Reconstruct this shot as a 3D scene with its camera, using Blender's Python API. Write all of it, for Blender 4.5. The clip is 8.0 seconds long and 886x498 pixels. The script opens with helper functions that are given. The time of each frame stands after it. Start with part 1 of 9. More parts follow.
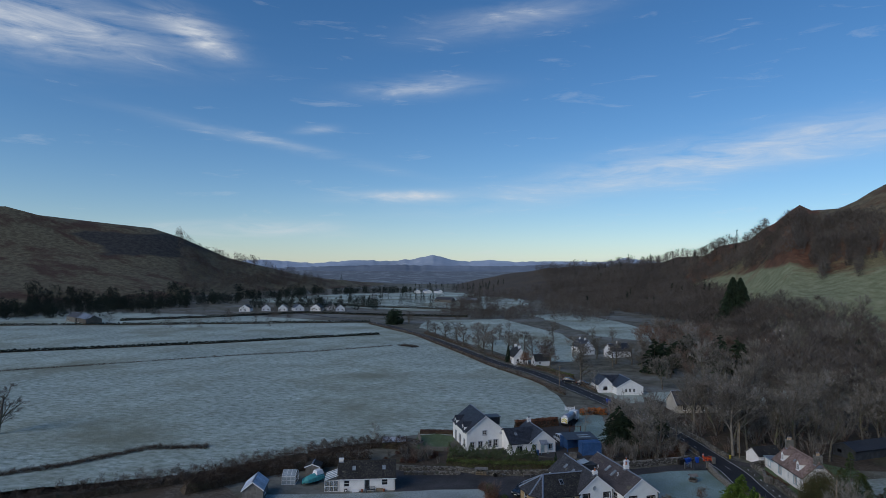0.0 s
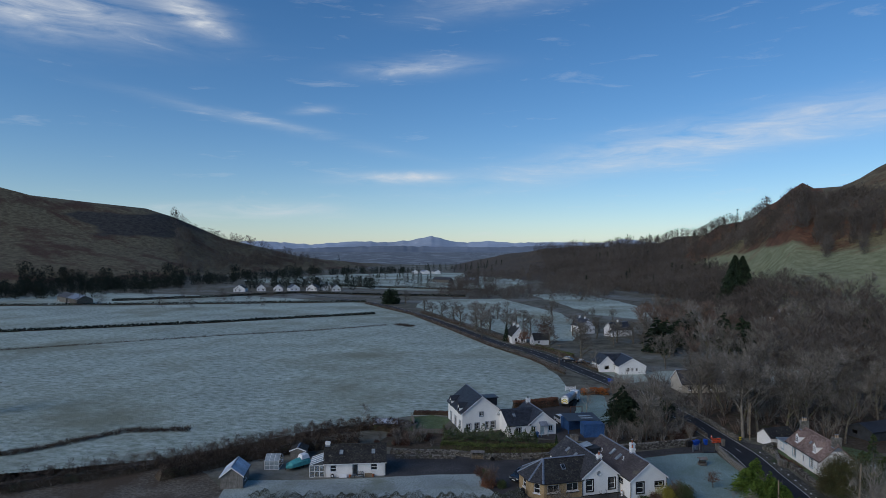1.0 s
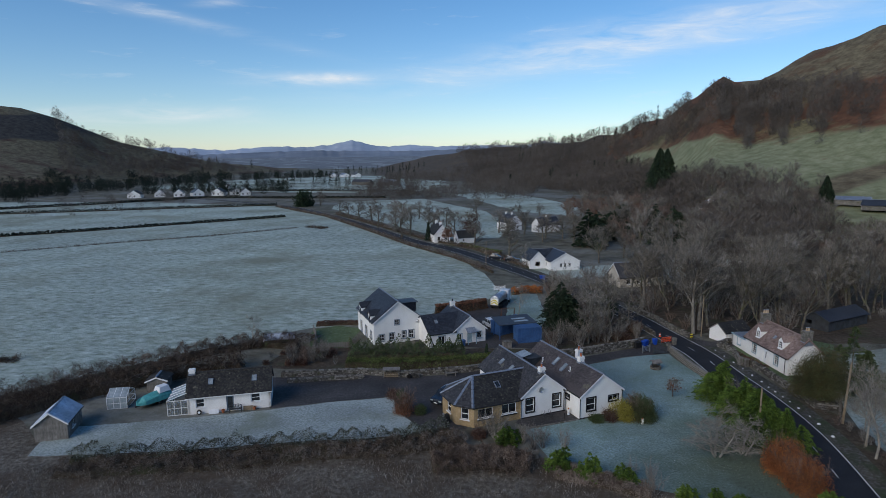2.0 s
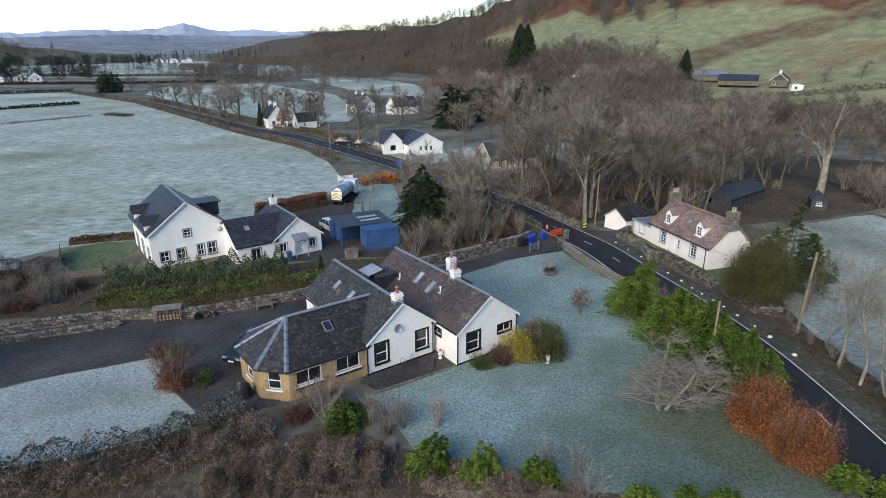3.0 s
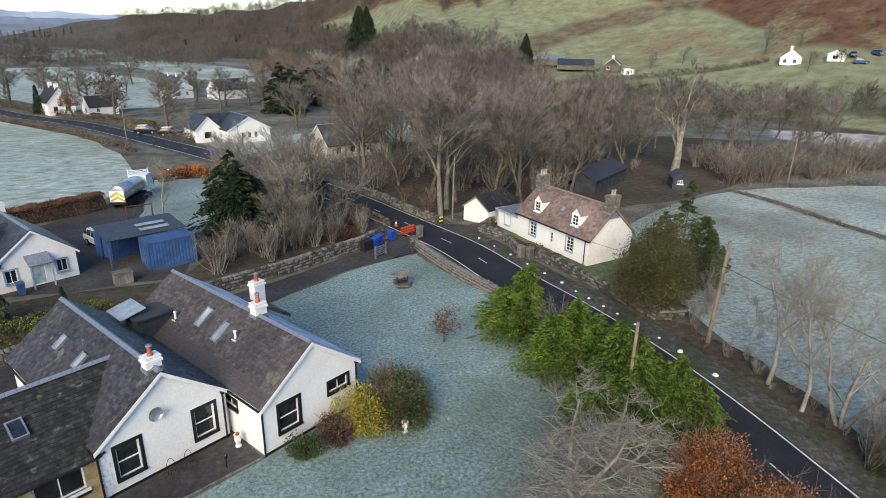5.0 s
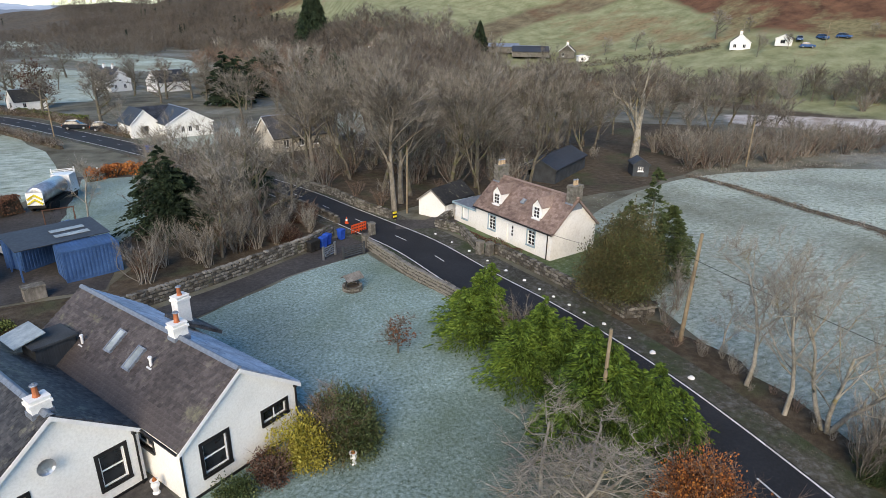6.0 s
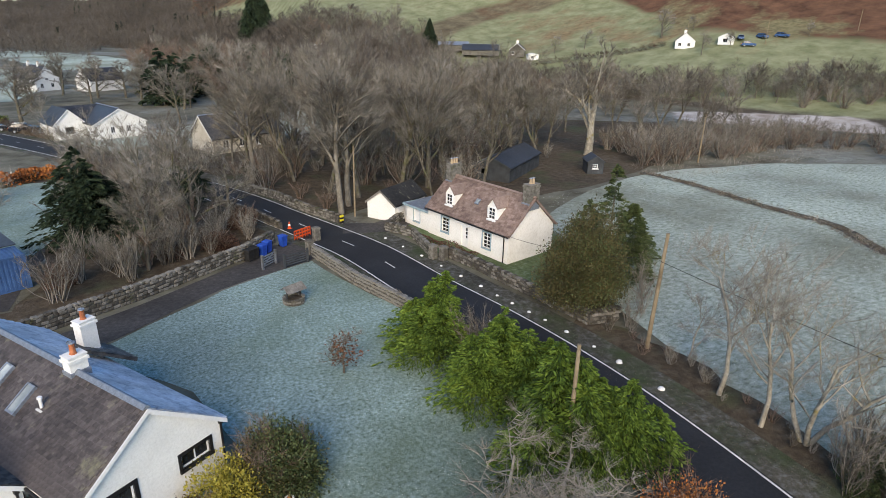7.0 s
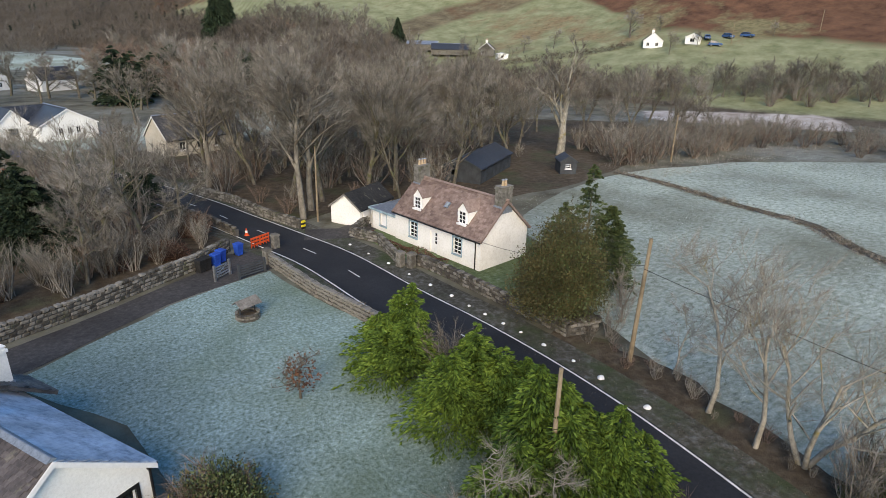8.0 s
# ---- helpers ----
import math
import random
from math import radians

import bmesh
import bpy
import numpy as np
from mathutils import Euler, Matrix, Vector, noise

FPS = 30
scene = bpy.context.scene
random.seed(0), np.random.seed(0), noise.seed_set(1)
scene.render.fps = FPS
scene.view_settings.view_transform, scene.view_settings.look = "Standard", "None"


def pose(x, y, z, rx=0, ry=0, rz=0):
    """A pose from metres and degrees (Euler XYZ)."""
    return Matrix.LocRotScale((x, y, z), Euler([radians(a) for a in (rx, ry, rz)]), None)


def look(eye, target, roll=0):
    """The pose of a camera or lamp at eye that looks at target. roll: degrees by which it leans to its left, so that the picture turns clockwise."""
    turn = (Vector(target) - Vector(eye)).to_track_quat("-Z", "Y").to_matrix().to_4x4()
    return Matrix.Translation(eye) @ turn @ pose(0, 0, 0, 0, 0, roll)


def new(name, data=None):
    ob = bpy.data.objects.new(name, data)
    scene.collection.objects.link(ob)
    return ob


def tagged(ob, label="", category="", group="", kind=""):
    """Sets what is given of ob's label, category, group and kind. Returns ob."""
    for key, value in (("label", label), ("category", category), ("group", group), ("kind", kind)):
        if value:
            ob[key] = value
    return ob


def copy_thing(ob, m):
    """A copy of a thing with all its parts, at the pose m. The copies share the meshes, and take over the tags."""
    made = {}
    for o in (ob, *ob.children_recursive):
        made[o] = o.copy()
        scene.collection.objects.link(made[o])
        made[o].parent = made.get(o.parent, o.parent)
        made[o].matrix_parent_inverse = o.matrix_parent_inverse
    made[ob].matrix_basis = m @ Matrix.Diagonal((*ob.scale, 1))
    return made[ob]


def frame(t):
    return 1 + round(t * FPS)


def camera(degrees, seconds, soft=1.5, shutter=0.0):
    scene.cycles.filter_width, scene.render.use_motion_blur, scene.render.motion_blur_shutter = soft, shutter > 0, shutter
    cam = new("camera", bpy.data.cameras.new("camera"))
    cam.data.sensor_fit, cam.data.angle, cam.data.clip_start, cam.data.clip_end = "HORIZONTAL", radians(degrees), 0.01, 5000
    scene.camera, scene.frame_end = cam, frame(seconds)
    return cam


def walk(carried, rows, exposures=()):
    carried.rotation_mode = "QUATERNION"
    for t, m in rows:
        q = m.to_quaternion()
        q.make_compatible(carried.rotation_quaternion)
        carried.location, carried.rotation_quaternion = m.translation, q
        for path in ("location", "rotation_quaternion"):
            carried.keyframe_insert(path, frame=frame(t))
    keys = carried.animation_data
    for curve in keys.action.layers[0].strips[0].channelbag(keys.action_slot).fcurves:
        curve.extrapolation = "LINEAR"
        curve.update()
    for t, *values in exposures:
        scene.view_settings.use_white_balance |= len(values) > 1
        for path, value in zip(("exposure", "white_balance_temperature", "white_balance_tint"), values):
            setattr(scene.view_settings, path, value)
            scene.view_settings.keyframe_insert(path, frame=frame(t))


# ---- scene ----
cam = camera(73.7, 8.0, soft=0.55)
PATH = [
    (0, (4.303, -41.099, 39.12), (3.836, -39.155, 39.19), 0.3),
    (0.5, (4.038, -38.008, 38.848), (3.573, -36.064, 38.912), -0.0),
    (1, (3.298, -33.175, 37.274), (2.837, -31.229, 37.281), 0.2),
    (1.2, (2.675, -30.546, 37.05), (2.236, -28.595, 37.012), -0.1),
    (2.3, (0.993, 0.252, 29.193), (0.908, 2.205, 28.771), -0.3),
    (2.5, (1.377, 5.813, 27.802), (1.377, 7.751, 27.309), -0.2),
    (3, (3.712, 18.752, 24.341), (3.963, 20.624, 23.684), -0.1),
    (3.5, (6.75, 28.528, 21.814), (7.271, 30.333, 21.128), 0.3),
    (4, (7.661, 30.554, 21.266), (8.245, 32.338, 20.577), 0.3),
    (4.5, (8.444, 32.287, 20.77), (9.09, 34.049, 20.077), 0.4),
    (4.7, (8.66, 32.843, 20.544), (9.337, 34.597, 19.862), 0.8),
    (6, (11.158, 37.055, 19.549), (11.993, 38.73, 18.843), 0.8),
    (6.5, (12.11, 38.47, 19.135), (13.01, 40.111, 18.429), 0.8),
    (7, (12.996, 39.859, 18.721), (13.964, 41.461, 18.018), 1.1),
    (7.5, (13.974, 41.12, 18.395), (14.997, 42.689, 17.691), 1.2),
    (8, (14.854, 42.247, 18.115), (15.901, 43.8, 17.416), 1.3),
]
walk(cam, [(t, look(eye, target, roll)) for t, eye, target, roll in PATH],
     [(0, -0.74, 6300, 10), (1.2, -0.7, 6300, 10), (2.3, -0.18, 6750, 10), (2.5, 0.02, 6950, 10), (3.0, 0.58, 7350, 10), (3.5, 0.74, 7700, 10), (4.5, 0.8, 7900, 10), (8, 0.78, 8100, 10)])
# ---- light ----
SUN_AZ, SUN_EL = radians(216), radians(30)
world = bpy.data.worlds.new("world")
scene.world = world
world.use_nodes = True
wt = world.node_tree
wn, wl = wt.nodes, wt.links
bg = wn["Background"]
sky = wn.new("ShaderNodeTexSky")
sky.sky_type, sky.sun_disc = "NISHITA", False
sky.sun_elevation, sky.sun_rotation = SUN_EL, SUN_AZ
sky.air_density, sky.dust_density, sky.ozone_density = 1.0, 0.2, 5.0
bg.inputs["Strength"].default_value = 0.1
tc = wn.new("ShaderNodeTexCoord")


def wmath(op, a, b=None):
    n = wn.new("ShaderNodeMath")
    n.operation = op
    for k, v in enumerate((a, b)):
        if v is None:
            continue
        if isinstance(v, (int, float)):
            n.inputs[k].default_value = v
        else:
            wl.new(v, n.inputs[k])
    return n.outputs[0]


def wdot(v):
    n = wn.new("ShaderNodeVectorMath")
    n.operation = "DOT_PRODUCT"
    wl.new(tc.outputs["Generated"], n.inputs[0])
    n.inputs[1].default_value = v
    return n.outputs["Value"]


cl_map = wn.new("ShaderNodeMapping")
cl_map.inputs["Scale"].default_value = (2.2, 2.2, 13)
cl_map.inputs["Rotation"].default_value = (0.06, 0.09, 0)
wl.new(tc.outputs["Generated"], cl_map.inputs[0])
cl_noise = wn.new("ShaderNodeTexNoise")
cl_noise.inputs["Scale"].default_value, cl_noise.inputs["Detail"].default_value = 4.0, 9
cl_noise.inputs["Roughness"].default_value, cl_noise.inputs["Distortion"].default_value = 0.62, 0.5
wl.new(cl_map.outputs[0], cl_noise.inputs["Vector"])
wisps = wmath("MAXIMUM", wmath("MULTIPLY", wmath("SUBTRACT", cl_noise.outputs["Fac"], 0.6), 1.2), 0.0)
# wisps of cloud: direction, half width, half height, tilt, strength
STREAKS = [((-0.725, 0.606, 0.325), 0.16, 0.038, 0.03, 0.9), ((-0.559, 0.753, 0.348), 0.05, 0.022, -0.35, 0.95),
           ((-0.261, 0.919, 0.297), 0.09, 0.013, 0.07, 0.6), ((-0.425, 0.877, 0.226), 0.03, 0.006, 0.1, 0.4),
           ((-0.482, 0.853, 0.201), 0.17, 0.008, -0.17, 0.3), ((-0.292, 0.948, 0.122), 0.09, 0.009, 0.02, 0.75),
           ((0.192, 0.966, 0.172), 0.3, 0.026, 0.12, 0.75), ((-0.519, 0.852, 0.064), 0.13, 0.012, 0.03, 0.6),
           ((-0.113, 0.912, 0.394), 0.12, 0.02, 0.12, 0.4)]
clouds = wisps
for c, half_w, half_h, tilt, gain in STREAKS:
    c = Vector(c).normalized()
    side = c.cross(Vector((0, 0, 1))).normalized()
    rise = side.cross(c)
    along, across = side * math.cos(tilt) + rise * math.sin(tilt), rise * math.cos(tilt) - side * math.sin(tilt)
    a = wmath("POWER", wmath("ABSOLUTE", wmath("DIVIDE", wdot(along), half_w)), 2.0)
    b = wmath("POWER", wmath("ABSOLUTE", wmath("DIVIDE", wdot(across), half_h)), 2.0)
    e = wmath("POWER", 2.718, wmath("MULTIPLY", wmath("ADD", a, b), -1.0))
    front = wmath("GREATER_THAN", wdot(c), 0.3)
    tex = wmath("ADD", wmath("MULTIPLY", cl_noise.outputs["Fac"], 2.6), -0.75)
    clouds = wmath("ADD", clouds, wmath("MAXIMUM", wmath("MULTIPLY", wmath("MULTIPLY", wmath("MULTIPLY", e, front), tex), gain), 0.0))
up = wdot((0, 0, 1))
low = wmath("POWER", 2.718, wmath("MULTIPLY", wmath("MAXIMUM", up, 0.0), -11.0))
clouds = wmath("ADD", clouds, wmath("MULTIPLY", low, 0.17))
clouds = wmath("MINIMUM", clouds, 0.92)
wmix = wn.new("ShaderNodeMix")
wmix.data_type = "RGBA"
wmix.inputs["B"].default_value = (11.0, 11.4, 11.8, 1)
wl.new(clouds, wmix.inputs["Factor"])
hsv = wn.new("ShaderNodeHueSaturation")
hsv.inputs["Saturation"].default_value, hsv.inputs["Value"].default_value = 1.16, 1.68
wl.new(sky.outputs[0], hsv.inputs["Color"])
wl.new(hsv.outputs[0], wmix.inputs["A"])
wl.new(wmix.outputs["Result"], bg.inputs["Color"])

sun = new("sun", bpy.data.lights.new("sun", "SUN"))
sun.data.energy, sun.data.angle, sun.data.color = 2.5, radians(42), (1.0, 0.89, 0.75)
sun.matrix_world = look((math.sin(SUN_AZ) * 100 * math.cos(SUN_EL), math.cos(SUN_AZ) * 100 * math.cos(SUN_EL), 100 * math.sin(SUN_EL)), (0, 0, 0))

# ---- materials ----


def material(name, ramp, scale=4.0, detail=6, rough=0.85, bump=0.3, wide=0.25, wide_amount=0.35, metal=0.0, island=0.0, stretch=(1, 1, 1), depth=0.05, transmission=0.0, spec=0.3, third=None, own=0.4):
    """Grain from a fine noise through a colour ramp, a wide noise that shades it, a relief."""
    m = bpy.data.materials.new(name)
    m.use_nodes = True
    nt = m.node_tree
    n, l = nt.nodes, nt.links
    bsdf = n["Principled BSDF"]
    bsdf.inputs["Roughness"].default_value, bsdf.inputs["Metallic"].default_value = rough, metal
    bsdf.inputs["Specular IOR Level"].default_value = spec
    bsdf.inputs["Transmission Weight"].default_value = transmission
    co = n.new("ShaderNodeTexCoord")
    mp = n.new("ShaderNodeMapping")
    mp.inputs["Scale"].default_value = stretch
    l.new(co.outputs["Object"], mp.inputs[0])
    fine = n.new("ShaderNodeTexNoise")
    fine.inputs["Scale"].default_value, fine.inputs["Detail"].default_value, fine.inputs["Roughness"].default_value = scale, detail, 0.72
    l.new(mp.outputs[0], fine.inputs["Vector"])
    value = fine.outputs["Fac"]
    if island:
        geo, info = n.new("ShaderNodeNewGeometry"), n.new("ShaderNodeObjectInfo")
        add = n.new("ShaderNodeMath")
        add.operation = "MULTIPLY_ADD"
        add.inputs[1].default_value = island
        l.new(geo.outputs["Random Per Island"], add.inputs[0])
        l.new(value, add.inputs[2])
        add2 = n.new("ShaderNodeMath")
        add2.operation = "MULTIPLY_ADD"
        add2.inputs[1].default_value = island * own
        l.new(info.outputs["Random"], add2.inputs[0])
        l.new(add.outputs[0], add2.inputs[2])
        sub = n.new("ShaderNodeMath")
        sub.operation = "SUBTRACT"
        sub.inputs[1].default_value = island * (0.5 + 0.5 * own)
        l.new(add2.outputs[0], sub.inputs[0])
        value = sub.outputs[0]
    cr = n.new("ShaderNodeValToRGB")
    while len(cr.color_ramp.elements) < len(ramp):
        cr.color_ramp.elements.new(0.5)
    for el, (p, c) in zip(cr.color_ramp.elements, ramp):
        el.position, el.color = p, (*c, 1)
    l.new(value, cr.inputs[0])
    big = n.new("ShaderNodeTexNoise")
    big.inputs["Scale"].default_value, big.inputs["Detail"].default_value = scale * wide if wide < 1 else wide, 4
    l.new(co.outputs["Object"], big.inputs["Vector"])
    mr = n.new("ShaderNodeMapRange")
    mr.inputs["From Min"].default_value, mr.inputs["From Max"].default_value = 0.3, 0.7
    mr.inputs["To Min"].default_value, mr.inputs["To Max"].default_value = 1 - wide_amount, 1 + wide_amount * 0.5
    l.new(big.outputs["Fac"], mr.inputs["Value"])
    mul = n.new("ShaderNodeVectorMath")
    mul.operation = "SCALE"
    l.new(cr.outputs[0], mul.inputs[0])
    l.new(mr.outputs[0], mul.inputs["Scale"])
    colour = mul.outputs[0]
    if third:
        # patches of another growth: (colour, scale, from, to)
        c3, s3, lo, hi = third
        n3 = n.new("ShaderNodeTexNoise")
        n3.inputs["Scale"].default_value, n3.inputs["Detail"].default_value, n3.inputs["Roughness"].default_value = s3, 8, 0.6
        l.new(co.outputs["Object"], n3.inputs["Vector"])
        r3 = n.new("ShaderNodeMapRange")
        r3.inputs["From Min"].default_value, r3.inputs["From Max"].default_value = lo, hi
        l.new(n3.outputs["Fac"], r3.inputs["Value"])
        mx = n.new("ShaderNodeMix")
        mx.data_type = "RGBA"
        l.new(r3.outputs[0], mx.inputs["Factor"])
        l.new(colour, mx.inputs["A"])
        mul3 = n.new("ShaderNodeVectorMath")
        mul3.operation = "SCALE"
        mul3.inputs[0].default_value = c3
        vr = n.new("ShaderNodeMapRange")
        vr.inputs["To Min"].default_value, vr.inputs["To Max"].default_value = 0.5, 1.5
        l.new(fine.outputs["Fac"], vr.inputs["Value"])
        l.new(vr.outputs[0], mul3.inputs["Scale"])
        l.new(mul3.outputs[0], mx.inputs["B"])
        colour = mx.outputs["Result"]
    l.new(colour, bsdf.inputs["Base Color"])
    if bump:
        bp = n.new("ShaderNodeBump")
        bp.inputs["Strength"].default_value, bp.inputs["Distance"].default_value = bump, depth
        l.new(fine.outputs["Fac"], bp.inputs["Height"])
        l.new(bp.outputs[0], bsdf.inputs["Normal"])
    return m


M = {}
M["frost_lawn"] = material("frosted_lawn", [(0.3, (0.0406, 0.0666, 0.0449)), (0.42, (0.157, 0.23, 0.201)), (0.56, (0.29, 0.397, 0.388)), (0.72, (0.499, 0.627, 0.653))], 5.0, 14, 0.9, 1.0, 0.02, 0.3, depth=0.08, third=((0.128, 0.186, 0.136), 0.09, 0.46, 0.7))
M["frost_bright"] = material("heavily_frosted_lawn", [(0.3, (0.0721, 0.0929, 0.0721)), (0.43, (0.247, 0.293, 0.268)), (0.57, (0.402, 0.454, 0.443)), (0.72, (0.577, 0.618, 0.618))], 4.6, 14, 0.9, 1.0, 0.03, 0.25, depth=0.1, third=((0.206, 0.237, 0.186), 0.15, 0.5, 0.72))
M["frost_field"] = material("frosted_field", [(0.28, (0.0896, 0.11, 0.0708)), (0.42, (0.28, 0.336, 0.277)), (0.57, (0.47, 0.534, 0.484)), (0.72, (0.672, 0.731, 0.696))], 1.5, 14, 0.9, 1.0, 0.03, 0.28, stretch=(1, 1.7, 1), depth=0.25, third=((0.168, 0.18, 0.136), 0.05, 0.46, 0.7))
M["frost_rough"] = material("frosted_rough_grass", [(0.3, (0.047, 0.0368, 0.0256)), (0.5, (0.142, 0.122, 0.094)), (0.66, (0.257, 0.239, 0.205)), (0.8, (0.385, 0.376, 0.351))], 1.8, 12, 0.95, 0.9, 0.08, 0.4, depth=0.3, third=((0.0855, 0.0641, 0.0445), 0.12, 0.43, 0.6))
M["frost_wide"] = material("frosted_wide_field", [(0.3, (0.0986, 0.123, 0.0829)), (0.42, (0.286, 0.352, 0.29)), (0.55, (0.45, 0.527, 0.474)), (0.7, (0.681, 0.762, 0.723))], 0.42, 15, 0.9, 1.0, 0.05, 0.3, stretch=(1, 1.6, 1), depth=0.4, third=((0.219, 0.24, 0.178), 0.022, 0.46, 0.66))
M["leaf_floor"] = material("woodland_floor", [(0.3, (0.035, 0.0259, 0.0168)), (0.5, (0.077, 0.0581, 0.0385)), (0.7, (0.14, 0.119, 0.091))], 1.2, 12, 0.95, 0.9, 0.1, 0.4, depth=0.2, third=((0.049, 0.0595, 0.028), 0.15, 0.52, 0.68))
M["verge"] = material("frosted_verge", [(0.3, (0.0307, 0.0307, 0.0196)), (0.5, (0.0798, 0.0768, 0.0614)), (0.7, (0.184, 0.19, 0.184))], 2.2, 12, 0.95, 0.9, 0.1, 0.4, depth=0.15, third=((0.0429, 0.0583, 0.0276), 0.25, 0.5, 0.65))
M["moss_grass"] = material("garden_grass", [(0.3, (0.05, 0.08, 0.03)), (0.55, (0.11, 0.15, 0.07)), (0.75, (0.26, 0.31, 0.25))], 2.4, 10, 0.95, 0.8, 0.1, 0.3, depth=0.1)
M["asphalt"] = material("asphalt", [(0.3, (0.0144, 0.0152, 0.0176)), (0.6, (0.0272, 0.028, 0.0312)), (0.8, (0.044, 0.0448, 0.048))], 7, 10, 0.75, 0.3, 0.05, 0.25, depth=0.01)
M["drive"] = material("worn_tarmac", [(0.3, (0.0298, 0.0289, 0.0289)), (0.55, (0.0638, 0.0595, 0.0578)), (0.8, (0.128, 0.119, 0.111))], 3, 12, 0.85, 0.5, 0.08, 0.4, depth=0.03)
M["white_line"] = material("road_paint", [(0.3, (0.4, 0.4, 0.38)), (0.55, (0.7, 0.7, 0.68)), (0.7, (0.8, 0.8, 0.78))], 3, 8, 0.7, 0.1, 0.2, 0.25)
M["stone"] = material("field_stone", [(0.3, (0.0546, 0.0491, 0.0429)), (0.5, (0.121, 0.113, 0.0975)), (0.7, (0.234, 0.222, 0.199))], 3, 10, 0.95, 0.8, 0.3, 0.3, island=0.45, depth=0.05, third=((0.0702, 0.078, 0.039), 1.2, 0.55, 0.7))
M["mortar"] = material("wall_core", [(0.3, (0.048, 0.044, 0.04)), (0.7, (0.112, 0.104, 0.092))], 4, 8, 0.95, 0.5)
M["sandstone"] = material("sandstone", [(0.3, (0.24, 0.17, 0.085)), (0.5, (0.36, 0.265, 0.145)), (0.7, (0.46, 0.36, 0.23))], 5, 8, 0.9, 0.4, 0.2, 0.25, island=0.4, depth=0.02)
M["harling"] = material("white_harling", [(0.3, (0.693, 0.693, 0.672)), (0.55, (0.809, 0.809, 0.788)), (0.8, (0.871, 0.871, 0.861))], 9, 10, 0.9, 0.35, 0.06, 0.09, depth=0.02)
M["harling_aged"] = material("weathered_white_harling", [(0.3, (0.66, 0.64, 0.6)), (0.5, (0.8, 0.79, 0.76)), (0.7, (0.86, 0.85, 0.83))], 6, 10, 0.9, 0.4, 0.08, 0.1, depth=0.02)
M["cream_render"] = material("cream_render", [(0.3, (0.4, 0.36, 0.29)), (0.7, (0.58, 0.54, 0.46))], 4, 8, 0.9, 0.3, 0.1, 0.2)
M["slate"] = material("slate", [(0.25, (0.0266, 0.0266, 0.0304)), (0.5, (0.0589, 0.0589, 0.0627)), (0.75, (0.119, 0.116, 0.114))], 4, 8, 0.6, 0.3, 0.1, 0.3, island=0.28, depth=0.01, third=((0.162, 0.157, 0.123), 1.4, 0.6, 0.7))
M["slate_purple"] = material("purple_slate", [(0.25, (0.046, 0.039, 0.039)), (0.5, (0.09, 0.077, 0.075)), (0.75, (0.155, 0.136, 0.13))], 4, 8, 0.6, 0.3, 0.1, 0.3, island=0.24, depth=0.01, third=((0.16, 0.15, 0.105), 1.0, 0.57, 0.7))
M["slate_frost"] = material("frosted_slate", [(0.25, (0.224, 0.277, 0.354)), (0.5, (0.504, 0.568, 0.659)), (0.75, (0.7, 0.752, 0.805))], 2, 8, 0.7, 0.3, 0.2, 0.35, island=0.1, depth=0.01)
M["slate_dark"] = material("dark_mossy_slate", [(0.25, (0.013, 0.013, 0.014)), (0.5, (0.03, 0.03, 0.03)), (0.75, (0.07, 0.067, 0.055))], 4, 8, 0.7, 0.3, 0.1, 0.35, island=0.28, depth=0.01, third=((0.14, 0.13, 0.1), 2.0, 0.6, 0.7))
M["slate_new"] = material("blue_black_slate", [(0.25, (0.02, 0.022, 0.028)), (0.5, (0.035, 0.038, 0.046)), (0.75, (0.06, 0.065, 0.075))], 3, 8, 0.45, 0.2, 0.1, 0.2, island=0.3, depth=0.01)
M["red_tile"] = material("red_brown_slate", [(0.25, (0.144, 0.0978, 0.0828)), (0.5, (0.236, 0.17, 0.146)), (0.75, (0.345, 0.265, 0.23))], 4, 8, 0.75, 0.3, 0.12, 0.25, island=0.3, depth=0.01)
M["lead"] = material("lead_flashing", [(0.3, (0.16, 0.19, 0.23)), (0.7, (0.34, 0.38, 0.44))], 5, 6, 0.5, 0.15, 0.2, 0.2, metal=0.4)


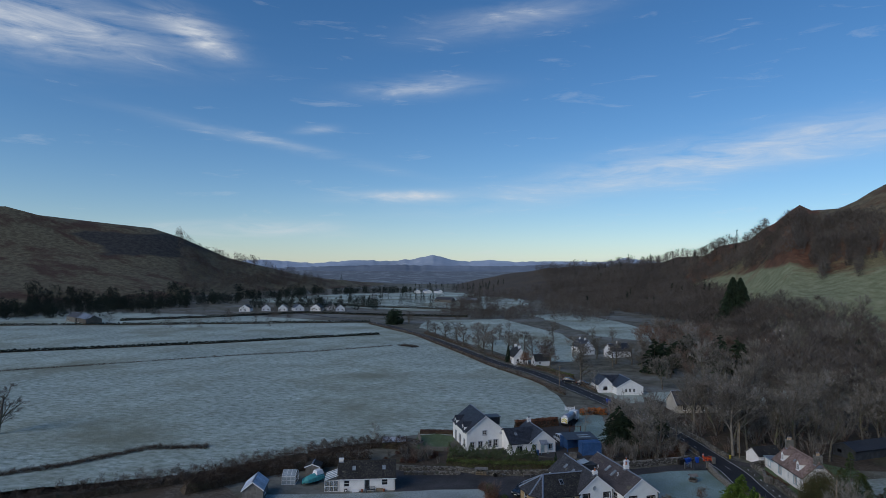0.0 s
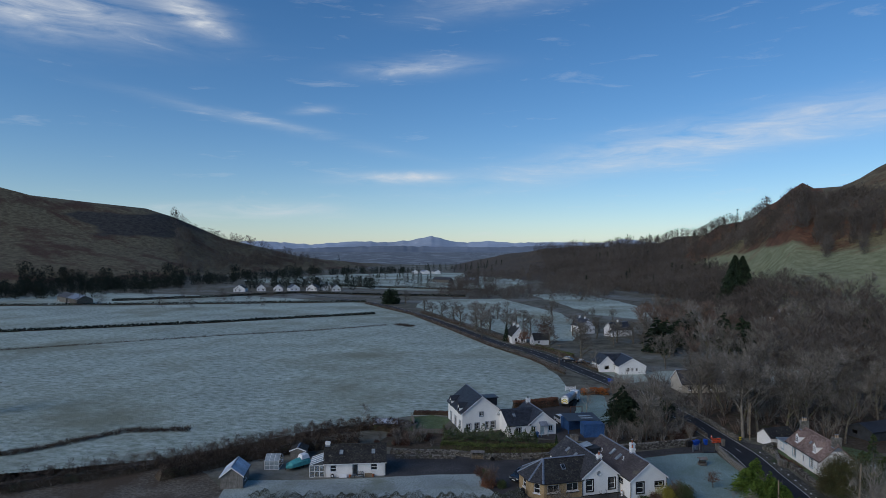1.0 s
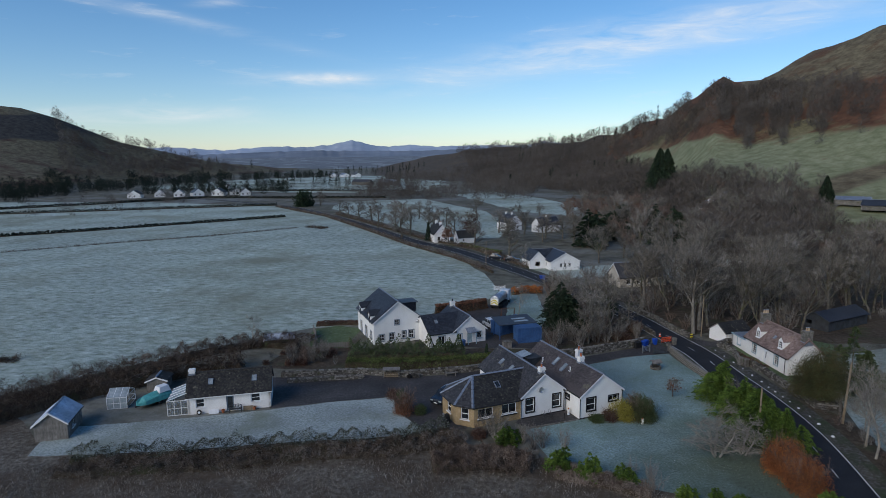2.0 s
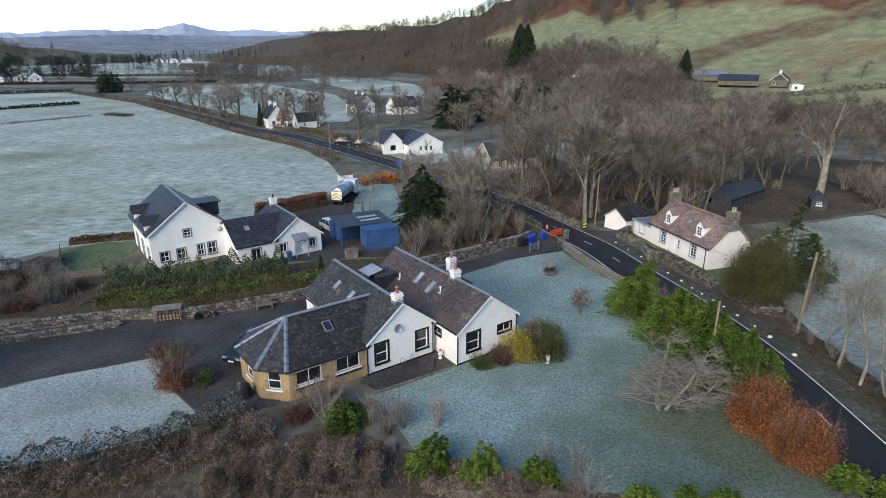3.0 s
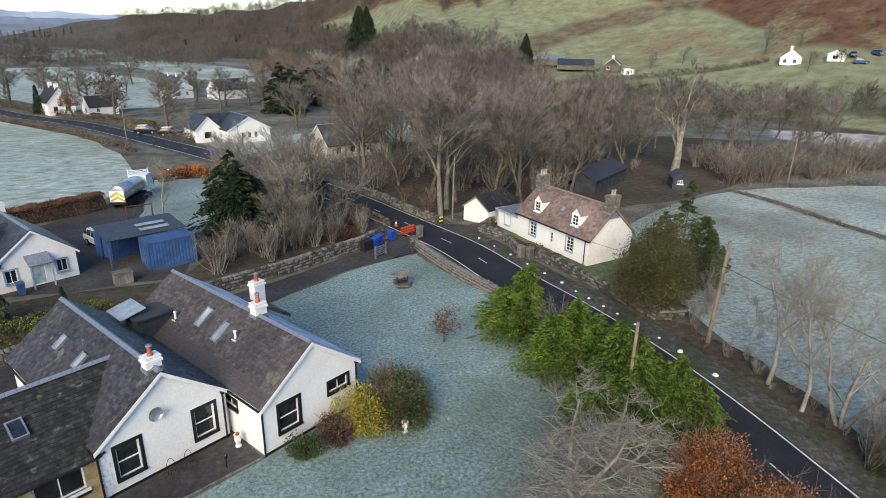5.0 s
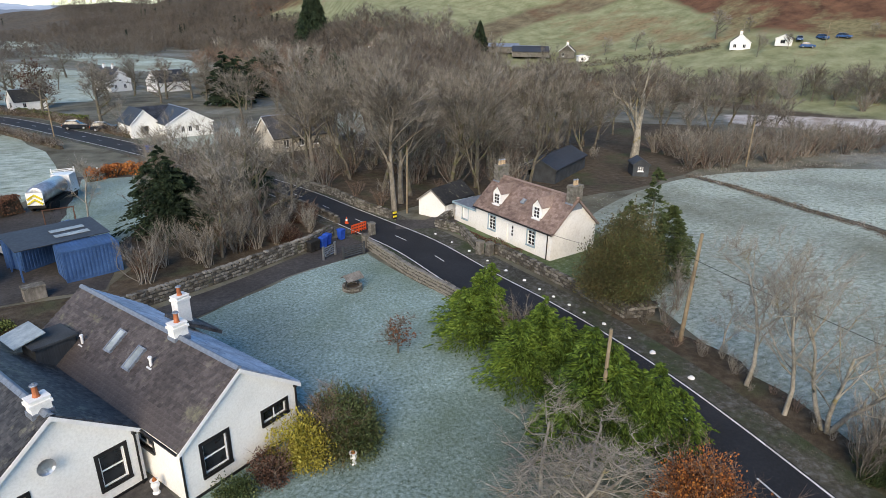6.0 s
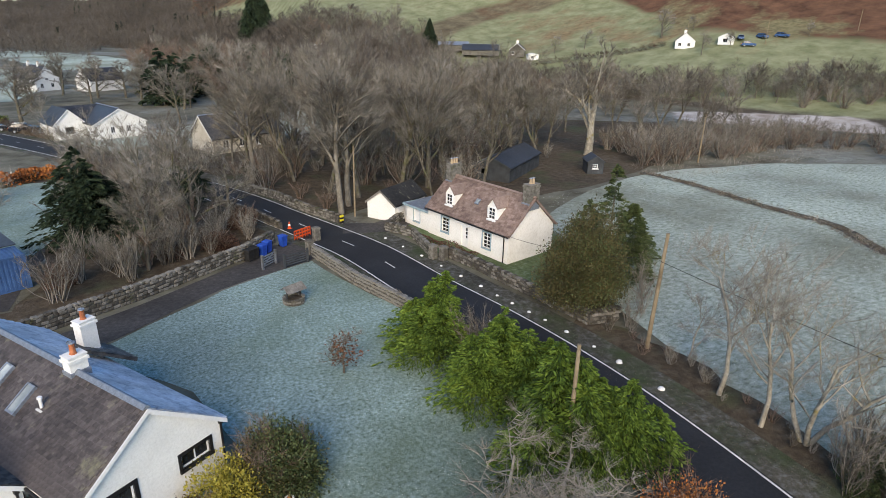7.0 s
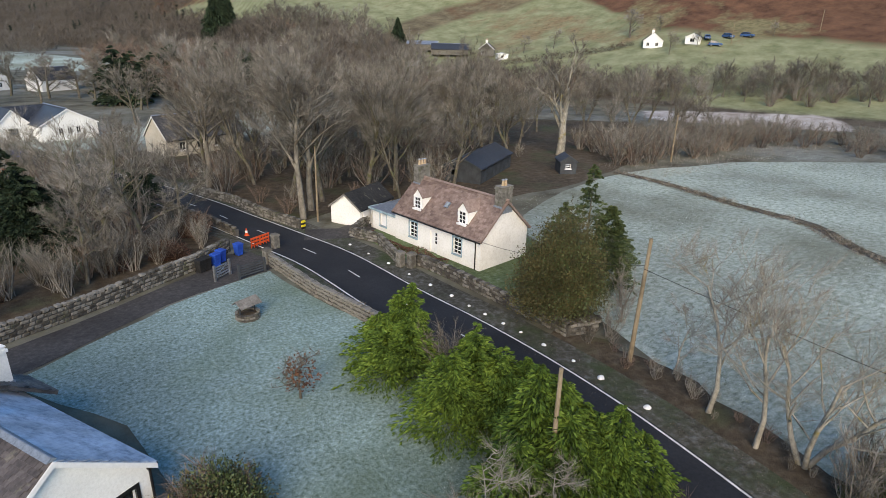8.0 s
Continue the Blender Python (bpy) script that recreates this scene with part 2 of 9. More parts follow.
def thaw(m, colour, centre, near, far):
    """Lets the frost of a lawn thin out to grass of that colour round a sheltered spot."""
    n, l = m.node_tree.nodes, m.node_tree.links
    bsdf = n["Principled BSDF"]
    frost = bsdf.inputs["Base Color"].links[0].from_socket
    co = next(q for q in n if q.bl_idname == "ShaderNodeTexCoord")
    away = n.new("ShaderNodeVectorMath")
    away.operation = "DISTANCE"
    away.inputs[1].default_value = centre
    l.new(co.outputs["Object"], away.inputs[0])
    patch = n.new("ShaderNodeTexNoise")
    patch.inputs["Scale"].default_value, patch.inputs["Detail"].default_value = 0.5, 9
    l.new(co.outputs["Object"], patch.inputs["Vector"])
    add = n.new("ShaderNodeMath")
    add.operation, add.inputs[1].default_value = "MULTIPLY_ADD", 9.0
    l.new(patch.outputs["Fac"], add.inputs[0])
    l.new(away.outputs["Value"], add.inputs[2])
    fall = n.new("ShaderNodeMapRange")
    fall.inputs["From Min"].default_value, fall.inputs["From Max"].default_value = near + 4.5, far + 4.5
    fall.inputs["To Min"].default_value, fall.inputs["To Max"].default_value = 0.92, 0.0
    l.new(add.outputs[0], fall.inputs["Value"])
    mix = n.new("ShaderNodeMix")
    mix.data_type = "RGBA"
    fine = next(q for q in n if q.bl_idname == "ShaderNodeTexNoise")
    grass_ = n.new("ShaderNodeValToRGB")
    for el, pos, k in zip(grass_.color_ramp.elements, (0.3, 0.72), (0.3, 1.7)):
        el.position, el.color = pos, (*[c * k for c in colour], 1)
    l.new(fine.outputs["Fac"], grass_.inputs[0])
    l.new(fall.outputs[0], mix.inputs["Factor"])
    l.new(frost, mix.inputs["A"])
    l.new(grass_.outputs[0], mix.inputs["B"])
    l.new(mix.outputs["Result"], bsdf.inputs["Base Color"])


thaw(M["frost_lawn"], (0.085, 0.105, 0.066), (28.0, 48.0, 0), 4.0, 17.0)
M["black_paint"] = material("black_paint", [(0.3, (0.01, 0.01, 0.011)), (0.7, (0.022, 0.022, 0.024))], 8, 6, 0.4, 0.1)
M["blue_paint"] = material("pale_blue_paint", [(0.3, (0.26, 0.38, 0.44)), (0.7, (0.34, 0.46, 0.52))], 8, 6, 0.5, 0.1)
M["grey_blue"] = material("grey_blue_paint", [(0.3, (0.13, 0.18, 0.23)), (0.7, (0.19, 0.25, 0.3))], 8, 6, 0.5, 0.1)
M["white_paint"] = material("white_paint", [(0.3, (0.72, 0.73, 0.73)), (0.7, (0.82, 0.82, 0.82))], 8, 6, 0.4, 0.08, 0.3, 0.06)
M["glass"] = material("window_glass", [(0.3, (0.6, 0.66, 0.68)), (0.7, (0.7, 0.75, 0.77))], 1, 2, 0.04, 0.0, transmission=0.75, spec=0.6)
M["dark_glass"] = material("dark_glass", [(0.3, (0.012, 0.015, 0.018)), (0.7, (0.03, 0.035, 0.04))], 1.2, 2, 0.06, 0.0, spec=0.7)
M["pale_glass"] = material("frosted_rooflight", [(0.3, (0.26, 0.31, 0.33)), (0.7, (0.4, 0.45, 0.46))], 2, 4, 0.25, 0.0, spec=0.6)
M["curtain"] = material("curtain", [(0.3, (0.25, 0.24, 0.22)), (0.7, (0.42, 0.4, 0.37))], 3, 4, 0.95, 0.2, stretch=(8, 8, 0.3))
M["clay"] = material("terracotta", [(0.3, (0.3, 0.09, 0.04)), (0.7, (0.48, 0.17, 0.08))], 8, 6, 0.8, 0.2)
M["pot_cream"] = material("buff_clay", [(0.3, (0.4, 0.29, 0.18)), (0.7, (0.55, 0.42, 0.28))], 8, 6, 0.8, 0.2)
M["bark"] = material("bark", [(0.3, (0.0561, 0.0486, 0.0393)), (0.5, (0.127, 0.112, 0.0898)), (0.7, (0.216, 0.201, 0.168))], 5, 10, 0.95, 0.8, 0.3, 0.4, stretch=(1, 1, 0.3), third=((0.0935, 0.0981, 0.042), 0.8, 0.5, 0.65))
M["bark_pale"] = material("pale_bark", [(0.3, (0.143, 0.132, 0.11)), (0.5, (0.297, 0.275, 0.231)), (0.7, (0.418, 0.396, 0.341))], 5, 10, 0.95, 0.6, 0.3, 0.3, stretch=(1, 1, 0.4), third=((0.22, 0.176, 0.055), 0.9, 0.55, 0.7))
M["bark_mid"] = material("mottled_bark", [(0.3, (0.11, 0.099, 0.0825)), (0.5, (0.22, 0.198, 0.165)), (0.7, (0.33, 0.308, 0.264))], 3, 10, 0.95, 0.6, 0.3, 0.4, stretch=(1, 1, 0.4), third=((0.077, 0.066, 0.0495), 0.12, 0.45, 0.6))
M["twig"] = material("twigs", [(0.2, (0.0715, 0.0612, 0.05)), (0.5, (0.183, 0.166, 0.141)), (0.8, (0.337, 0.313, 0.276))], 1, 4, 0.95, 0.0, island=0.42, own=0.8)
M["twig_pale"] = material("pale_twigs", [(0.2, (0.143, 0.127, 0.105)), (0.5, (0.264, 0.242, 0.209)), (0.8, (0.396, 0.374, 0.33))], 1, 4, 0.95, 0.0, island=0.5)
M["twig_red"] = material("reddish_twigs", [(0.2, (0.0868, 0.0612, 0.0479)), (0.5, (0.184, 0.131, 0.102)), (0.8, (0.286, 0.22, 0.179))], 1, 4, 0.95, 0.0, island=0.5)
M["far_wood"] = material("far_winter_wood", [(0.2, (0.0479, 0.041, 0.0363)), (0.45, (0.0996, 0.0859, 0.0752)), (0.6, (0.123, 0.106, 0.0859)), (0.85, (0.171, 0.154, 0.137))], 0.02, 4, 0.95, 0.0, island=0.5)
M["far_fir"] = material("far_conifers", [(0.2, (0.0072, 0.0126, 0.0099)), (0.5, (0.0162, 0.0252, 0.018)), (0.8, (0.0315, 0.0432, 0.0288))], 0.05, 4, 0.95, 0.0, island=0.4)
M["fir"] = material("fir_needles", [(0.2, (0.00855, 0.0188, 0.00936)), (0.5, (0.0222, 0.041, 0.0205)), (0.8, (0.0513, 0.0787, 0.041))], 0.6, 6, 0.85, 0.0, island=0.5)
M["thuja"] = material("bright_conifer_fronds", [(0.2, (0.0202, 0.0445, 0.0061)), (0.5, (0.0723, 0.133, 0.0172)), (0.8, (0.174, 0.259, 0.0457))], 0.7, 6, 0.8, 0.0, island=0.5)
M["leaf_green"] = material("evergreen_leaves", [(0.2, (0.0214, 0.0367, 0.0128)), (0.5, (0.0581, 0.0855, 0.0291)), (0.8, (0.128, 0.154, 0.0684))], 0.8, 6, 0.6, 0.0, island=0.36)
M["leaf_olive"] = material("olive_leaves", [(0.2, (0.0255, 0.0238, 0.0119)), (0.5, (0.0723, 0.0638, 0.0255)), (0.8, (0.153, 0.128, 0.0553))], 0.8, 6, 0.7, 0.0, island=0.36)
M["leaf_yellow"] = material("yellow_leaves", [(0.2, (0.13, 0.12, 0.015)), (0.5, (0.29, 0.25, 0.035)), (0.8, (0.45, 0.4, 0.09))], 0.8, 6, 0.7, 0.0, island=0.5)
M["leaf_copper"] = material("copper_leaves", [(0.2, (0.144, 0.0456, 0.0154)), (0.5, (0.36, 0.12, 0.0385)), (0.8, (0.624, 0.264, 0.066))], 0.35, 6, 0.8, 0.0, island=0.36)
M["leaf_brown"] = material("brown_leaves", [(0.2, (0.04, 0.022, 0.016)), (0.5, (0.095, 0.05, 0.035)), (0.8, (0.17, 0.1, 0.075))], 0.6, 6, 0.9, 0.0, island=0.5)
M["bramble"] = material("frosted_brambles", [(0.2, (0.0344, 0.0245, 0.0168)), (0.5, (0.0918, 0.065, 0.0459)), (0.8, (0.23, 0.199, 0.168))], 0.5, 6, 0.95, 0.0, island=0.6)
M["dead_stem"] = material("dead_brown_stems", [(0.2, (0.055, 0.038, 0.028)), (0.5, (0.15, 0.108, 0.082)), (0.8, (0.3, 0.25, 0.205))], 0.5, 6, 0.95, 0.0, island=0.6)
M["leaf_dull"] = material("frosted_evergreen_leaves", [(0.2, (0.028, 0.0344, 0.0208)), (0.5, (0.076, 0.084, 0.056)), (0.8, (0.24, 0.256, 0.232))], 0.6, 6, 0.9, 0.0, island=0.6)
M["leaf_rust"] = material("rusty_leaves", [(0.2, (0.065, 0.027, 0.015)), (0.5, (0.175, 0.08, 0.045)), (0.8, (0.3, 0.16, 0.1))], 0.5, 6, 0.9, 0.0, island=0.45)
M["dry_grass"] = material("frosted_dry_grass", [(0.2, (0.085, 0.066, 0.045)), (0.5, (0.225, 0.19, 0.15)), (0.8, (0.43, 0.4, 0.36))], 0.5, 6, 0.95, 0.0, island=0.6)
M["frost_tuft"] = material("frosted_grass_blades", [(0.2, (0.08, 0.1, 0.06)), (0.5, (0.3, 0.34, 0.3)), (0.8, (0.58, 0.62, 0.6))], 0.5, 6, 0.95, 0.0, island=0.6)
M["hedge"] = material("hedge_leaves", [(0.2, (0.0324, 0.047, 0.0113)), (0.5, (0.0972, 0.126, 0.0324)), (0.8, (0.194, 0.227, 0.081))], 0.6, 6, 0.8, 0.0, island=0.5)
M["container_blue"] = material("blue_container_paint", [(0.3, (0.03, 0.08, 0.2)), (0.7, (0.055, 0.13, 0.3))], 2, 8, 0.5, 0.1, 0.3, 0.3)
M["bin_blue"] = material("blue_plastic", [(0.3, (0.01, 0.06, 0.36)), (0.7, (0.02, 0.09, 0.48))], 4, 4, 0.45, 0.05)
M["orange"] = material("orange_plastic", [(0.3, (0.62, 0.07, 0.02)), (0.7, (0.8, 0.12, 0.03))], 4, 4, 0.5, 0.05)
M["yellow"] = material("yellow_paint", [(0.3, (0.62, 0.5, 0.03)), (0.7, (0.78, 0.66, 0.06))], 4, 4, 0.5, 0.05)
M["wood_pole"] = material("weathered_pole_wood", [(0.3, (0.16, 0.12, 0.075)), (0.7, (0.32, 0.26, 0.18))], 6, 8, 0.9, 0.4, stretch=(1, 1, 0.15))
M["grey_wood"] = material("grey_weathered_wood", [(0.3, (0.12, 0.11, 0.1)), (0.7, (0.26, 0.245, 0.22))], 6, 8, 0.9, 0.4, stretch=(1, 1, 0.2))
M["dark_timber"] = material("dark_painted_timber", [(0.3, (0.035, 0.04, 0.045)), (0.7, (0.065, 0.072, 0.08))], 4, 8, 0.8, 0.3, stretch=(6, 6, 0.3))
M["car_dark"] = material("dark_blue_car_paint", [(0.3, (0.018, 0.024, 0.035)), (0.7, (0.03, 0.038, 0.052))], 1, 2, 0.25, 0.0, metal=0.3, spec=0.6)
M["car_white"] = material("white_car_paint", [(0.3, (0.7, 0.71, 0.72)), (0.7, (0.8, 0.8, 0.8))], 1, 2, 0.25, 0.0, spec=0.6)
M["rubber"] = material("rubber", [(0.3, (0.012, 0.012, 0.012)), (0.7, (0.025, 0.025, 0.025))], 6, 4, 0.9, 0.1)
M["steel"] = material("brushed_steel", [(0.3, (0.4, 0.42, 0.44)), (0.7, (0.55, 0.57, 0.6))], 4, 4, 0.35, 0.05, metal=0.8)
M["teal_tarp"] = material("teal_tarpaulin", [(0.3, (0.06, 0.3, 0.3)), (0.7, (0.12, 0.45, 0.44))], 3, 6, 0.6, 0.4)
# aerial haze is put into the base colour of both far ranges
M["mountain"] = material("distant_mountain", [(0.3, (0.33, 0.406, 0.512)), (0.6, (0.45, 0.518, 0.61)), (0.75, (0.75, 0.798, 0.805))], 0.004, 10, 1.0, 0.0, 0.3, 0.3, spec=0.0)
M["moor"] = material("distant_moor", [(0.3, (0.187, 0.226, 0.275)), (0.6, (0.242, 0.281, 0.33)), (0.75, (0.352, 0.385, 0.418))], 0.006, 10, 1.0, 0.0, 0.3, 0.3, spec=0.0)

# ---- mesh helpers ----


def mesh_from(name, verts, faces, mat, slots=()):
    me = bpy.data.meshes.new(name)
    me.from_pydata([tuple(v) for v in verts], [], [tuple(f) for f in faces])
    for m in ((mat,) + tuple(slots)):
        me.materials.append(m)
    me.update()
    return me


def part(name, bm, mat, parent=None, label=""):
    """Links a bmesh, a mesh or (verts, faces) as one mesh object under a thing or a part."""
    if isinstance(bm, bmesh.types.BMesh):
        me = bpy.data.meshes.new(name)
        bm.to_mesh(me)
        bm.free()
        me.materials.append(mat)
    elif isinstance(bm, bpy.types.Mesh):
        me = bm
    else:
        me = mesh_from(name, bm[0], bm[1], mat)
    ob = new(name, me)
    ob.parent = parent
    if label:
        ob["label"] = label
    return ob


def thing(name, label, category, x=0.0, y=0.0, z=0.0, yaw=0.0, group=""):
    ob = new(name)
    ob.matrix_basis = pose(x, y, z, 0, 0, yaw)
    return tagged(ob, label, category, group)


def structure(name, bm, mat, label, category="ground"):
    ob = part(name, bm, mat)
    return tagged(ob, label, category, kind="structure")


class Geo:
    """Verts and faces that grow: boxes, prisms, tubes, slabs."""

    def __init__(self):
        self.v, self.f = [], []

    def box(self, x0, y0, z0, x1, y1, z1, m=None, inset=0.0):
        b = len(self.v)
        i = inset
        pts = [(x0, y0, z0), (x1, y0, z0), (x1, y1, z0), (x0, y1, z0), (x0 + i, y0 + i, z1), (x1 - i, y0 + i, z1), (x1 - i, y1 - i, z1), (x0 + i, y1 - i, z1)]
        self.v += [m @ Vector(p) if m else Vector(p) for p in pts]
        self.f += [(b, b + 3, b + 2, b + 1), (b + 4, b + 5, b + 6, b + 7), (b, b + 1, b + 5, b + 4), (b + 1, b + 2, b + 6, b + 5), (b + 2, b + 3, b + 7, b + 6), (b + 3, b, b + 4, b + 7)]
        return self

    def slab(self, pts, thick):
        """A flat polygon given anticlockwise from outside, thickened inwards."""
        pts = [Vector(p) for p in pts]
        nrm = (pts[1] - pts[0]).cross(pts[2] - pts[0]).normalized()
        b, k = len(self.v), len(pts)
        self.v += pts + [p - nrm * thick for p in pts]
        self.f.append(tuple(range(b, b + k)))
        self.f.append(tuple(range(b + 2 * k - 1, b + k - 1, -1)))
        for i in range(k):
            j = (i + 1) % k
            self.f.append((b + i, b + k + i, b + k + j, b + j))
        return self

    def tube(self, pts, radii, sides=6, cap=True):
        b = len(self.v)
        pts = [Vector(p) for p in pts]
        for i, (p, r) in enumerate(zip(pts, radii)):
            d = (pts[min(i + 1, len(pts) - 1)] - pts[max(i - 1, 0)]).normalized()
            a = d.orthogonal().normalized()
            c = d.cross(a)
            for s in range(sides):
                q = 2 * math.pi * s / sides
                self.v.append(p + (a * math.cos(q) + c * math.sin(q)) * r)
        for i in range(len(pts) - 1):
            for s in range(sides):
                t = (s + 1) % sides
                self.f.append((b + i * sides + s, b + i * sides + t, b + (i + 1) * sides + t, b + (i + 1) * sides + s))
        if cap:
            self.f.append(tuple(b + s for s in range(sides))[::-1])
            self.f.append(tuple(b + (len(pts) - 1) * sides + s for s in range(sides)))
        return self

    def cyl(self, x, y, z0, z1, r0, r1=None, sides=12):
        return self.tube([(x, y, z0), (x, y, z1)], [r0, r0 if r1 is None else r1], sides)

    def end(self):
        return self.v, self.f


def smooth(ob):
    ob.data.polygons.foreach_set("use_smooth", [True] * len(ob.data.polygons))
    return ob


# ---- land ----
RIGHT = np.array([(-13, 1500, 0, 1000), (-8, 1300, 30, 820), (-4, 1200, 43, 700), (0, 1180, 45, 640), (2.8, 1120, 48, 600), (9, 950, 57, 480), (14.3, 760, 76, 330), (17.3, 650, 94, 230), (18.6, 620, 110, 200), (20.2, 630, 103, 190),
                  (21.7, 620, 104, 185), (25.8, 600, 120, 210), (36, 560, 150, 225), (42, 545, 152, 210), (50, 520, 155, 186), (70, 480, 150, 175), (90, 450, 150, 135), (120, 450, 120, 150), (160, 500, 0, 300)], float)
LEFT = np.array([(-130, 1100, 60, 600), (-80, 1100, 140, 600), (-50, 1100, 128, 600), (-42.7, 1100, 114, 640), (-38, 1100, 106, 680), (-36.8, 1100, 84, 700), (-35.5, 1100, 66, 740),
                 (-31, 1100, 48, 850), (-25.6, 1150, 24, 950), (-18, 1300, 0, 1000)], float)


def height(x, y):
    """The land's height: a flat valley floor between two hills."""
    x, y = np.asarray(x, float), np.asarray(y, float)
    az, d = np.degrees(np.arctan2(x - 2, y)), np.hypot(x - 2, y)
    r, zr, f = (np.interp(az, RIGHT[:, 0], RIGHT[:, k]) for k in (1, 2, 3))
    t = np.clip((d - f) / (r - f), 0, None)
    z = np.where(t < 1, zr * t ** 1.7, zr * np.clip(1.0 - 0.25 * (t - 1), 0.3, 1))
    z = z + np.clip(t, 0, 1) * np.clip(zr, 0, 60) * 0.045 * (np.sin(x * 0.031 + y * 0.017) + np.sin(x * 0.013 - y * 0.041 + 1) + 0.6 * np.sin(x * 0.09 + 2) * np.sin(y * 0.08))
    az2, d2 = np.degrees(np.arctan2(x - 4, y + 41)), np.hypot(x - 4, y + 41)
    r, zl, f = (np.interp(az2, LEFT[:, 0], LEFT[:, k]) for k in (1, 2, 3))
    t = np.clip((d2 - f) / (r - f), 0, None)
    zz = np.where(t < 1, zl * (0.55 * t + 0.45 * t ** 4) * np.clip(t * 4, 0, 1), zl * np.clip(1.0 - 0.25 * (t - 1), 0.3, 1))
    zz = zz + np.clip(t, 0, 1) * (zl > 5) * 1.8 * (np.sin(x * 0.03 + 2) + np.sin(y * 0.035 + x * 0.01))
    far = np.clip((d - 1150) * 0.0165, 0, 60) * np.clip((az + 60) / 20, 0, 1) * np.clip((50 - az) / 20, 0, 1)
    return np.maximum(np.maximum(z, zz), far)


def hz(x, y):
    return float(height(x, y))


def stretched(lo, hi, step, end_lo, end_hi, growth=1.09):
    out, s = list(np.arange(lo, hi, step)), step
    a = out[-1]
    while a < end_hi:
        s *= growth
        a += s
        out.append(a)
    a, s = lo, step
    while a > end_lo:
        s *= growth
        a -= s
        out.insert(0, a)
    return np.array(out)


gx, gy = stretched(-70, 130, 3.0, -4600, 4600), stretched(-60, 180, 3.0, -3000, 4700)
GX, GY = np.meshgrid(gx, gy)
GZ = height(GX, GY)
nx, ny = len(gx), len(gy)
gv = np.stack([GX.ravel(), GY.ravel(), GZ.ravel()], 1)
gi = np.arange(nx * ny).reshape(ny, nx)
gf = np.stack([gi[:-1, :-1].ravel(), gi[:-1, 1:].ravel(), gi[1:, 1:].ravel(), gi[1:, :-1].ravel()], 1)
ground_mesh = bpy.data.meshes.new("ground")
ground_mesh.from_pydata(gv.tolist(), [], gf.tolist())
cover_material = bpy.data.materials.new("land_cover")
cover_material.use_nodes = True
ground_mesh.materials.append(cover_material)


def land_cover(m, covers):
    """Land that passes from one growth to another: each cover has a mask on the mesh, whose edge a noise breaks up."""
    n, l = m.node_tree.nodes, m.node_tree.links
    bsdf = n["Principled BSDF"]
    bsdf.inputs["Roughness"].default_value, bsdf.inputs["Specular IOR Level"].default_value = 0.95, 0.2
    co = n.new("ShaderNodeTexCoord")

    def cloud(scale, detail, stretch=(1, 1, 1), turn=0.0):
        mp = n.new("ShaderNodeMapping")
        mp.inputs["Scale"].default_value, mp.inputs["Rotation"].default_value = stretch, (0, 0, turn)
        l.new(co.outputs["Object"], mp.inputs[0])
        t = n.new("ShaderNodeTexNoise")
        t.inputs["Scale"].default_value, t.inputs["Detail"].default_value, t.inputs["Roughness"].default_value = scale, detail, 0.68
        l.new(mp.outputs[0], t.inputs["Vector"])
        return t.outputs["Fac"]

    def ramp(value, lo, hi, a, b):
        r = n.new("ShaderNodeMapRange")
        r.inputs["From Min"].default_value, r.inputs["From Max"].default_value = lo, hi
        r.inputs["To Min"].default_value, r.inputs["To Max"].default_value = a, b
        l.new(value, r.inputs["Value"])
        return r.outputs[0]

    fine, edge = cloud(0.16, 13), cloud(0.02, 10)
    streak = cloud(0.016, 11, (1, 1.5, 1), 0.6)
    spot = cloud(0.55, 8)
    colour = None
    for name, tones, second, lo, hi in covers:
        cr = n.new("ShaderNodeValToRGB")
        for el, pos, c in zip(cr.color_ramp.elements, (0.32, 0.68), tones):
            el.position, el.color = pos, (*c, 1)
        l.new(fine, cr.inputs[0])
        own = cr.outputs[0]
        if second:
            mx = n.new("ShaderNodeMix")
            mx.data_type = "RGBA"
            l.new(ramp(streak, lo, hi, 0, 1), mx.inputs["Factor"])
            l.new(own, mx.inputs["A"])
            vm = n.new("ShaderNodeVectorMath")
            vm.operation, vm.inputs[0].default_value = "SCALE", second
            l.new(ramp(spot, 0.3, 0.7, 0.55, 1.4), vm.inputs["Scale"])
            l.new(vm.outputs[0], mx.inputs["B"])
            own = mx.outputs["Result"]
        if colour is None:
            colour = own
            continue
        at = n.new("ShaderNodeAttribute")
        at.attribute_name = name
        add = n.new("ShaderNodeMath")
        add.operation, add.inputs[1].default_value = "MULTIPLY_ADD", 0.9
        l.new(edge, add.inputs[0])
        l.new(at.outputs["Fac"], add.inputs[2])
        mx = n.new("ShaderNodeMix")
        mx.data_type = "RGBA"
        l.new(ramp(add.outputs[0], 0.87, 1.03, 0, 1), mx.inputs["Factor"])
        l.new(colour, mx.inputs["A"])
        l.new(own, mx.inputs["B"])
        colour = mx.outputs["Result"]
    l.new(colour, bsdf.inputs["Base Color"])
    bp = n.new("ShaderNodeBump")
    bp.inputs["Strength"].default_value, bp.inputs["Distance"].default_value = 0.6, 1.0
    l.new(fine, bp.inputs["Height"])
    l.new(bp.outputs[0], bsdf.inputs["Normal"])


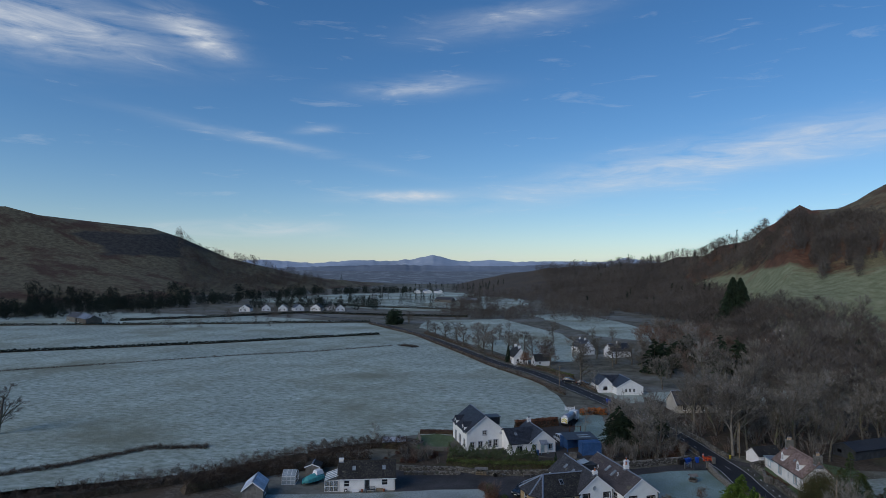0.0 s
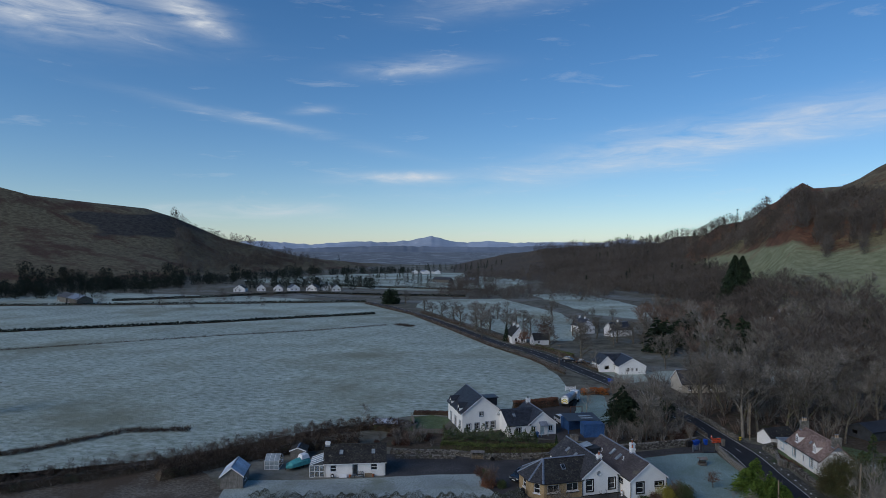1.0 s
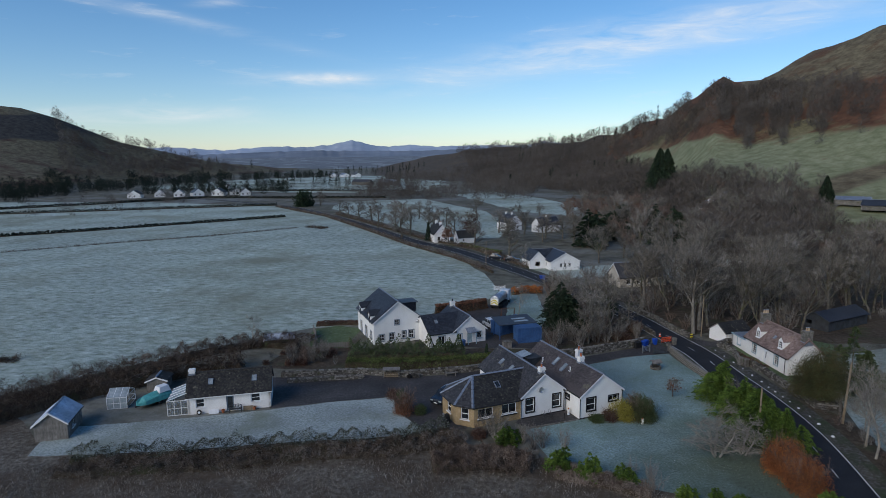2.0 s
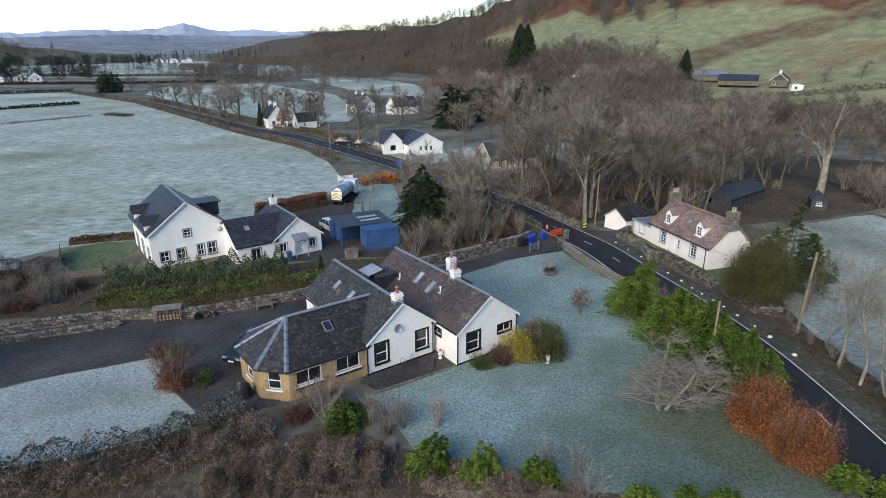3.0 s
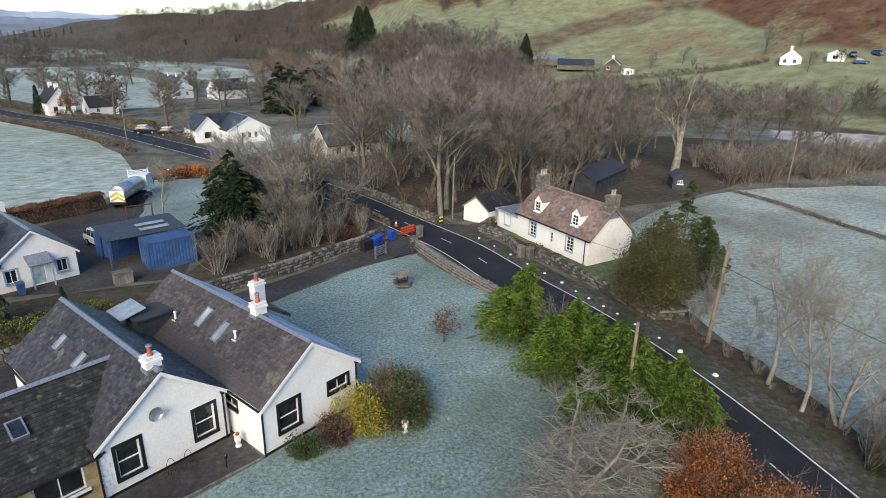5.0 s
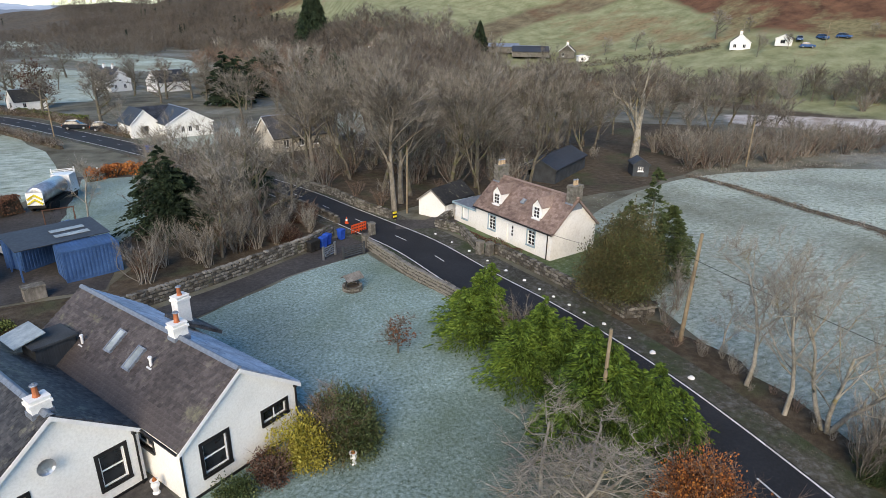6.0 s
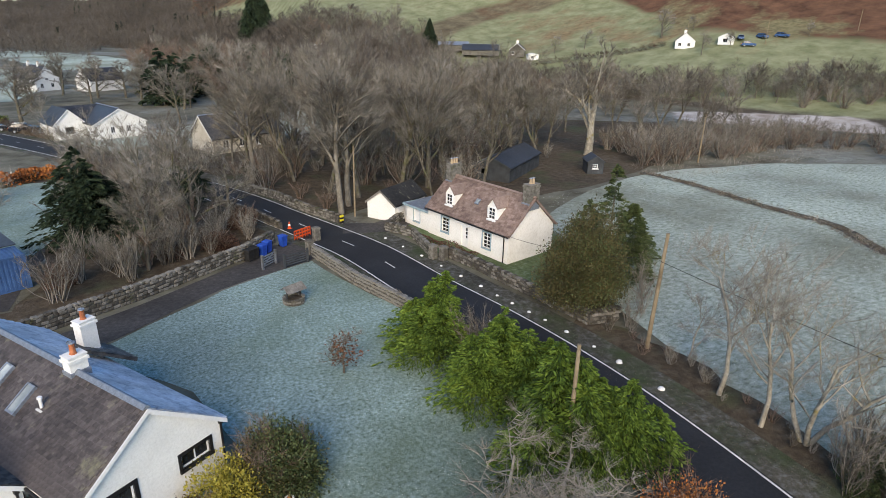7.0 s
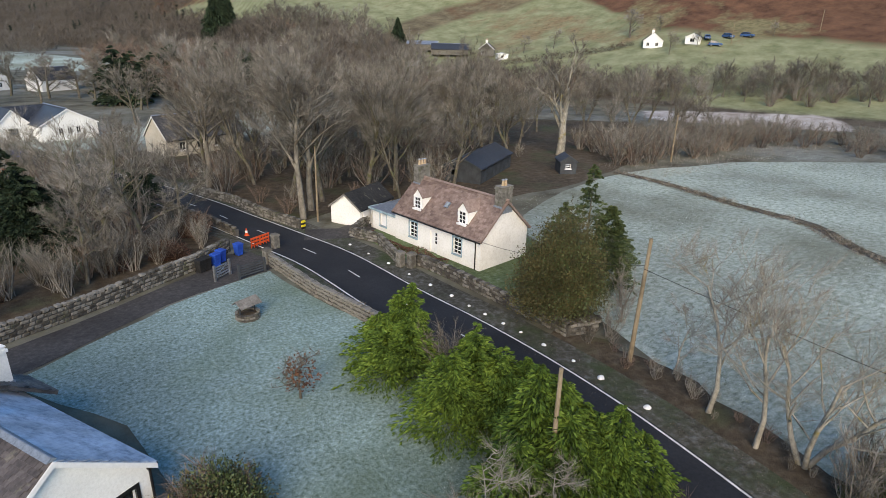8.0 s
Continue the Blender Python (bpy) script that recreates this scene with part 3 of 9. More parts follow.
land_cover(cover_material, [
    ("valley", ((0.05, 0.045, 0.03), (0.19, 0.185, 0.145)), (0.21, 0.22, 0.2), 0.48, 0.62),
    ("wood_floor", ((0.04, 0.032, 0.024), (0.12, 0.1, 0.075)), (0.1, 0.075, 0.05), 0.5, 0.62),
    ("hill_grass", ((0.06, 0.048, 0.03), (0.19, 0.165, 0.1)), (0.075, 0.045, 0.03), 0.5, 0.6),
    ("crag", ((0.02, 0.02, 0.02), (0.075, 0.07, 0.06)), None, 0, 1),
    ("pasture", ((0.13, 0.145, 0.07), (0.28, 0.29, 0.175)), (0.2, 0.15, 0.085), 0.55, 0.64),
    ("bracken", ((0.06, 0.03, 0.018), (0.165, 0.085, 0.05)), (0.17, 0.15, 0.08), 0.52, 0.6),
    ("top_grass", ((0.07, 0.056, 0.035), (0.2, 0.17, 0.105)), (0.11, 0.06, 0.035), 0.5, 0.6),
    # far moor: distance haze painted into its blue-grey; pale patches are frosted fields
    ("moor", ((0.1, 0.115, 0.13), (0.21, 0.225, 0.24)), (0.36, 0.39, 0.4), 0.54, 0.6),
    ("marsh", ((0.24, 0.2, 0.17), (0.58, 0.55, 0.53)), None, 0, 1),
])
vx, vy, vz = gv.T
vaz, vd = np.degrees(np.arctan2(vx - 2, vy)), np.hypot(vx - 2, vy)
# the pasture belt: bearing, lower and upper edge as a share of the slope
BELT = np.array([(9.5, 0.6, 0.6), (11, 0.53, 0.63), (14, 0.42, 0.64), (19, 0.18, 0.6), (22, 0.06, 0.57), (30, 0.05, 0.52), (42, 0.05, 0.42), (47, 0.05, 0.29), (70, 0.05, 0.27), (150, 0.05, 0.4)])
foot, crest = np.interp(vaz, RIGHT[:, 0], RIGHT[:, 3]), np.interp(vaz, RIGHT[:, 0], RIGHT[:, 1])
rt = np.clip((vd - foot) / (crest - foot), -1, 9)
on_right = (vaz > -13) & (vaz < 150)
open_slope = on_right & (vaz > 9.5)
belt_lo, belt_hi = np.interp(vaz, BELT[:, 0], BELT[:, 1]), np.interp(vaz, BELT[:, 0], BELT[:, 2])


def soft_step(v, width):
    return np.clip(v / width + 0.5, 0, 1)


# a band of tan bracken that climbs across the pasture
climb = np.clip((vx - 150) / 85, 0, 1)
band = (vx > 140) * (vx < 250) * soft_step(13 - np.abs(vy - (284 + 18 * np.sin(climb * 3.1) - 4 * climb)), 16)
mu, mv = (vx - 147) * 0.62 - (vy - 118) * 0.78, (vx - 147) * 0.78 + (vy - 118) * 0.62
for name, mask in (("wood_floor", on_right * soft_step(rt - 0.02, 0.06)), ("hill_grass", (vaz < -18) * soft_step(vz - 5, 8)), ("crag", (vaz < -34) * (vaz > -46) * soft_step(vz - 56, 18) * soft_step(96 - vz, 18)),
                   ("pasture", open_slope * soft_step(rt - belt_lo, 0.1)), ("bracken", open_slope * soft_step(rt - belt_hi, 0.12)), ("top_grass", np.maximum(open_slope * (vaz > 20) * soft_step(rt - belt_hi - 0.24, 0.15), band * 0.75)),
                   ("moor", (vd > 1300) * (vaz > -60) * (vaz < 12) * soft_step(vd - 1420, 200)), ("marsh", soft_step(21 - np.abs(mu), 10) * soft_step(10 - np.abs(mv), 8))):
    at = ground_mesh.attributes.new(name, "FLOAT", "POINT")
    at.data.foreach_set("value", np.asarray(mask, np.float32))
ground_mesh.polygons.foreach_set("use_smooth", [True] * len(gf))
ground_mesh.update()
tagged(new("ground", ground_mesh), "winter valley floor and hillsides of grass and bracken", "ground", kind="structure")


def sheet(name, outline, z, mat, label, category="ground", step=0.0, rough=0.0):
    """A flat patch of ground with a slightly wandering edge."""
    rnd = random.Random(name)
    pts = []
    k = len(outline)
    for i in range(k):
        a, b = Vector(outline[i]), Vector(outline[(i + 1) % k])
        n = max(1, int((b - a).length / step)) if step else 1
        for j in range(n):
            p = a.lerp(b, j / n)
            w = rough if step else 0
            pts.append((p.x + rnd.uniform(-w, w), p.y + rnd.uniform(-w, w), z))
    bm = bmesh.new()
    face = bm.faces.new([bm.verts.new(p) for p in pts])
    bmesh.ops.triangulate(bm, faces=[face])
    bm.normal_update()
    for q in bm.faces:
        if q.normal.z < 0:
            q.normal_flip()
    return structure(name, bm, mat, label, category)


def ribbon(pts, left, right, z, lift=0.0):
    """A strip along a line: offsets to the left and the right of it."""
    p = np.array(pts, float)
    d = np.gradient(p, axis=0)
    d /= np.linalg.norm(d, axis=1)[:, None]
    nrm = np.stack([-d[:, 1], d[:, 0]], 1)
    a, b = p + nrm * left, p + nrm * right
    v = [(*q, z) for q in a] + [(*q, z) for q in b]
    n = len(p)
    return v, [(i, n + i, n + i + 1, i + 1) for i in range(n - 1)]


def curve_through(pts, step=2.0):
    """Catmull-Rom points through a line."""
    p = [Vector(q) for q in pts]
    p = [p[0] * 2 - p[1]] + p + [p[-1] * 2 - p[-2]]
    out = []
    for i in range(1, len(p) - 2):
        n = max(2, int((p[i + 1] - p[i]).length / step))
        for j in range(n):
            t = j / n
            a, b, c, d = p[i - 1 : i + 3]
            out.append(0.5 * ((2 * b) + (c - a) * t + (2 * a - 5 * b + 4 * c - d) * t * t + (3 * b - a - 3 * c + d) * t ** 3))
    out.append(p[-2])
    return [tuple(q) for q in out]


sheet("field_west", [(-4, 116), (0.5, 128), (-4, 148), (-14, 175), (-31, 199), (-60, 247), (-97, 305), (-148, 364), (-260, 400), (-420, 400), (-480, 150), (-260, 20), (-130, 20), (-90, 40), (-66, 62), (-52, 76), (-44, 88), (-34, 95), (-26, 98), (-12, 109)], 0.02, M["frost_wide"], "wide frosted grass field", step=8, rough=0.8)
sheet("field_north", [(-70, 290), (-20, 216), (-2, 218), (6, 262), (-10, 330), (-60, 430), (-115, 400), (-105, 345)], 0.02, M["frost_wide"], "frosted field beyond the road", step=8, rough=1)
sheet("field_far", [(-420, 640), (-330, 560), (-160, 500), (-75, 520), (-60, 640), (-100, 900), (-230, 960), (-360, 860)], 0.03, M["frost_wide"], "distant frosted fields", step=20, rough=4)
sheet("field_wood", [(8, 330), (40, 300), (56, 330), (30, 430), (-10, 520), (-40, 480)], 0.03, M["frost_wide"], "frosted field beside the wood", step=12, rough=2)
sheet("field_east", [(42, 60), (43.5, 66), (48, 74), (52, 85), (66, 92), (80, 95), (100, 92), (126, 78), (140, 40), (110, 0), (50, -10), (39, 30), (40.5, 50)], 0.02, M["frost_field"], "frosted rough field beside the road", step=4, rough=0.4)
sheet("clearing", [(22, 160), (40, 168), (60, 180), (75, 172), (60, 152), (38, 146), (24, 146)], 0.03, M["frost_field"], "frosted paddock behind the houses", step=5, rough=0.8)
sheet("woodland_floor", [(20, 92), (27, 96), (31, 108), (34, 96), (40, 98), (52, 93), (66, 93), (79, 96), (105, 105), (120, 128), (90, 150), (60, 150), (38, 144), (24, 140), (12, 124), (8, 105), (8, 92)], 0.015, M["leaf_floor"], "woodland floor of dead leaves", step=4, rough=0.5)
sheet("rough_ground", [(-130, 22), (-66, 60), (-52, 49), (-30, 47.5), (-20, 50.5), (-8, 52), (1, 53), (6, 50), (14, 46), (22, 43), (30, 40), (34, 10), (20, -60), (-130, -60)], 0.02, M["frost_rough"], "frosted rough grass and dead bracken", step=3, rough=0.4)
sheet("field_margin", [(38.6, 66), (40.2, 66.4), (41.6, 64), (42.4, 58), (41.6, 54), (41.2, 50), (40.6, 42), (39.4, 30), (36.0, 30), (37.6, 44), (38.9, 55)], 0.034, M["leaf_floor"], "dark strip of dead leaves beside the field", "verge", step=1.5, rough=0.35)
sheet("scrub_floor", [(6, 81.4), (14, 84.4), (22.6, 89), (25.6, 91.6), (27, 95), (24, 104), (14, 103), (9.4, 98), (9, 92), (6.6, 87)], 0.032, M["leaf_floor"], "dead leaves under the trees behind the wall", step=2, rough=0.4)
sheet("lawn", [(3.6, 56.4), (10.3, 59.6), (11.5, 61), (17, 63), (15.5, 70), (10.6, 77), (19.8, 82.6), (24, 84.2), (27.4, 85.2), (28.6, 79), (30.2, 72.6), (31.4, 66), (32.5, 58), (33, 50), (31, 42), (22, 42.5), (13, 46), (6, 50)], 0.03, M["frost_lawn"], "frosted garden lawn", "lawn", step=2, rough=0.12)
sheet("cottage_lawn", [(-52, 52), (-40, 55.4), (-28.5, 59.2), (-22, 62), (-13.5, 64.6), (-12.2, 60.4), (-8.7, 56.0), (-9.6, 53.8), (-14.4, 52.2), (-20, 51.0), (-30, 48.2), (-50, 45.5)], 0.045, M["frost_bright"], "frosted lawn in front of the cottage", "lawn", step=2, rough=0.12)
sheet("yard", [(-34, 69.8), (-20, 72.3), (-12.8, 71.6), (-4, 74.4), (6, 79.2), (14, 82.8), (22.5, 87.6), (25.5, 90.6), (29, 90), (29.4, 86.2), (27.4, 85.4), (24, 84.4), (19.6, 82.8), (10.4, 77.2), (4, 74), (0, 66), (-3, 60), (-3.2, 56), (-6, 55.4), (-8.6, 56.2), (-12.2, 60.6), (-13.4, 64.8), (-22, 62.2), (-28.4, 59.6), (-31, 64)], 0.025, M["drive"], "worn tarmac drive", "drive", step=2, rough=0.1)
sheet("patio", [(2.6, 58.2), (4.0, 56.9), (10.2, 59.7), (9.0, 62.4), (3.2, 59.5)], 0.045, M["drive"], "dark paved path below the gable", "path")
sheet("house_court", [(-14, 101), (-3, 112), (2, 128), (8, 128), (10, 112), (8, 96), (6, 86), (-2, 86), (-14, 86)], 0.02, M["drive"], "gravelled court by the container", "drive", step=3, rough=0.4)
sheet("court_grass", [(1.5, 101), (2.5, 126), (8.5, 125), (9.5, 104), (7, 97)], 0.03, M["frost_lawn"], "frosted grass by the gate", "lawn", step=2, rough=0.3)
sheet("back_garden", [(-33, 84.5), (-25.5, 84), (-25, 95.5), (-30, 97), (-34, 94.5)], 0.03, M["moss_grass"], "green lawn behind the fence", "lawn", step=2, rough=0.2)
sheet("hedge_bank", [(-36, 74), (-22, 73.5), (-4, 76), (6, 80.5), (7, 86), (-12, 85), (-23, 84), (-34, 84)], 0.02, M["leaf_floor"], "bank under the hedge", step=3, rough=0.3)
sheet("cottage_garden", [(37.2, 90.2), (38.3, 79), (39.9, 71), (40.2, 66), (48, 74), (52, 85), (56, 92), (50, 97), (41, 93)], 0.03, M["moss_grass"], "half frosted garden grass round the white cottage", "lawn", step=2, rough=0.2)
sheet("court_house", [(0, 160), (4, 172), (12, 170), (24, 160), (22, 146), (14, 141)], 0.025, M["frost_field"], "frosted gravel court of the white house", "drive", step=3, rough=0.3)

ROAD = curve_through([(12, -90), (21, -30), (29.5, 15), (33.4, 44), (34.7, 55), (34.9, 62), (34.4, 69), (33.4, 76), (32.4, 85), (30.6, 92), (28.6, 99), (26, 108), (21, 121), (14, 136), (4, 155), (-15, 188), (-33, 210), (-61, 255), (-99, 312), (-150, 372), (-260, 450)], 1.5)
part_road = tagged(part("road", ribbon(ROAD, 2.45, -2.45, 0.05), M["asphalt"]), "black tarmac country road", "road", kind="structure")
for name, off in (("edge_line", 2.3), ("edge_line", -2.3)):
    tagged(part(name, ribbon(ROAD, off + 0.06, off - 0.06, 0.056), M["white_line"], part_road), "white road edge line")
g = Geo()
acc = 0
for a, b in zip(ROAD, ROAD[1:]):
    acc += 1
    if acc % 4 == 0:
        v, f = ribbon([a, b], 0.05, -0.05, 0.058)
        k = len(g.v)
        g.v += v
        g.f += [tuple(i + k for i in q) for q in f]
part("centre_line", g.end(), M["white_line"], part_road)
for name, side in (("verge_east", -1), ("verge_west", 1)):
    seg = [p for p in ROAD if -20 < p[1] < 200]
    o = [side * 2.4, side * (4.6 if side < 0 else 3.6)]
    structure(name, ribbon(seg, max(o), min(o), 0.04), M["verge"], "frosted grass verge with fallen leaves", "verge")
structure("entrance", ribbon([(33, 92), (36.5, 90.5), (41, 92.5)], 1.6, -1.6, 0.052), M["drive"], "gravelled entrance to the shed", "drive")

# ---- building kit ----


def wall(parent, p0, p1, top, openings=(), mat=None, base=0.0, thick=0.3, apex=None, name="wall", label=""):
    """A wall from p0 to p1 (the outside to its right), with openings (x0, x1, z0, z1) through it and a gable up to apex (x, z)."""
    a, b = Vector((*p0, 0)), Vector((*p1, 0))
    d = (b - a).normalized()
    m = Matrix.Translation(a) @ Matrix((d, Vector((-d.y, d.x, 0)), (0, 0, 1))).transposed().to_4x4()
    n = (b - a).length
    g = Geo()
    xs = sorted({0, n, *[o[0] for o in openings], *[o[1] for o in openings]})
    zs = sorted({base, top, *[o[2] for o in openings], *[o[3] for o in openings]})
    for x0, x1 in zip(xs, xs[1:]):
        for z0, z1 in zip(zs, zs[1:]):
            if not any(o[0] - 1e-6 <= x0 and x1 <= o[1] + 1e-6 and o[2] - 1e-6 <= z0 and z1 <= o[3] + 1e-6 for o in openings):
                g.box(x0, 0, z0, x1, thick, z1, m)
    index, verts, seen = {}, [], {}
    for v in g.v:
        key = tuple(round(c, 4) for c in v)
        if key not in index:
            index[key] = len(verts)
            verts.append(v)
    for f in g.f:
        q = tuple(index[tuple(round(c, 4) for c in g.v[k])] for k in f)
        seen.setdefault(frozenset(q), []).append(q)
    g.v, g.f = verts, [q[0] for q in seen.values() if len(q) == 1]
    if apex:
        tri = [(0, 0, top), (n, 0, top), (apex[0], 0, apex[1])]
        k = len(g.v)
        g.v += [m @ Vector(p) for p in tri] + [m @ Vector((p[0], thick, p[2])) for p in tri]
        g.f += [(k, k + 1, k + 2), (k + 5, k + 4, k + 3), (k, k + 3, k + 4, k + 1), (k + 1, k + 4, k + 5, k + 2), (k + 2, k + 5, k + 3, k)]
    part(name, g.end(), mat, parent, label)
    return m


def window(parent, m, o, surround=None, bars=(1, 1), label="", name="window", band=0.12, glass="dark_glass", casing="white_paint"):
    """A sash in the opening o of the wall at m: casing, bars, pane, sill and painted surround."""
    x0, x1, z0, z1 = o
    g = Geo()
    t = 0.07
    for q in ((x0, z0, x0 + t, z1), (x1 - t, z0, x1, z1), (x0 + t, z0, x1 - t, z0 + t), (x0 + t, z1 - t, x1 - t, z1)):
        g.box(q[0], 0.08, q[1], q[2], 0.16, q[3], m)
    for i in range(1, bars[0] + 1):
        x = x0 + (x1 - x0) * i / (bars[0] + 1)
        g.box(x - 0.025, 0.09, z0 + t, x + 0.025, 0.15, z1 - t, m)
    for i in range(1, bars[1] + 1):
        z = z0 + (z1 - z0) * i / (bars[1] + 1)
        g.box(x0 + t, 0.085, z - 0.03, x1 - t, 0.155, z + 0.03, m)
    w = part(name, g.end(), M[casing], parent, label)
    part("pane", Geo().box(x0 + 0.02, 0.12, z0 + 0.02, x1 - 0.02, 0.135, z1 - 0.02, m).end(), M[glass], w)
    part("sill", Geo().box(x0 - band, -0.09, z0 - 0.12, x1 + band, 0.1, z0, m).end(), M[surround] if surround else M[casing], w)
    if surround:
        g = Geo()
        for q in ((x0 - band, z0, x0, z1), (x1, z0, x1 + band, z1), (x0 - band, z1, x1 + band, z1 + band)):
            g.box(q[0], -0.03, q[1], q[2], 0.08, q[3], m)
        part("surround", g.end(), M[surround], w)
    return w


def slates(parent, corner, across, up, mat, n_single=0, w=0.34, h=0.28, clip=None, seed=1, thick=0.022):
    """Courses of slates over the plane from corner along across and up; clip(a, b) in metres tells where the roof is."""
    rnd = random.Random(seed)
    corner, across, up = Vector(corner), Vector(across), Vector(up)
    la, lu = across.length, up.length
    ea, eu = across / la, up / lu
    nr = ea.cross(eu).normalized()
    tilt = math.atan2(thick * 1.4, h)
    one = Geo().box(0, 0, 0, w - 0.012, h * 1.35, thick)
    single = mesh_from("slate", *one.end(), mat)
    g = Geo()
    rot = Matrix((ea, eu, nr)).transposed().to_4x4()
    count = 0
    for r in range(int(lu / h)):
        x = -0.5 * w * (r % 2)
        while x < la:
            y = r * h
            if x >= -0.01 and x + w <= la + 0.02 and (clip is None or clip(x + w / 2, y + h / 2)):
                m = Matrix.Translation(corner + ea * x + eu * y + nr * (0.03 + rnd.uniform(0, 0.006))) @ rot @ Matrix.Rotation(-tilt + rnd.uniform(-0.006, 0.006), 4, "X") @ Matrix.Rotation(rnd.uniform(-0.012, 0.012), 4, "Z")
                if count < n_single:
                    ob = new("slate", single)
                    ob.parent = parent
                    ob.matrix_basis = m
                else:
                    g.box(0, 0, 0, w - 0.012, h * 1.35, thick, m)
                count += 1
            x += w
    if g.v:
        tagged(part("slating", g.end(), mat, parent), "courses of overlapping slates", kind="stuff")


def roof_plane(parent, pts, mat, thick=0.14, name="roof", label=""):
    return part(name, Geo().slab(pts, thick).end(), mat, parent, label)


def chimney(parent, x, y, z0, z1, w=0.75, d=0.6, yaw=0.0, pots=1, body="harling", pot="clay", label=""):
    m = Matrix.Translation((x, y, 0)) @ Matrix.Rotation(yaw, 4, "Z")
    g = Geo().box(-w / 2, -d / 2, z0, w / 2, d / 2, z1, m).box(-w / 2 - 0.06, -d / 2 - 0.06, z1 - 0.22, w / 2 + 0.06, d / 2 + 0.06, z1 - 0.1, m).box(-w / 2 - 0.03, -d / 2 - 0.03, z1, w / 2 + 0.03, d / 2 + 0.03, z1 + 0.05, m)
    c = part("chimney", g.end(), M[body], parent, label)
    part("flashing", Geo().box(-w / 2 - 0.05, -d / 2 - 0.05, z0, w / 2 + 0.05, d / 2 + 0.05, z0 + 0.62, m).end(), M["lead"], c)
    for i in range(pots):
        px = (i - (pots - 1) / 2) * 0.32
        p = m @ Vector((px, 0, 0))
        gp = Geo().tube([(p.x, p.y, z1 + 0.05), (p.x, p.y, z1 + 0.12), (p.x, p.y, z1 + 0.42), (p.x, p.y, z1 + 0.5)], [0.15, 0.12, 0.105, 0.13], 10)
        part("chimney_pot", gp.end(), M[pot], c)
        part("cowl", Geo().cyl(p.x, p.y, z1 + 0.5, z1 + 0.54, 0.16, 0.14, 10).cyl(p.x, p.y, z1 + 0.54, z1 + 0.6, 0.05, 0.03, 6).end(), M["lead"], c)
    return c


def rooflight(parent, centre, ea, eu, w=0.62, h=1.0, glass="pale_glass"):
    ea, eu = Vector(ea).normalized(), Vector(eu).normalized()
    nr = ea.cross(eu).normalized()
    m = Matrix.Translation(Vector(centre)) @ Matrix((ea, eu, nr)).transposed().to_4x4()
    g = Geo()
    t = 0.07
    for q in ((-w / 2, -h / 2, -w / 2 + t, h / 2), (w / 2 - t, -h / 2, w / 2, h / 2), (-w / 2 + t, -h / 2, w / 2 - t, -h / 2 + t), (-w / 2 + t, h / 2 - t, w / 2 - t, h / 2)):
        g.box(q[0], q[1], 0, q[2], q[3], 0.14, m)
    r = part("rooflight", g.end(), M["lead"], parent)
    part("pane", Geo().box(-w / 2 + 0.05, -h / 2 + 0.05, 0.05, w / 2 - 0.05, h / 2 - 0.05, 0.1, m).end(), M[glass], r)


def downpipe(parent, x, y, z0, z1, mat="black_paint"):
    part("downpipe", Geo().cyl(x, y, z0, z1, 0.05, 0.05, 8).box(x - 0.08, y - 0.08, z1 - 0.15, x + 0.08, y + 0.08, z1).end(), M[mat], parent)


def ridge(parent, a, b, mat="lead", piece=0.45):
    """Ridge tiles, one by one."""
    a, b = Vector(a), Vector(b)
    d = (b - a).normalized()
    n = max(1, int((b - a).length / piece))
    s = Vector((-d.y, d.x, 0)).normalized()
    up_ = s.cross(d) * -1 if s.cross(d).z < 0 else s.cross(d)
    m0 = Matrix((d, s, up_)).transposed().to_4x4()
    g = Geo()
    g.v = [Vector(p) for p in ((0, -0.17, -0.1), (0, -0.02, 0.02), (0, 0.02, 0.02), (0, 0.17, -0.1), (piece * 0.98, -0.17, -0.1), (piece * 0.98, -0.02, 0.02), (piece * 0.98, 0.02, 0.02), (piece * 0.98, 0.17, -0.1))]
    g.f = [(0, 4, 5, 1), (1, 5, 6, 2), (2, 6, 7, 3), (0, 1, 2, 3), (7, 6, 5, 4)]
    me = mesh_from("ridge_tile", *g.end(), M[mat])
    for i in range(n):
        ob = new("ridge_tile", me)
        ob.parent = parent
        ob.matrix_basis = Matrix.Translation(a + d * (i * (b - a).length / n) + Vector((0, 0, 0.08))) @ m0


def barge(parent, a, b, w=0.2, t=0.05, mat="white_paint", name="bargeboard"):
    """A board along a roof's edge from a to b."""
    a, b = Vector(a), Vector(b)
    d = b - a
    flat = Vector((d.x, d.y, 0)).normalized()
    s = Vector((-flat.y, flat.x, 0))
    g = Geo()
    k = [a - s * t / 2, a + s * t / 2, a + s * t / 2 - Vector((0, 0, w)), a - s * t / 2 - Vector((0, 0, w))]
    g.v = k + [p + d for p in k]
    g.f = [(0, 1, 2, 3), (7, 6, 5, 4), (0, 4, 5, 1), (1, 5, 6, 2), (2, 6, 7, 3), (3, 7, 4, 0)]
    part(name, g.end(), M[mat], parent)


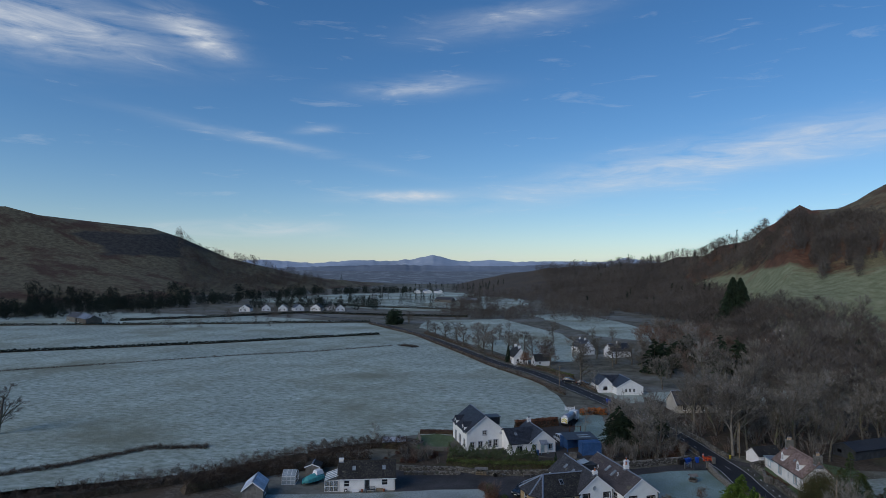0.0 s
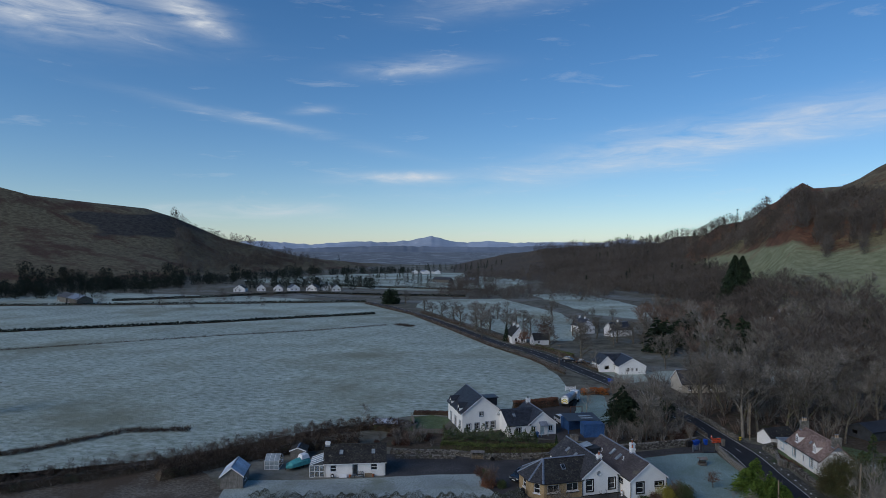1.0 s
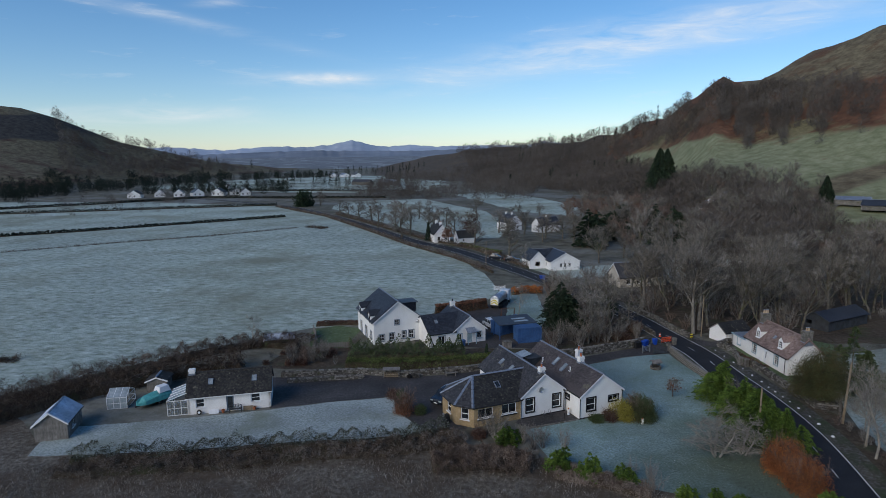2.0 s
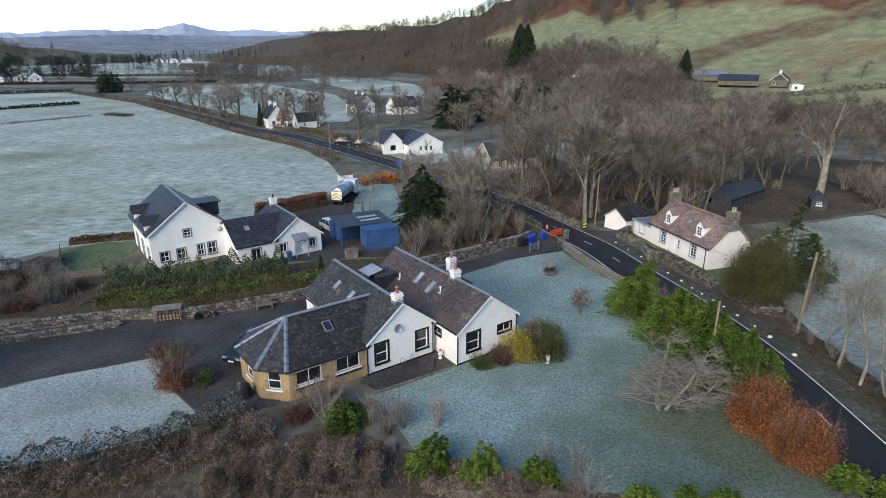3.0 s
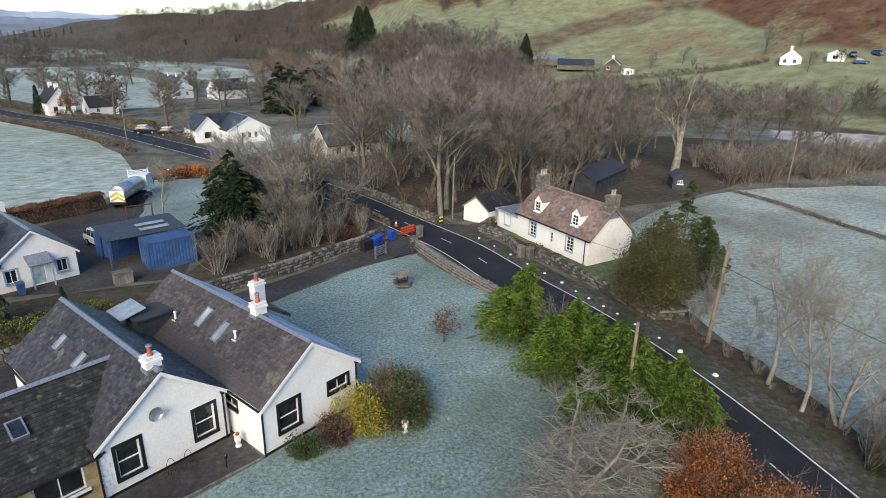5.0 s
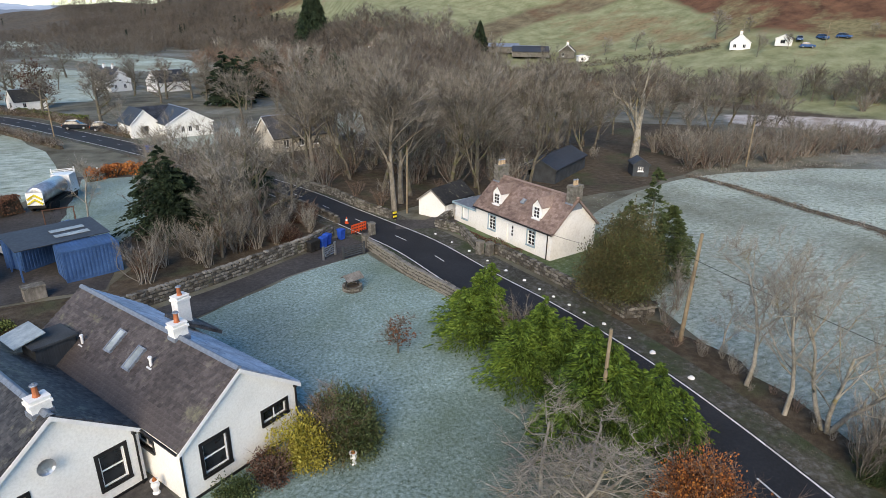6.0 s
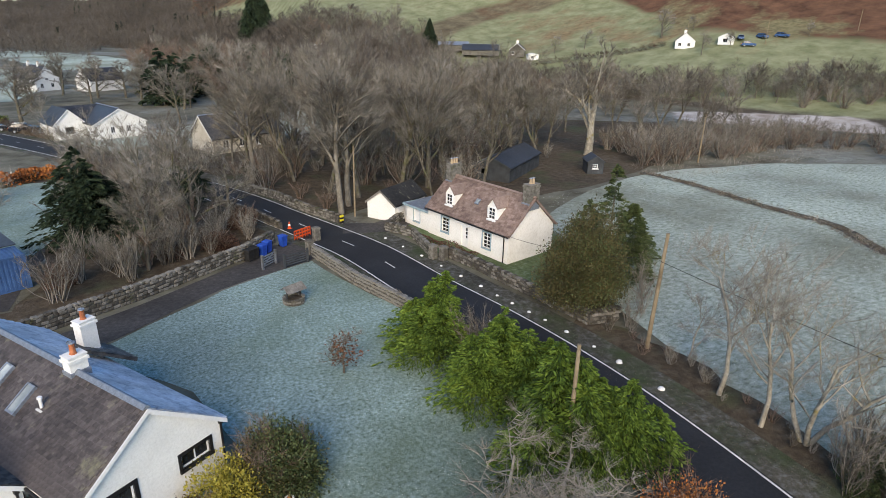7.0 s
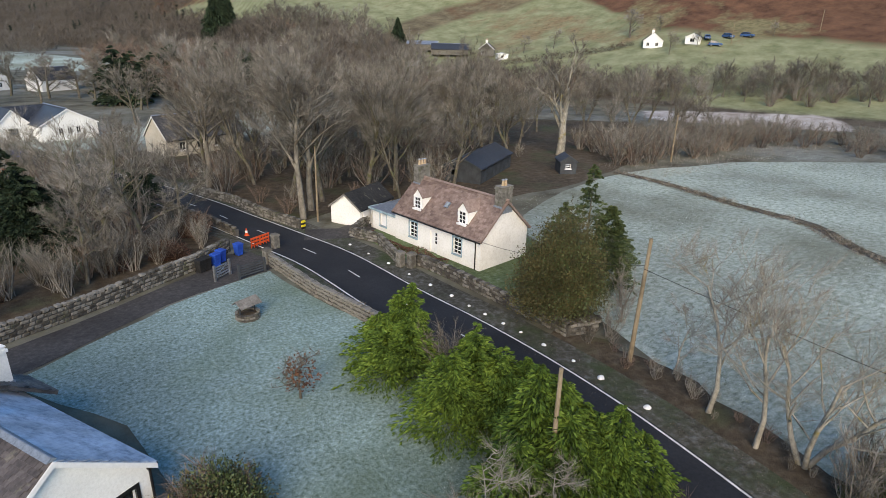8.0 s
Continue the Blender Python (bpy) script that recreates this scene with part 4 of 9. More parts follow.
def gabled(parent, x0, x1, y0, y1, eave, top, mat_wall, mat_left, mat_right, over=0.2, single=0, front_open=(), left_open=(), right_open=(), back_open=(), seed=1, back_gable=True, slate_size=(0.34, 0.28), boards="white_paint", surround=None, courses=True):
    """A block x0..x1 by y0..y1 with its ridge along y: four walls, two slated slopes. Returns the matrices of its walls."""
    xm = (x0 + x1) / 2
    mf = wall(parent, (x0, y0), (x1, y0), eave, front_open, mat_wall, apex=(xm - x0, top))
    ml = wall(parent, (x0, y1), (x0, y0 + 0.3), eave, left_open, mat_wall)
    mr = wall(parent, (x1, y0 + 0.3), (x1, y1), eave, right_open, mat_wall)
    mb = wall(parent, (x1, y1 + 0.3), (x0, y1 + 0.3), eave, back_open, mat_wall, apex=(x1 - xm, top) if back_gable else None)
    s = (top - eave) / (xm - x0)
    ye0, ye1 = y0 - over, y1 + 0.3 + over
    zl = eave - s * over
    lift = 0.02
    left = [(x0 - over, ye1, zl + lift), (x0 - over, ye0, zl + lift), (xm, ye0, top + lift), (xm, ye1, top + lift)]
    right = [(x1 + over, ye0, zl + lift), (x1 + over, ye1, zl + lift), (xm, ye1, top + lift), (xm, ye0, top + lift)]
    roof_plane(parent, [Vector(p) + Vector((0, 0, 0.12)) for p in left], mat_left)
    roof_plane(parent, [Vector(p) + Vector((0, 0, 0.12)) for p in right], mat_right)
    if courses:
        for k, (q, mt) in enumerate(((left, mat_left), (right, mat_right))):
            q = [Vector(p) + Vector((0, 0, 0.12)) for p in q]
            slates(parent, q[0], q[1] - q[0], q[3] - q[0], mt, single if k == 0 else 0, slate_size[0], slate_size[1], seed=seed + k)
        ridge(parent, (xm, ye0, top + 0.16), (xm, ye1, top + 0.16))
    for y in (ye0, ye1):
        barge(parent, (x0 - over, y, zl + 0.12), (xm, y, top + 0.12), mat=boards)
        barge(parent, (xm, y, top + 0.12), (x1 + over, y, zl + 0.12), mat=boards)
    for x in (x0 - over - 0.05, x1 + over + 0.05):
        part("gutter", Geo().tube([(x, ye0 + 0.1, zl + 0.05), (x, ye1 - 0.1, zl + 0.05)], [0.06, 0.06], 8).end(), M["black_paint"], parent)
    return mf, ml, mr, mb


# ---- the long white house with slate roofs: local x runs along its gables, y to the back ----
mh = thing("house", "white harled house with grey slate roofs and a sandstone wing", "house", 0, 0, 0, 28)
mh.scale = (1, 1, 1.08)
R0, R1, RF, RB = 37.25, 43.35, 47.9, 61.6
ro = [(0.95, 2.15, 0.85, 2.3), (4.15, 5.5, 1.55, 2.15)]
so = [(10.0, 11.35, 1.55, 2.05)]
mf, ml, mr, mb = gabled(mh, R0, R1, RF, RB, 2.75, 4.85, M["harling"], M["slate_purple"], M["slate_frost"], 0.22, 280, ro, so, seed=3, slate_size=(0.25, 0.2))
window(mh, mf, ro[0], "black_paint", (0, 1), "sash window with a black surround", band=0.16, glass="dark_glass")
window(mh, mf, ro[1], "black_paint", (1, 0), "wide low window with a black surround", band=0.14)
window(mh, ml, so[0], "black_paint", (1, 0), "low window with a black surround")
W0, W1, WF, WB = 30.75, 36.95, 50.75, 62.0
wo = [(0.7, 1.75, 0.7, 2.25), (4.45, 5.5, 0.75, 2.25)]
mf2, ml2, mr2, mb2 = gabled(mh, W0, W1, WF, WB, 2.65, 4.9, M["harling"], M["slate"], M["slate"], 0.22, 0, wo, [(1.0, 2.0, 0.9, 2.1)], seed=5, slate_size=(0.25, 0.2))
for o in wo:
    window(mh, mf2, o, "black_paint", (0, 1), "sash window with a black surround", band=0.16, glass="dark_glass")
window(mh, ml2, (1.0, 2.0, 0.9, 2.1), None, (1, 0))
for x in (31.0, 36.2):
    part("plinth", Geo().box(W0 if x < 33 else R0, (WF if x < 33 else RF) - 0.04, 0, W1 if x < 33 else R1, (WF if x < 33 else RF) - 0.003, 0.16).end(), M["black_paint"], mh)
for x, y in ((R0 - 0.06, RF - 0.03), (W1 - 0.2, WF - 0.08), (R1 + 0.0, RF - 0.06), (W0 - 0.1, WF - 0.1)):
    downpipe(mh, x, y, 0, 2.7)
# quoins at the corner of the gable
for i in range(9):
    part("quoin", Geo().box(W0 - 0.03, WF - 0.035, 0.12 + i * 0.28, W0 + (0.36 if i % 2 else 0.22), WF - 0.004, 0.12 + i * 0.28 + 0.24).end(), M["white_paint"], mh)
# sandstone wing with a half-octagon end
SV0, SV1, SE, ST = 50.95, 58.3, 2.35, 4.5
AP = (26.0, 54.6, ST)
end_pts = [(24.4, SV1), (22.75, 56.4), (22.9, 52.6), (24.5, SV0)]
sand = [(0.55, 2.5, 0.95, 2.0), (3.7, 5.65, 0.95, 2.05)]
ms = wall(mh, (24.5, SV0), (W0, SV0), SE, sand, M["sandstone"], name="stone_wall")
for o in sand:
    window(mh, ms, o, None, (1, 0), "white framed window in sandstone", glass="dark_glass")
    part("sill", Geo().box(o[0] - 0.1, -0.08, o[2] - 0.26, o[1] + 0.1, 0.02, o[2] - 0.121, ms).end(), M["black_paint"], mh)
for a, b in zip(end_pts, end_pts[1:]):
    n = (Vector(b) - Vector(a)).length
    o = (n / 2 - 0.5, n / 2 + 0.5, 0.8, 2.1)
    q = wall(mh, a, b, SE, [o], M["sandstone"], name="stone_wall")
    window(mh, q, o, None, (0, 1), "white framed window in sandstone", glass="dark_glass")
wall(mh, (W0, SV1), (24.4, SV1), SE, (), M["sandstone"], name="stone_wall")
ov = 0.3
cen = Vector((28, 54.6))
hipe = [Vector((*(Vector(p) + (Vector(p) - cen).normalized() * ov), SE - 0.05)) for p in end_pts]
JX = 33.85
front = [hipe[3], Vector((W0 + 0.15, SV0 - ov, SE - 0.05)), Vector((JX, AP[1], ST)), Vector(AP)]
back = [Vector((W0 + 0.15, SV1 + ov, SE - 0.05)), hipe[0], Vector(AP), Vector((JX, AP[1], ST))]


def inside(poly, origin, ea, eu):
    pts2 = [((p - origin).dot(ea), (p - origin).dot(eu)) for p in poly]

    def test(a, b):
        hit = False
        for (x1, y1), (x2, y2) in zip(pts2, pts2[1:] + pts2[:1]):
            if (y1 > b) != (y2 > b) and a < (x2 - x1) * (b - y1) / (y2 - y1) + x1:
                hit = not hit
        return hit

    return test


def slated_poly(parent, poly, mat, seed, size=(0.26, 0.21)):
    """A roof plane of any outline: a slab and its slates; the first edge is the eave."""
    roof_plane(parent, poly, mat)
    ea = (poly[1] - poly[0]).normalized()
    nr = ea.cross(poly[2] - poly[0]).normalized()
    eu = nr.cross(ea)
    lo = min((p - poly[0]).dot(ea) for p in poly)
    hi = max((p - poly[0]).dot(ea) for p in poly)
    hu = max((p - poly[0]).dot(eu) for p in poly)
    org = poly[0] + ea * lo
    slates(parent, org, ea * (hi - lo), eu * hu, mat, 0, size[0], size[1], clip=inside(poly, org, ea, eu), seed=seed)


slated_poly(mh, front, M["slate_dark"], 21)
slated_poly(mh, back, M["slate"], 22)
for i in range(3):
    slated_poly(mh, [hipe[i], hipe[i + 1], Vector(AP)], M["slate"], 30 + i)
for p in hipe:
    ridge(mh, p + Vector((0, 0, 0.06)), Vector(AP) + Vector((0, 0, 0.06)), piece=0.6)
ridge(mh, Vector(AP) + Vector((0, 0, 0.05)), Vector((JX, AP[1], ST + 0.05)))
part("valley_flashing", Geo().tube([(W0 - 0.1, SV0 - 0.3, SE + 0.08), (JX - 0.2, AP[1], ST + 0.1)], [0.09, 0.09], 6).end(), M["lead"], mh)
part("gutter", Geo().tube([tuple(p - Vector((0, 0, 0.02))) for p in hipe] + [(W0, SV0 - ov - 0.05, SE - 0.06)], [0.06] * 5, 8).end(), M["black_paint"], mh)
# chimneys, roof lights, vents and the flat dormer
chimney(mh, 33.85, 51.35, 4.4, 5.5, 0.72, 0.55, pots=1)
chimney(mh, 40.4, 52.5, 4.4, 5.6, 0.72, 0.55, pots=1)
chimney(mh, 42.9, 56.5, 2.9, 5.0, 0.78, 0.55, 0.1, pots=1)
slated_poly(mh, [Vector((44.4, 55.2, 2.75)), Vector((44.4, 57.7, 2.75)), Vector((42.3, 57.2, 4.0)), Vector((42.3, 55.8, 4.0))], M["slate"], 41)
sl = Vector((1, 0, (4.85 - 2.75) / 3.05)).normalized()
for y, t in ((56.0, 1.75), (53.9, 1.55)):
    rooflight(mh, (R0 + t, y, 2.75 + t * 0.6885 + 0.17), (0, -1, 0), sl, 0.6, 1.25)
for y, t in ((59.0, 1.7), (56.3, 1.65)):
    rooflight(mh, (W0 + t, y, 2.65 + t * 0.7258 + 0.17), (0, -1, 0), (1, 0, 0.7258), 0.55, 0.85)
sf = (ST - SE) / (AP[1] - SV0 + ov)
rooflight(mh, (28.6, 53.0, SE - 0.05 + (53.0 - SV0 + ov) * sf + 0.06), (1, 0, 0), (0, 1, sf), 0.65, 0.95, "dark_glass")
for x, y in ((38.3, 58.2), (38.9, 52.6)):
    z = 2.75 + (x - R0) * 0.6885
    part("vent_pipe", Geo().cyl(x, y, z, z + 0.55, 0.07, 0.07, 8).cyl(x, y, z + 0.55, z + 0.62, 0.11, 0.09, 8).box(x - 0.16, y - 0.2, z + 0.02, x + 0.12, y + 0.2, z + 0.12).end(), M["white_paint"], mh)
part("flat_dormer", Geo().box(36.3, 58.7, 2.6, 38.2, 60.4, 3.95).box(36.15, 58.55, 3.95, 38.3, 60.5, 4.05).end(), M["dark_timber"], mh, "dark flat-roofed dormer")
part("glazed_roof", Geo().slab([(35.6, 59.2, 4.1), (37.1, 59.2, 4.42), (37.1, 61.2, 4.42), (35.6, 61.2, 4.1)], 0.05).end(), M["pale_glass"], mh)
dish = Geo()
for r, z in ((0.0, 0.0), (0.15, 0.02), (0.27, 0.07), (0.34, 0.13)):
    dish.v += [Vector((W0 + 2.55 + r * math.cos(a), WF - 0.22 - z, 3.2 + r * math.sin(a))) for a in [2 * math.pi * k / 14 for k in range(14)]]
for i in range(3):
    dish.f += [(i * 14 + k, i * 14 + (k + 1) % 14, (i + 1) * 14 + (k + 1) % 14, (i + 1) * 14 + k) for k in range(14)]
dish.tube([(W0 + 2.55, WF, 3.0), (W0 + 2.55, WF - 0.22, 3.2)], [0.02, 0.02], 6)
dish.tube([(W0 + 2.55, WF - 0.25, 2.95), (W0 + 2.55, WF - 0.55, 3.2)], [0.015, 0.02], 6)
part("satellite_dish", dish.end(), M["steel"], mh)

# ---- the white cottage with dormers across the road: x along its front, y to the back ----
WCX, WCY, WCA = 39.85, 87.15, -80.5
wc = thing("cottage", "white cottage with a red-brown slate roof, two dormers and stone chimneys", "cottage", WCX, WCY, -0.1, WCA)
CL, CD, CE, CT = 10.6, 5.7, 2.75, 5.35
fo = [(2.0, 3.0, 0.85, 2.25), (4.75, 5.65, 0.05, 2.1), (7.55, 8.5, 0.85, 2.25)]
# front wall runs from the far end to the corner nearest the road's bend
mfr = wall(wc, (0, CD), (0, 0.0), CE, (), M["harling_aged"], apex=(CD / 2, CT))
mgl = wall(wc, (CL, 0.0), (CL, CD), CE, (), M["harling_aged"], apex=(CD / 2, CT))
mfront = wall(wc, (0.3, 0.0), (CL - 0.3, 0.0), CE, [(a - 0.3, b - 0.3, c, d) for a, b, c, d in fo], M["harling_aged"])
mback = wall(wc, (CL - 0.3, CD), (0.3, CD), CE, (), M["harling_aged"])
wins = [(a - 0.3, b - 0.3, c, d) for a, b, c, d in fo]
window(wc, mfront, wins[0], "blue_paint", (1, 3), "sash window with a pale blue surround", glass="dark_glass")
window(wc, mfront, wins[2], "blue_paint", (1, 3), "sash window with a pale blue surround", glass="dark_glass")
o = wins[1]
door = part("door", Geo().box(o[0], 0.1, o[2], o[1], 0.16, o[3], mfront).box(o[0] - 0.1, -0.03, o[3], o[1] + 0.1, 0.05, o[3] + 0.12, mfront).end(), M["white_paint"], wc, "white panelled door")
for k in range(3):
    part("door_pane", Geo().box(o[0] + 0.55, 0.085, o[2] + 0.95 + k * 0.35, o[0] + 0.75, 0.099, o[2] + 1.2 + k * 0.35, mfront).end(), M["dark_glass"], door)
sr = (CT - CE) / (CD / 2)
fpl = [Vector((-0.25, -0.25, CE - 0.25 * sr + 0.14)), Vector((CL + 0.25, -0.25, CE - 0.25 * sr + 0.14)), Vector((CL + 0.25, CD / 2, CT + 0.14)), Vector((-0.25, CD / 2, CT + 0.14))]
bpl = [Vector((CL + 0.25, CD + 0.25, CE - 0.25 * sr + 0.14)), Vector((-0.25, CD + 0.25, CE - 0.25 * sr + 0.14)), Vector((-0.25, CD / 2, CT + 0.14)), Vector((CL + 0.25, CD / 2, CT + 0.14))]
slated_poly(wc, fpl, M["red_tile"], 51, (0.36, 0.26))
slated_poly(wc, bpl, M["red_tile"], 52, (0.36, 0.26))
ridge(wc, (-0.25, CD / 2, CT + 0.2), (CL + 0.25, CD / 2, CT + 0.2), "red_tile")
for x in (2.5, 8.05):
    d = part("dormer", Geo().box(x - 0.62, 0.55, CE + 0.35, x + 0.62, 2.2, CE + 1.75).end(), M["harling"], wc, "white dormer with a pitched roof")
    g = Geo()
    g.v = [Vector(p) for p in ((x - 0.62, 0.55, CE + 1.75), (x + 0.62, 0.55, CE + 1.75), (x, 0.55, CE + 2.4), (x - 0.62, 2.4, CE + 1.75), (x + 0.62, 2.4, CE + 1.75), (x, 2.4, CE + 2.4))]
    g.f = [(0, 1, 2), (5, 4, 3), (0, 3, 4, 1)]
    part("gable", g.end(), M["harling"], d)
    for sgn in (-1, 1):
        ed = [Vector((x + sgn * 0.72, 0.45, CE + 1.72)), Vector((x + sgn * 0.72, 2.75, CE + 1.72)), Vector((x, 2.75, CE + 2.52)), Vector((x, 0.45, CE + 2.52))]
        part("roof", Geo().slab(ed if sgn > 0 else ed[::-1], 0.08).end(), M["red_tile"], d)
    md = Matrix.Translation((x - 0.62, 0.4, CE + 0.35)) @ Matrix.Identity(4)
    window(wc, md, (0.22, 1.02, 0.3, 1.35), None, (1, 2), "small dormer sash", name="dormer_window")
rooflight(wc, (5.4, 1.35, CE + 1.35 * sr + 0.19), (1, 0, 0), (0, 1, sr), 0.45, 0.55)
chimney(wc, 0.35, CD / 2, CT - 0.9, CT + 1.25, 1.25, 0.75, math.pi / 2, 3, "stone", "pot_cream", "stone chimney with buff pots")
chimney(wc, CL - 0.35, CD / 2, CT - 0.9, CT + 1.25, 1.25, 0.75, math.pi / 2, 2, "stone", "pot_cream", "stone chimney with buff pots")
downpipe(wc, CL - 0.45, -0.08, 0, 2.7)
part("gutter", Geo().tube([(-0.2, -0.3, CE - 0.16), (CL + 0.2, -0.3, CE - 0.16)], [0.06, 0.06], 8).end(), M["black_paint"], wc)
# lean-to at the end
ann = wall(wc, (-3.9, 0.15), (0, 0.15), 2.1, [(1.4, 2.4, 0.7, 1.9)], M["harling_aged"], name="lean_to_wall")
window(wc, ann, (1.4, 2.4, 0.7, 1.9), "blue_paint", (0, 0), "blocked window with a pale blue surround", casing="white_paint", glass="white_paint", band=0.06)
wall(wc, (-3.9, 4.2), (-3.9, 0.15), 2.1, (), M["harling_aged"], name="lean_to_wall")
wall(wc, (0, 4.2), (-3.9, 4.2), 2.1, (), M["harling_aged"], name="lean_to_wall")
part("lean_to_roof", Geo().slab([(-4.05, 0.0, 2.12), (0, 0.0, 2.3), (0, 4.4, 2.55), (-4.05, 4.4, 2.3)], 0.1).end(), M["lead"], wc)
part("fascia", Geo().box(-4.08, -0.04, 2.0, 0, 0.0, 2.2).box(-4.1, 0, 2.0, -4.06, 4.4, 2.2).end(), M["blue_paint"], wc, "pale blue fascia board")

# ---- white shed beside it ----
sh = thing("shed", "small white harled shed with a dark brown roof", "shed", 36.7, 94.4, 0, -62)
g0 = gabled(sh, 0, 3.5, 0, 5.2, 1.75, 3.05, M["harling_aged"], M["slate_dark"], M["slate_dark"], 0.15, 0, (), (), (), seed=61, boards="grey_wood", courses=False)
part("garage_door", Geo().box(3.505, 0.5, 0.05, 3.56, 2.6, 1.65).end(), M["white_paint"], sh, "white slatted door")
for k in range(6):
    part("slat", Geo().box(3.565, 0.55, 0.15 + k * 0.25, 3.58, 2.55, 0.33 + k * 0.25).end(), M["white_paint"], sh)

# ---- dark timber barn and hut behind ----
ba = thing("barn", "long dark grey timber barn with a felt roof", "barn", 58.6, 99.2, 0, -58)
gabled(ba, -5.0, 0, 0, 11.5, 1.95, 3.1, M["dark_timber"], M["slate_new"], M["slate_new"], 0.25, courses=False, boards="dark_timber", front_open=[(1.0, 2.0, 0.8, 1.5)])
for k in range(24):
    part("board", Geo().box(0.002, 0.1 + k * 0.48, 0.05, 0.03, 0.52 + k * 0.48, 1.85).end(), M["dark_timber"], ba)
hu = thing("hut", "small dark garden hut with a white window", "hut", 71.5, 98.5, 0, -30)
mhu = gabled(hu, 0, 2.2, 0, 2.6, 1.7, 2.4, M["dark_timber"], M["slate_new"], M["slate_new"], 0.12, courses=False, front_open=[(0.7, 1.4, 0.8, 1.4)], boards="dark_timber")
window(hu, mhu[0], (0.7, 1.4, 0.8, 1.4), None, (1, 1))

# ---- the large two-storey house by the field ----
bh = thing("large_house", "tall white house with dark slate roof and grey-blue window surrounds", "house", -20.7, 84.8, 0, 28)
BX, BY = 0.5, 0.9
fo2 = [(0.9, 1.8, 0.6, 1.7), (2.7, 3.6, 0.6, 1.8), (5.0, 5.7, 0.6, 1.9), (6.2, 7.1, 0.55, 1.95), (3.7, 4.5, 3.2, 4.0)]
lo2 = [(1.6, 2.7, 0.2, 2.1), (5.0, 6.2, 0.2, 2.1), (8.4, 9.4, 0.8, 2.0)]
bm1, bl1, br1, bb1 = gabled(bh, BX, 9.0, BY, 11.6, 4.0, 7.2, M["harling"], M["slate_new"], M["slate_new"], 0.3, 0, fo2, lo2, seed=71, slate_size=(0.45, 0.36))
for o in fo2:
    window(bh, bm1, o, "grey_blue", (1, 1), "window with a grey-blue surround")
for o in lo2:
    window(bh, bl1, o, "grey_blue", (1, 0), "window with a grey-blue surround")
for y in (3.2, 9.4):
    d = part("dormer", Geo().box(BX - 0.1, y - 0.8, 3.2, BX + 1.8, y + 0.8, 4.9).end(), M["harling"], bh, "dormer breaking the eave")
    for sgn in (-1, 1):
        ed = [Vector((BX - 0.3, y + sgn * 0.95, 4.8)), Vector((BX + 2.3, y + sgn * 0.95, 4.8)), Vector((BX + 2.3, y, 5.7)), Vector((BX - 0.3, y, 5.7))]
        part("roof", Geo().slab(ed[::-1] if sgn > 0 else ed, 0.1).end(), M["slate_new"], d)
    g = Geo()
    g.v = [Vector(p) for p in ((BX - 0.1, y + 0.8, 4.9), (BX - 0.1, y - 0.8, 4.9), (BX - 0.1, y, 5.6), (BX + 0.1, y + 0.8, 4.9), (BX + 0.1, y - 0.8, 4.9), (BX + 0.1, y, 5.6))]
    g.f = [(0, 1, 2), (5, 4, 3)]
    part("gable", g.end(), M["harling"], d)
    part("dormer_window", Geo().box(BX - 0.16, y - 0.4, 3.4, BX - 0.11, y + 0.4, 4.6).end(), M["dark_glass"], d)
dd = part("dormer", Geo().box(6.6, 4.6, 4.2, 9.4, 7.4, 5.8).end(), M["slate_new"], bh, "flat-roofed slate dormer")
part("roof", Geo().box(6.4, 4.4, 5.8, 9.7, 7.6, 5.95).end(), M["slate_new"], dd)
part("dormer_window", Geo().box(9.405, 5.0, 4.6, 9.44, 7.0, 5.5).end(), M["dark_glass"], dd)
# lower annexe, set forward, with its own gable
AY = -4.3
aw = wall(bh, (8.6, AY), (12.9, AY), 2.35, [(1.6, 2.7, 0.3, 1.8)], M["harling"])
window(bh, aw, (1.6, 2.7, 0.3, 1.8), "grey_blue", (1, 0))
wall(bh, (8.6, 4.0), (8.6, AY + 0.3), 2.35, (), M["harling"], apex=(4.0, 4.6))
slated_poly(bh, [Vector((8.4, AY - 0.25, 2.3)), Vector((13.4, AY - 0.25, 2.3)), Vector((15.6, -0.2, 4.65)), Vector((8.4, -0.2, 4.65))], M["slate_new"], 81, (0.45, 0.36))
slated_poly(bh, [Vector((14.0, 4.2, 2.3)), Vector((8.4, 4.2, 2.3)), Vector((8.4, -0.2, 4.65)), Vector((15.6, -0.2, 4.65))], M["slate_new"], 82, (0.45, 0.36))
rooflight(bh, (10.6, AY + 2.2, 3.72), (1, 0, 0), (0, 1, 0.54), 0.55, 0.8)
go = [(0.7, 1.55, 0.7, 1.8), (2.55, 3.5, 0.1, 2.0), (4.4, 5.25, 0.7, 1.8)]
gm = gabled(bh, 12.9, 18.9, AY + 0.02, 4.0, 2.35, 4.7, M["harling"], M["slate_new"], M["slate_new"], 0.25, 0, go, (), seed=91, slate_size=(0.45, 0.36))
for o in (go[0], go[2]):
    window(bh, gm[0], o, "blue_paint", (1, 0), "window with a blue surround")
part("door", Geo().box(go[1][0], 0.1, 0.1, go[1][1], 0.17, 2.0, gm[0]).end(), M["blue_paint"], bh)
pc = part("porch", Geo().slab([(2.2, -1.1, 2.1), (3.9, -1.1, 2.1), (3.9, 0, 2.75), (2.2, 0, 2.75)], 0.1).end(), M["lead"], bh, "small porch with a pale blue roof")
pc.data.transform(gm[0])
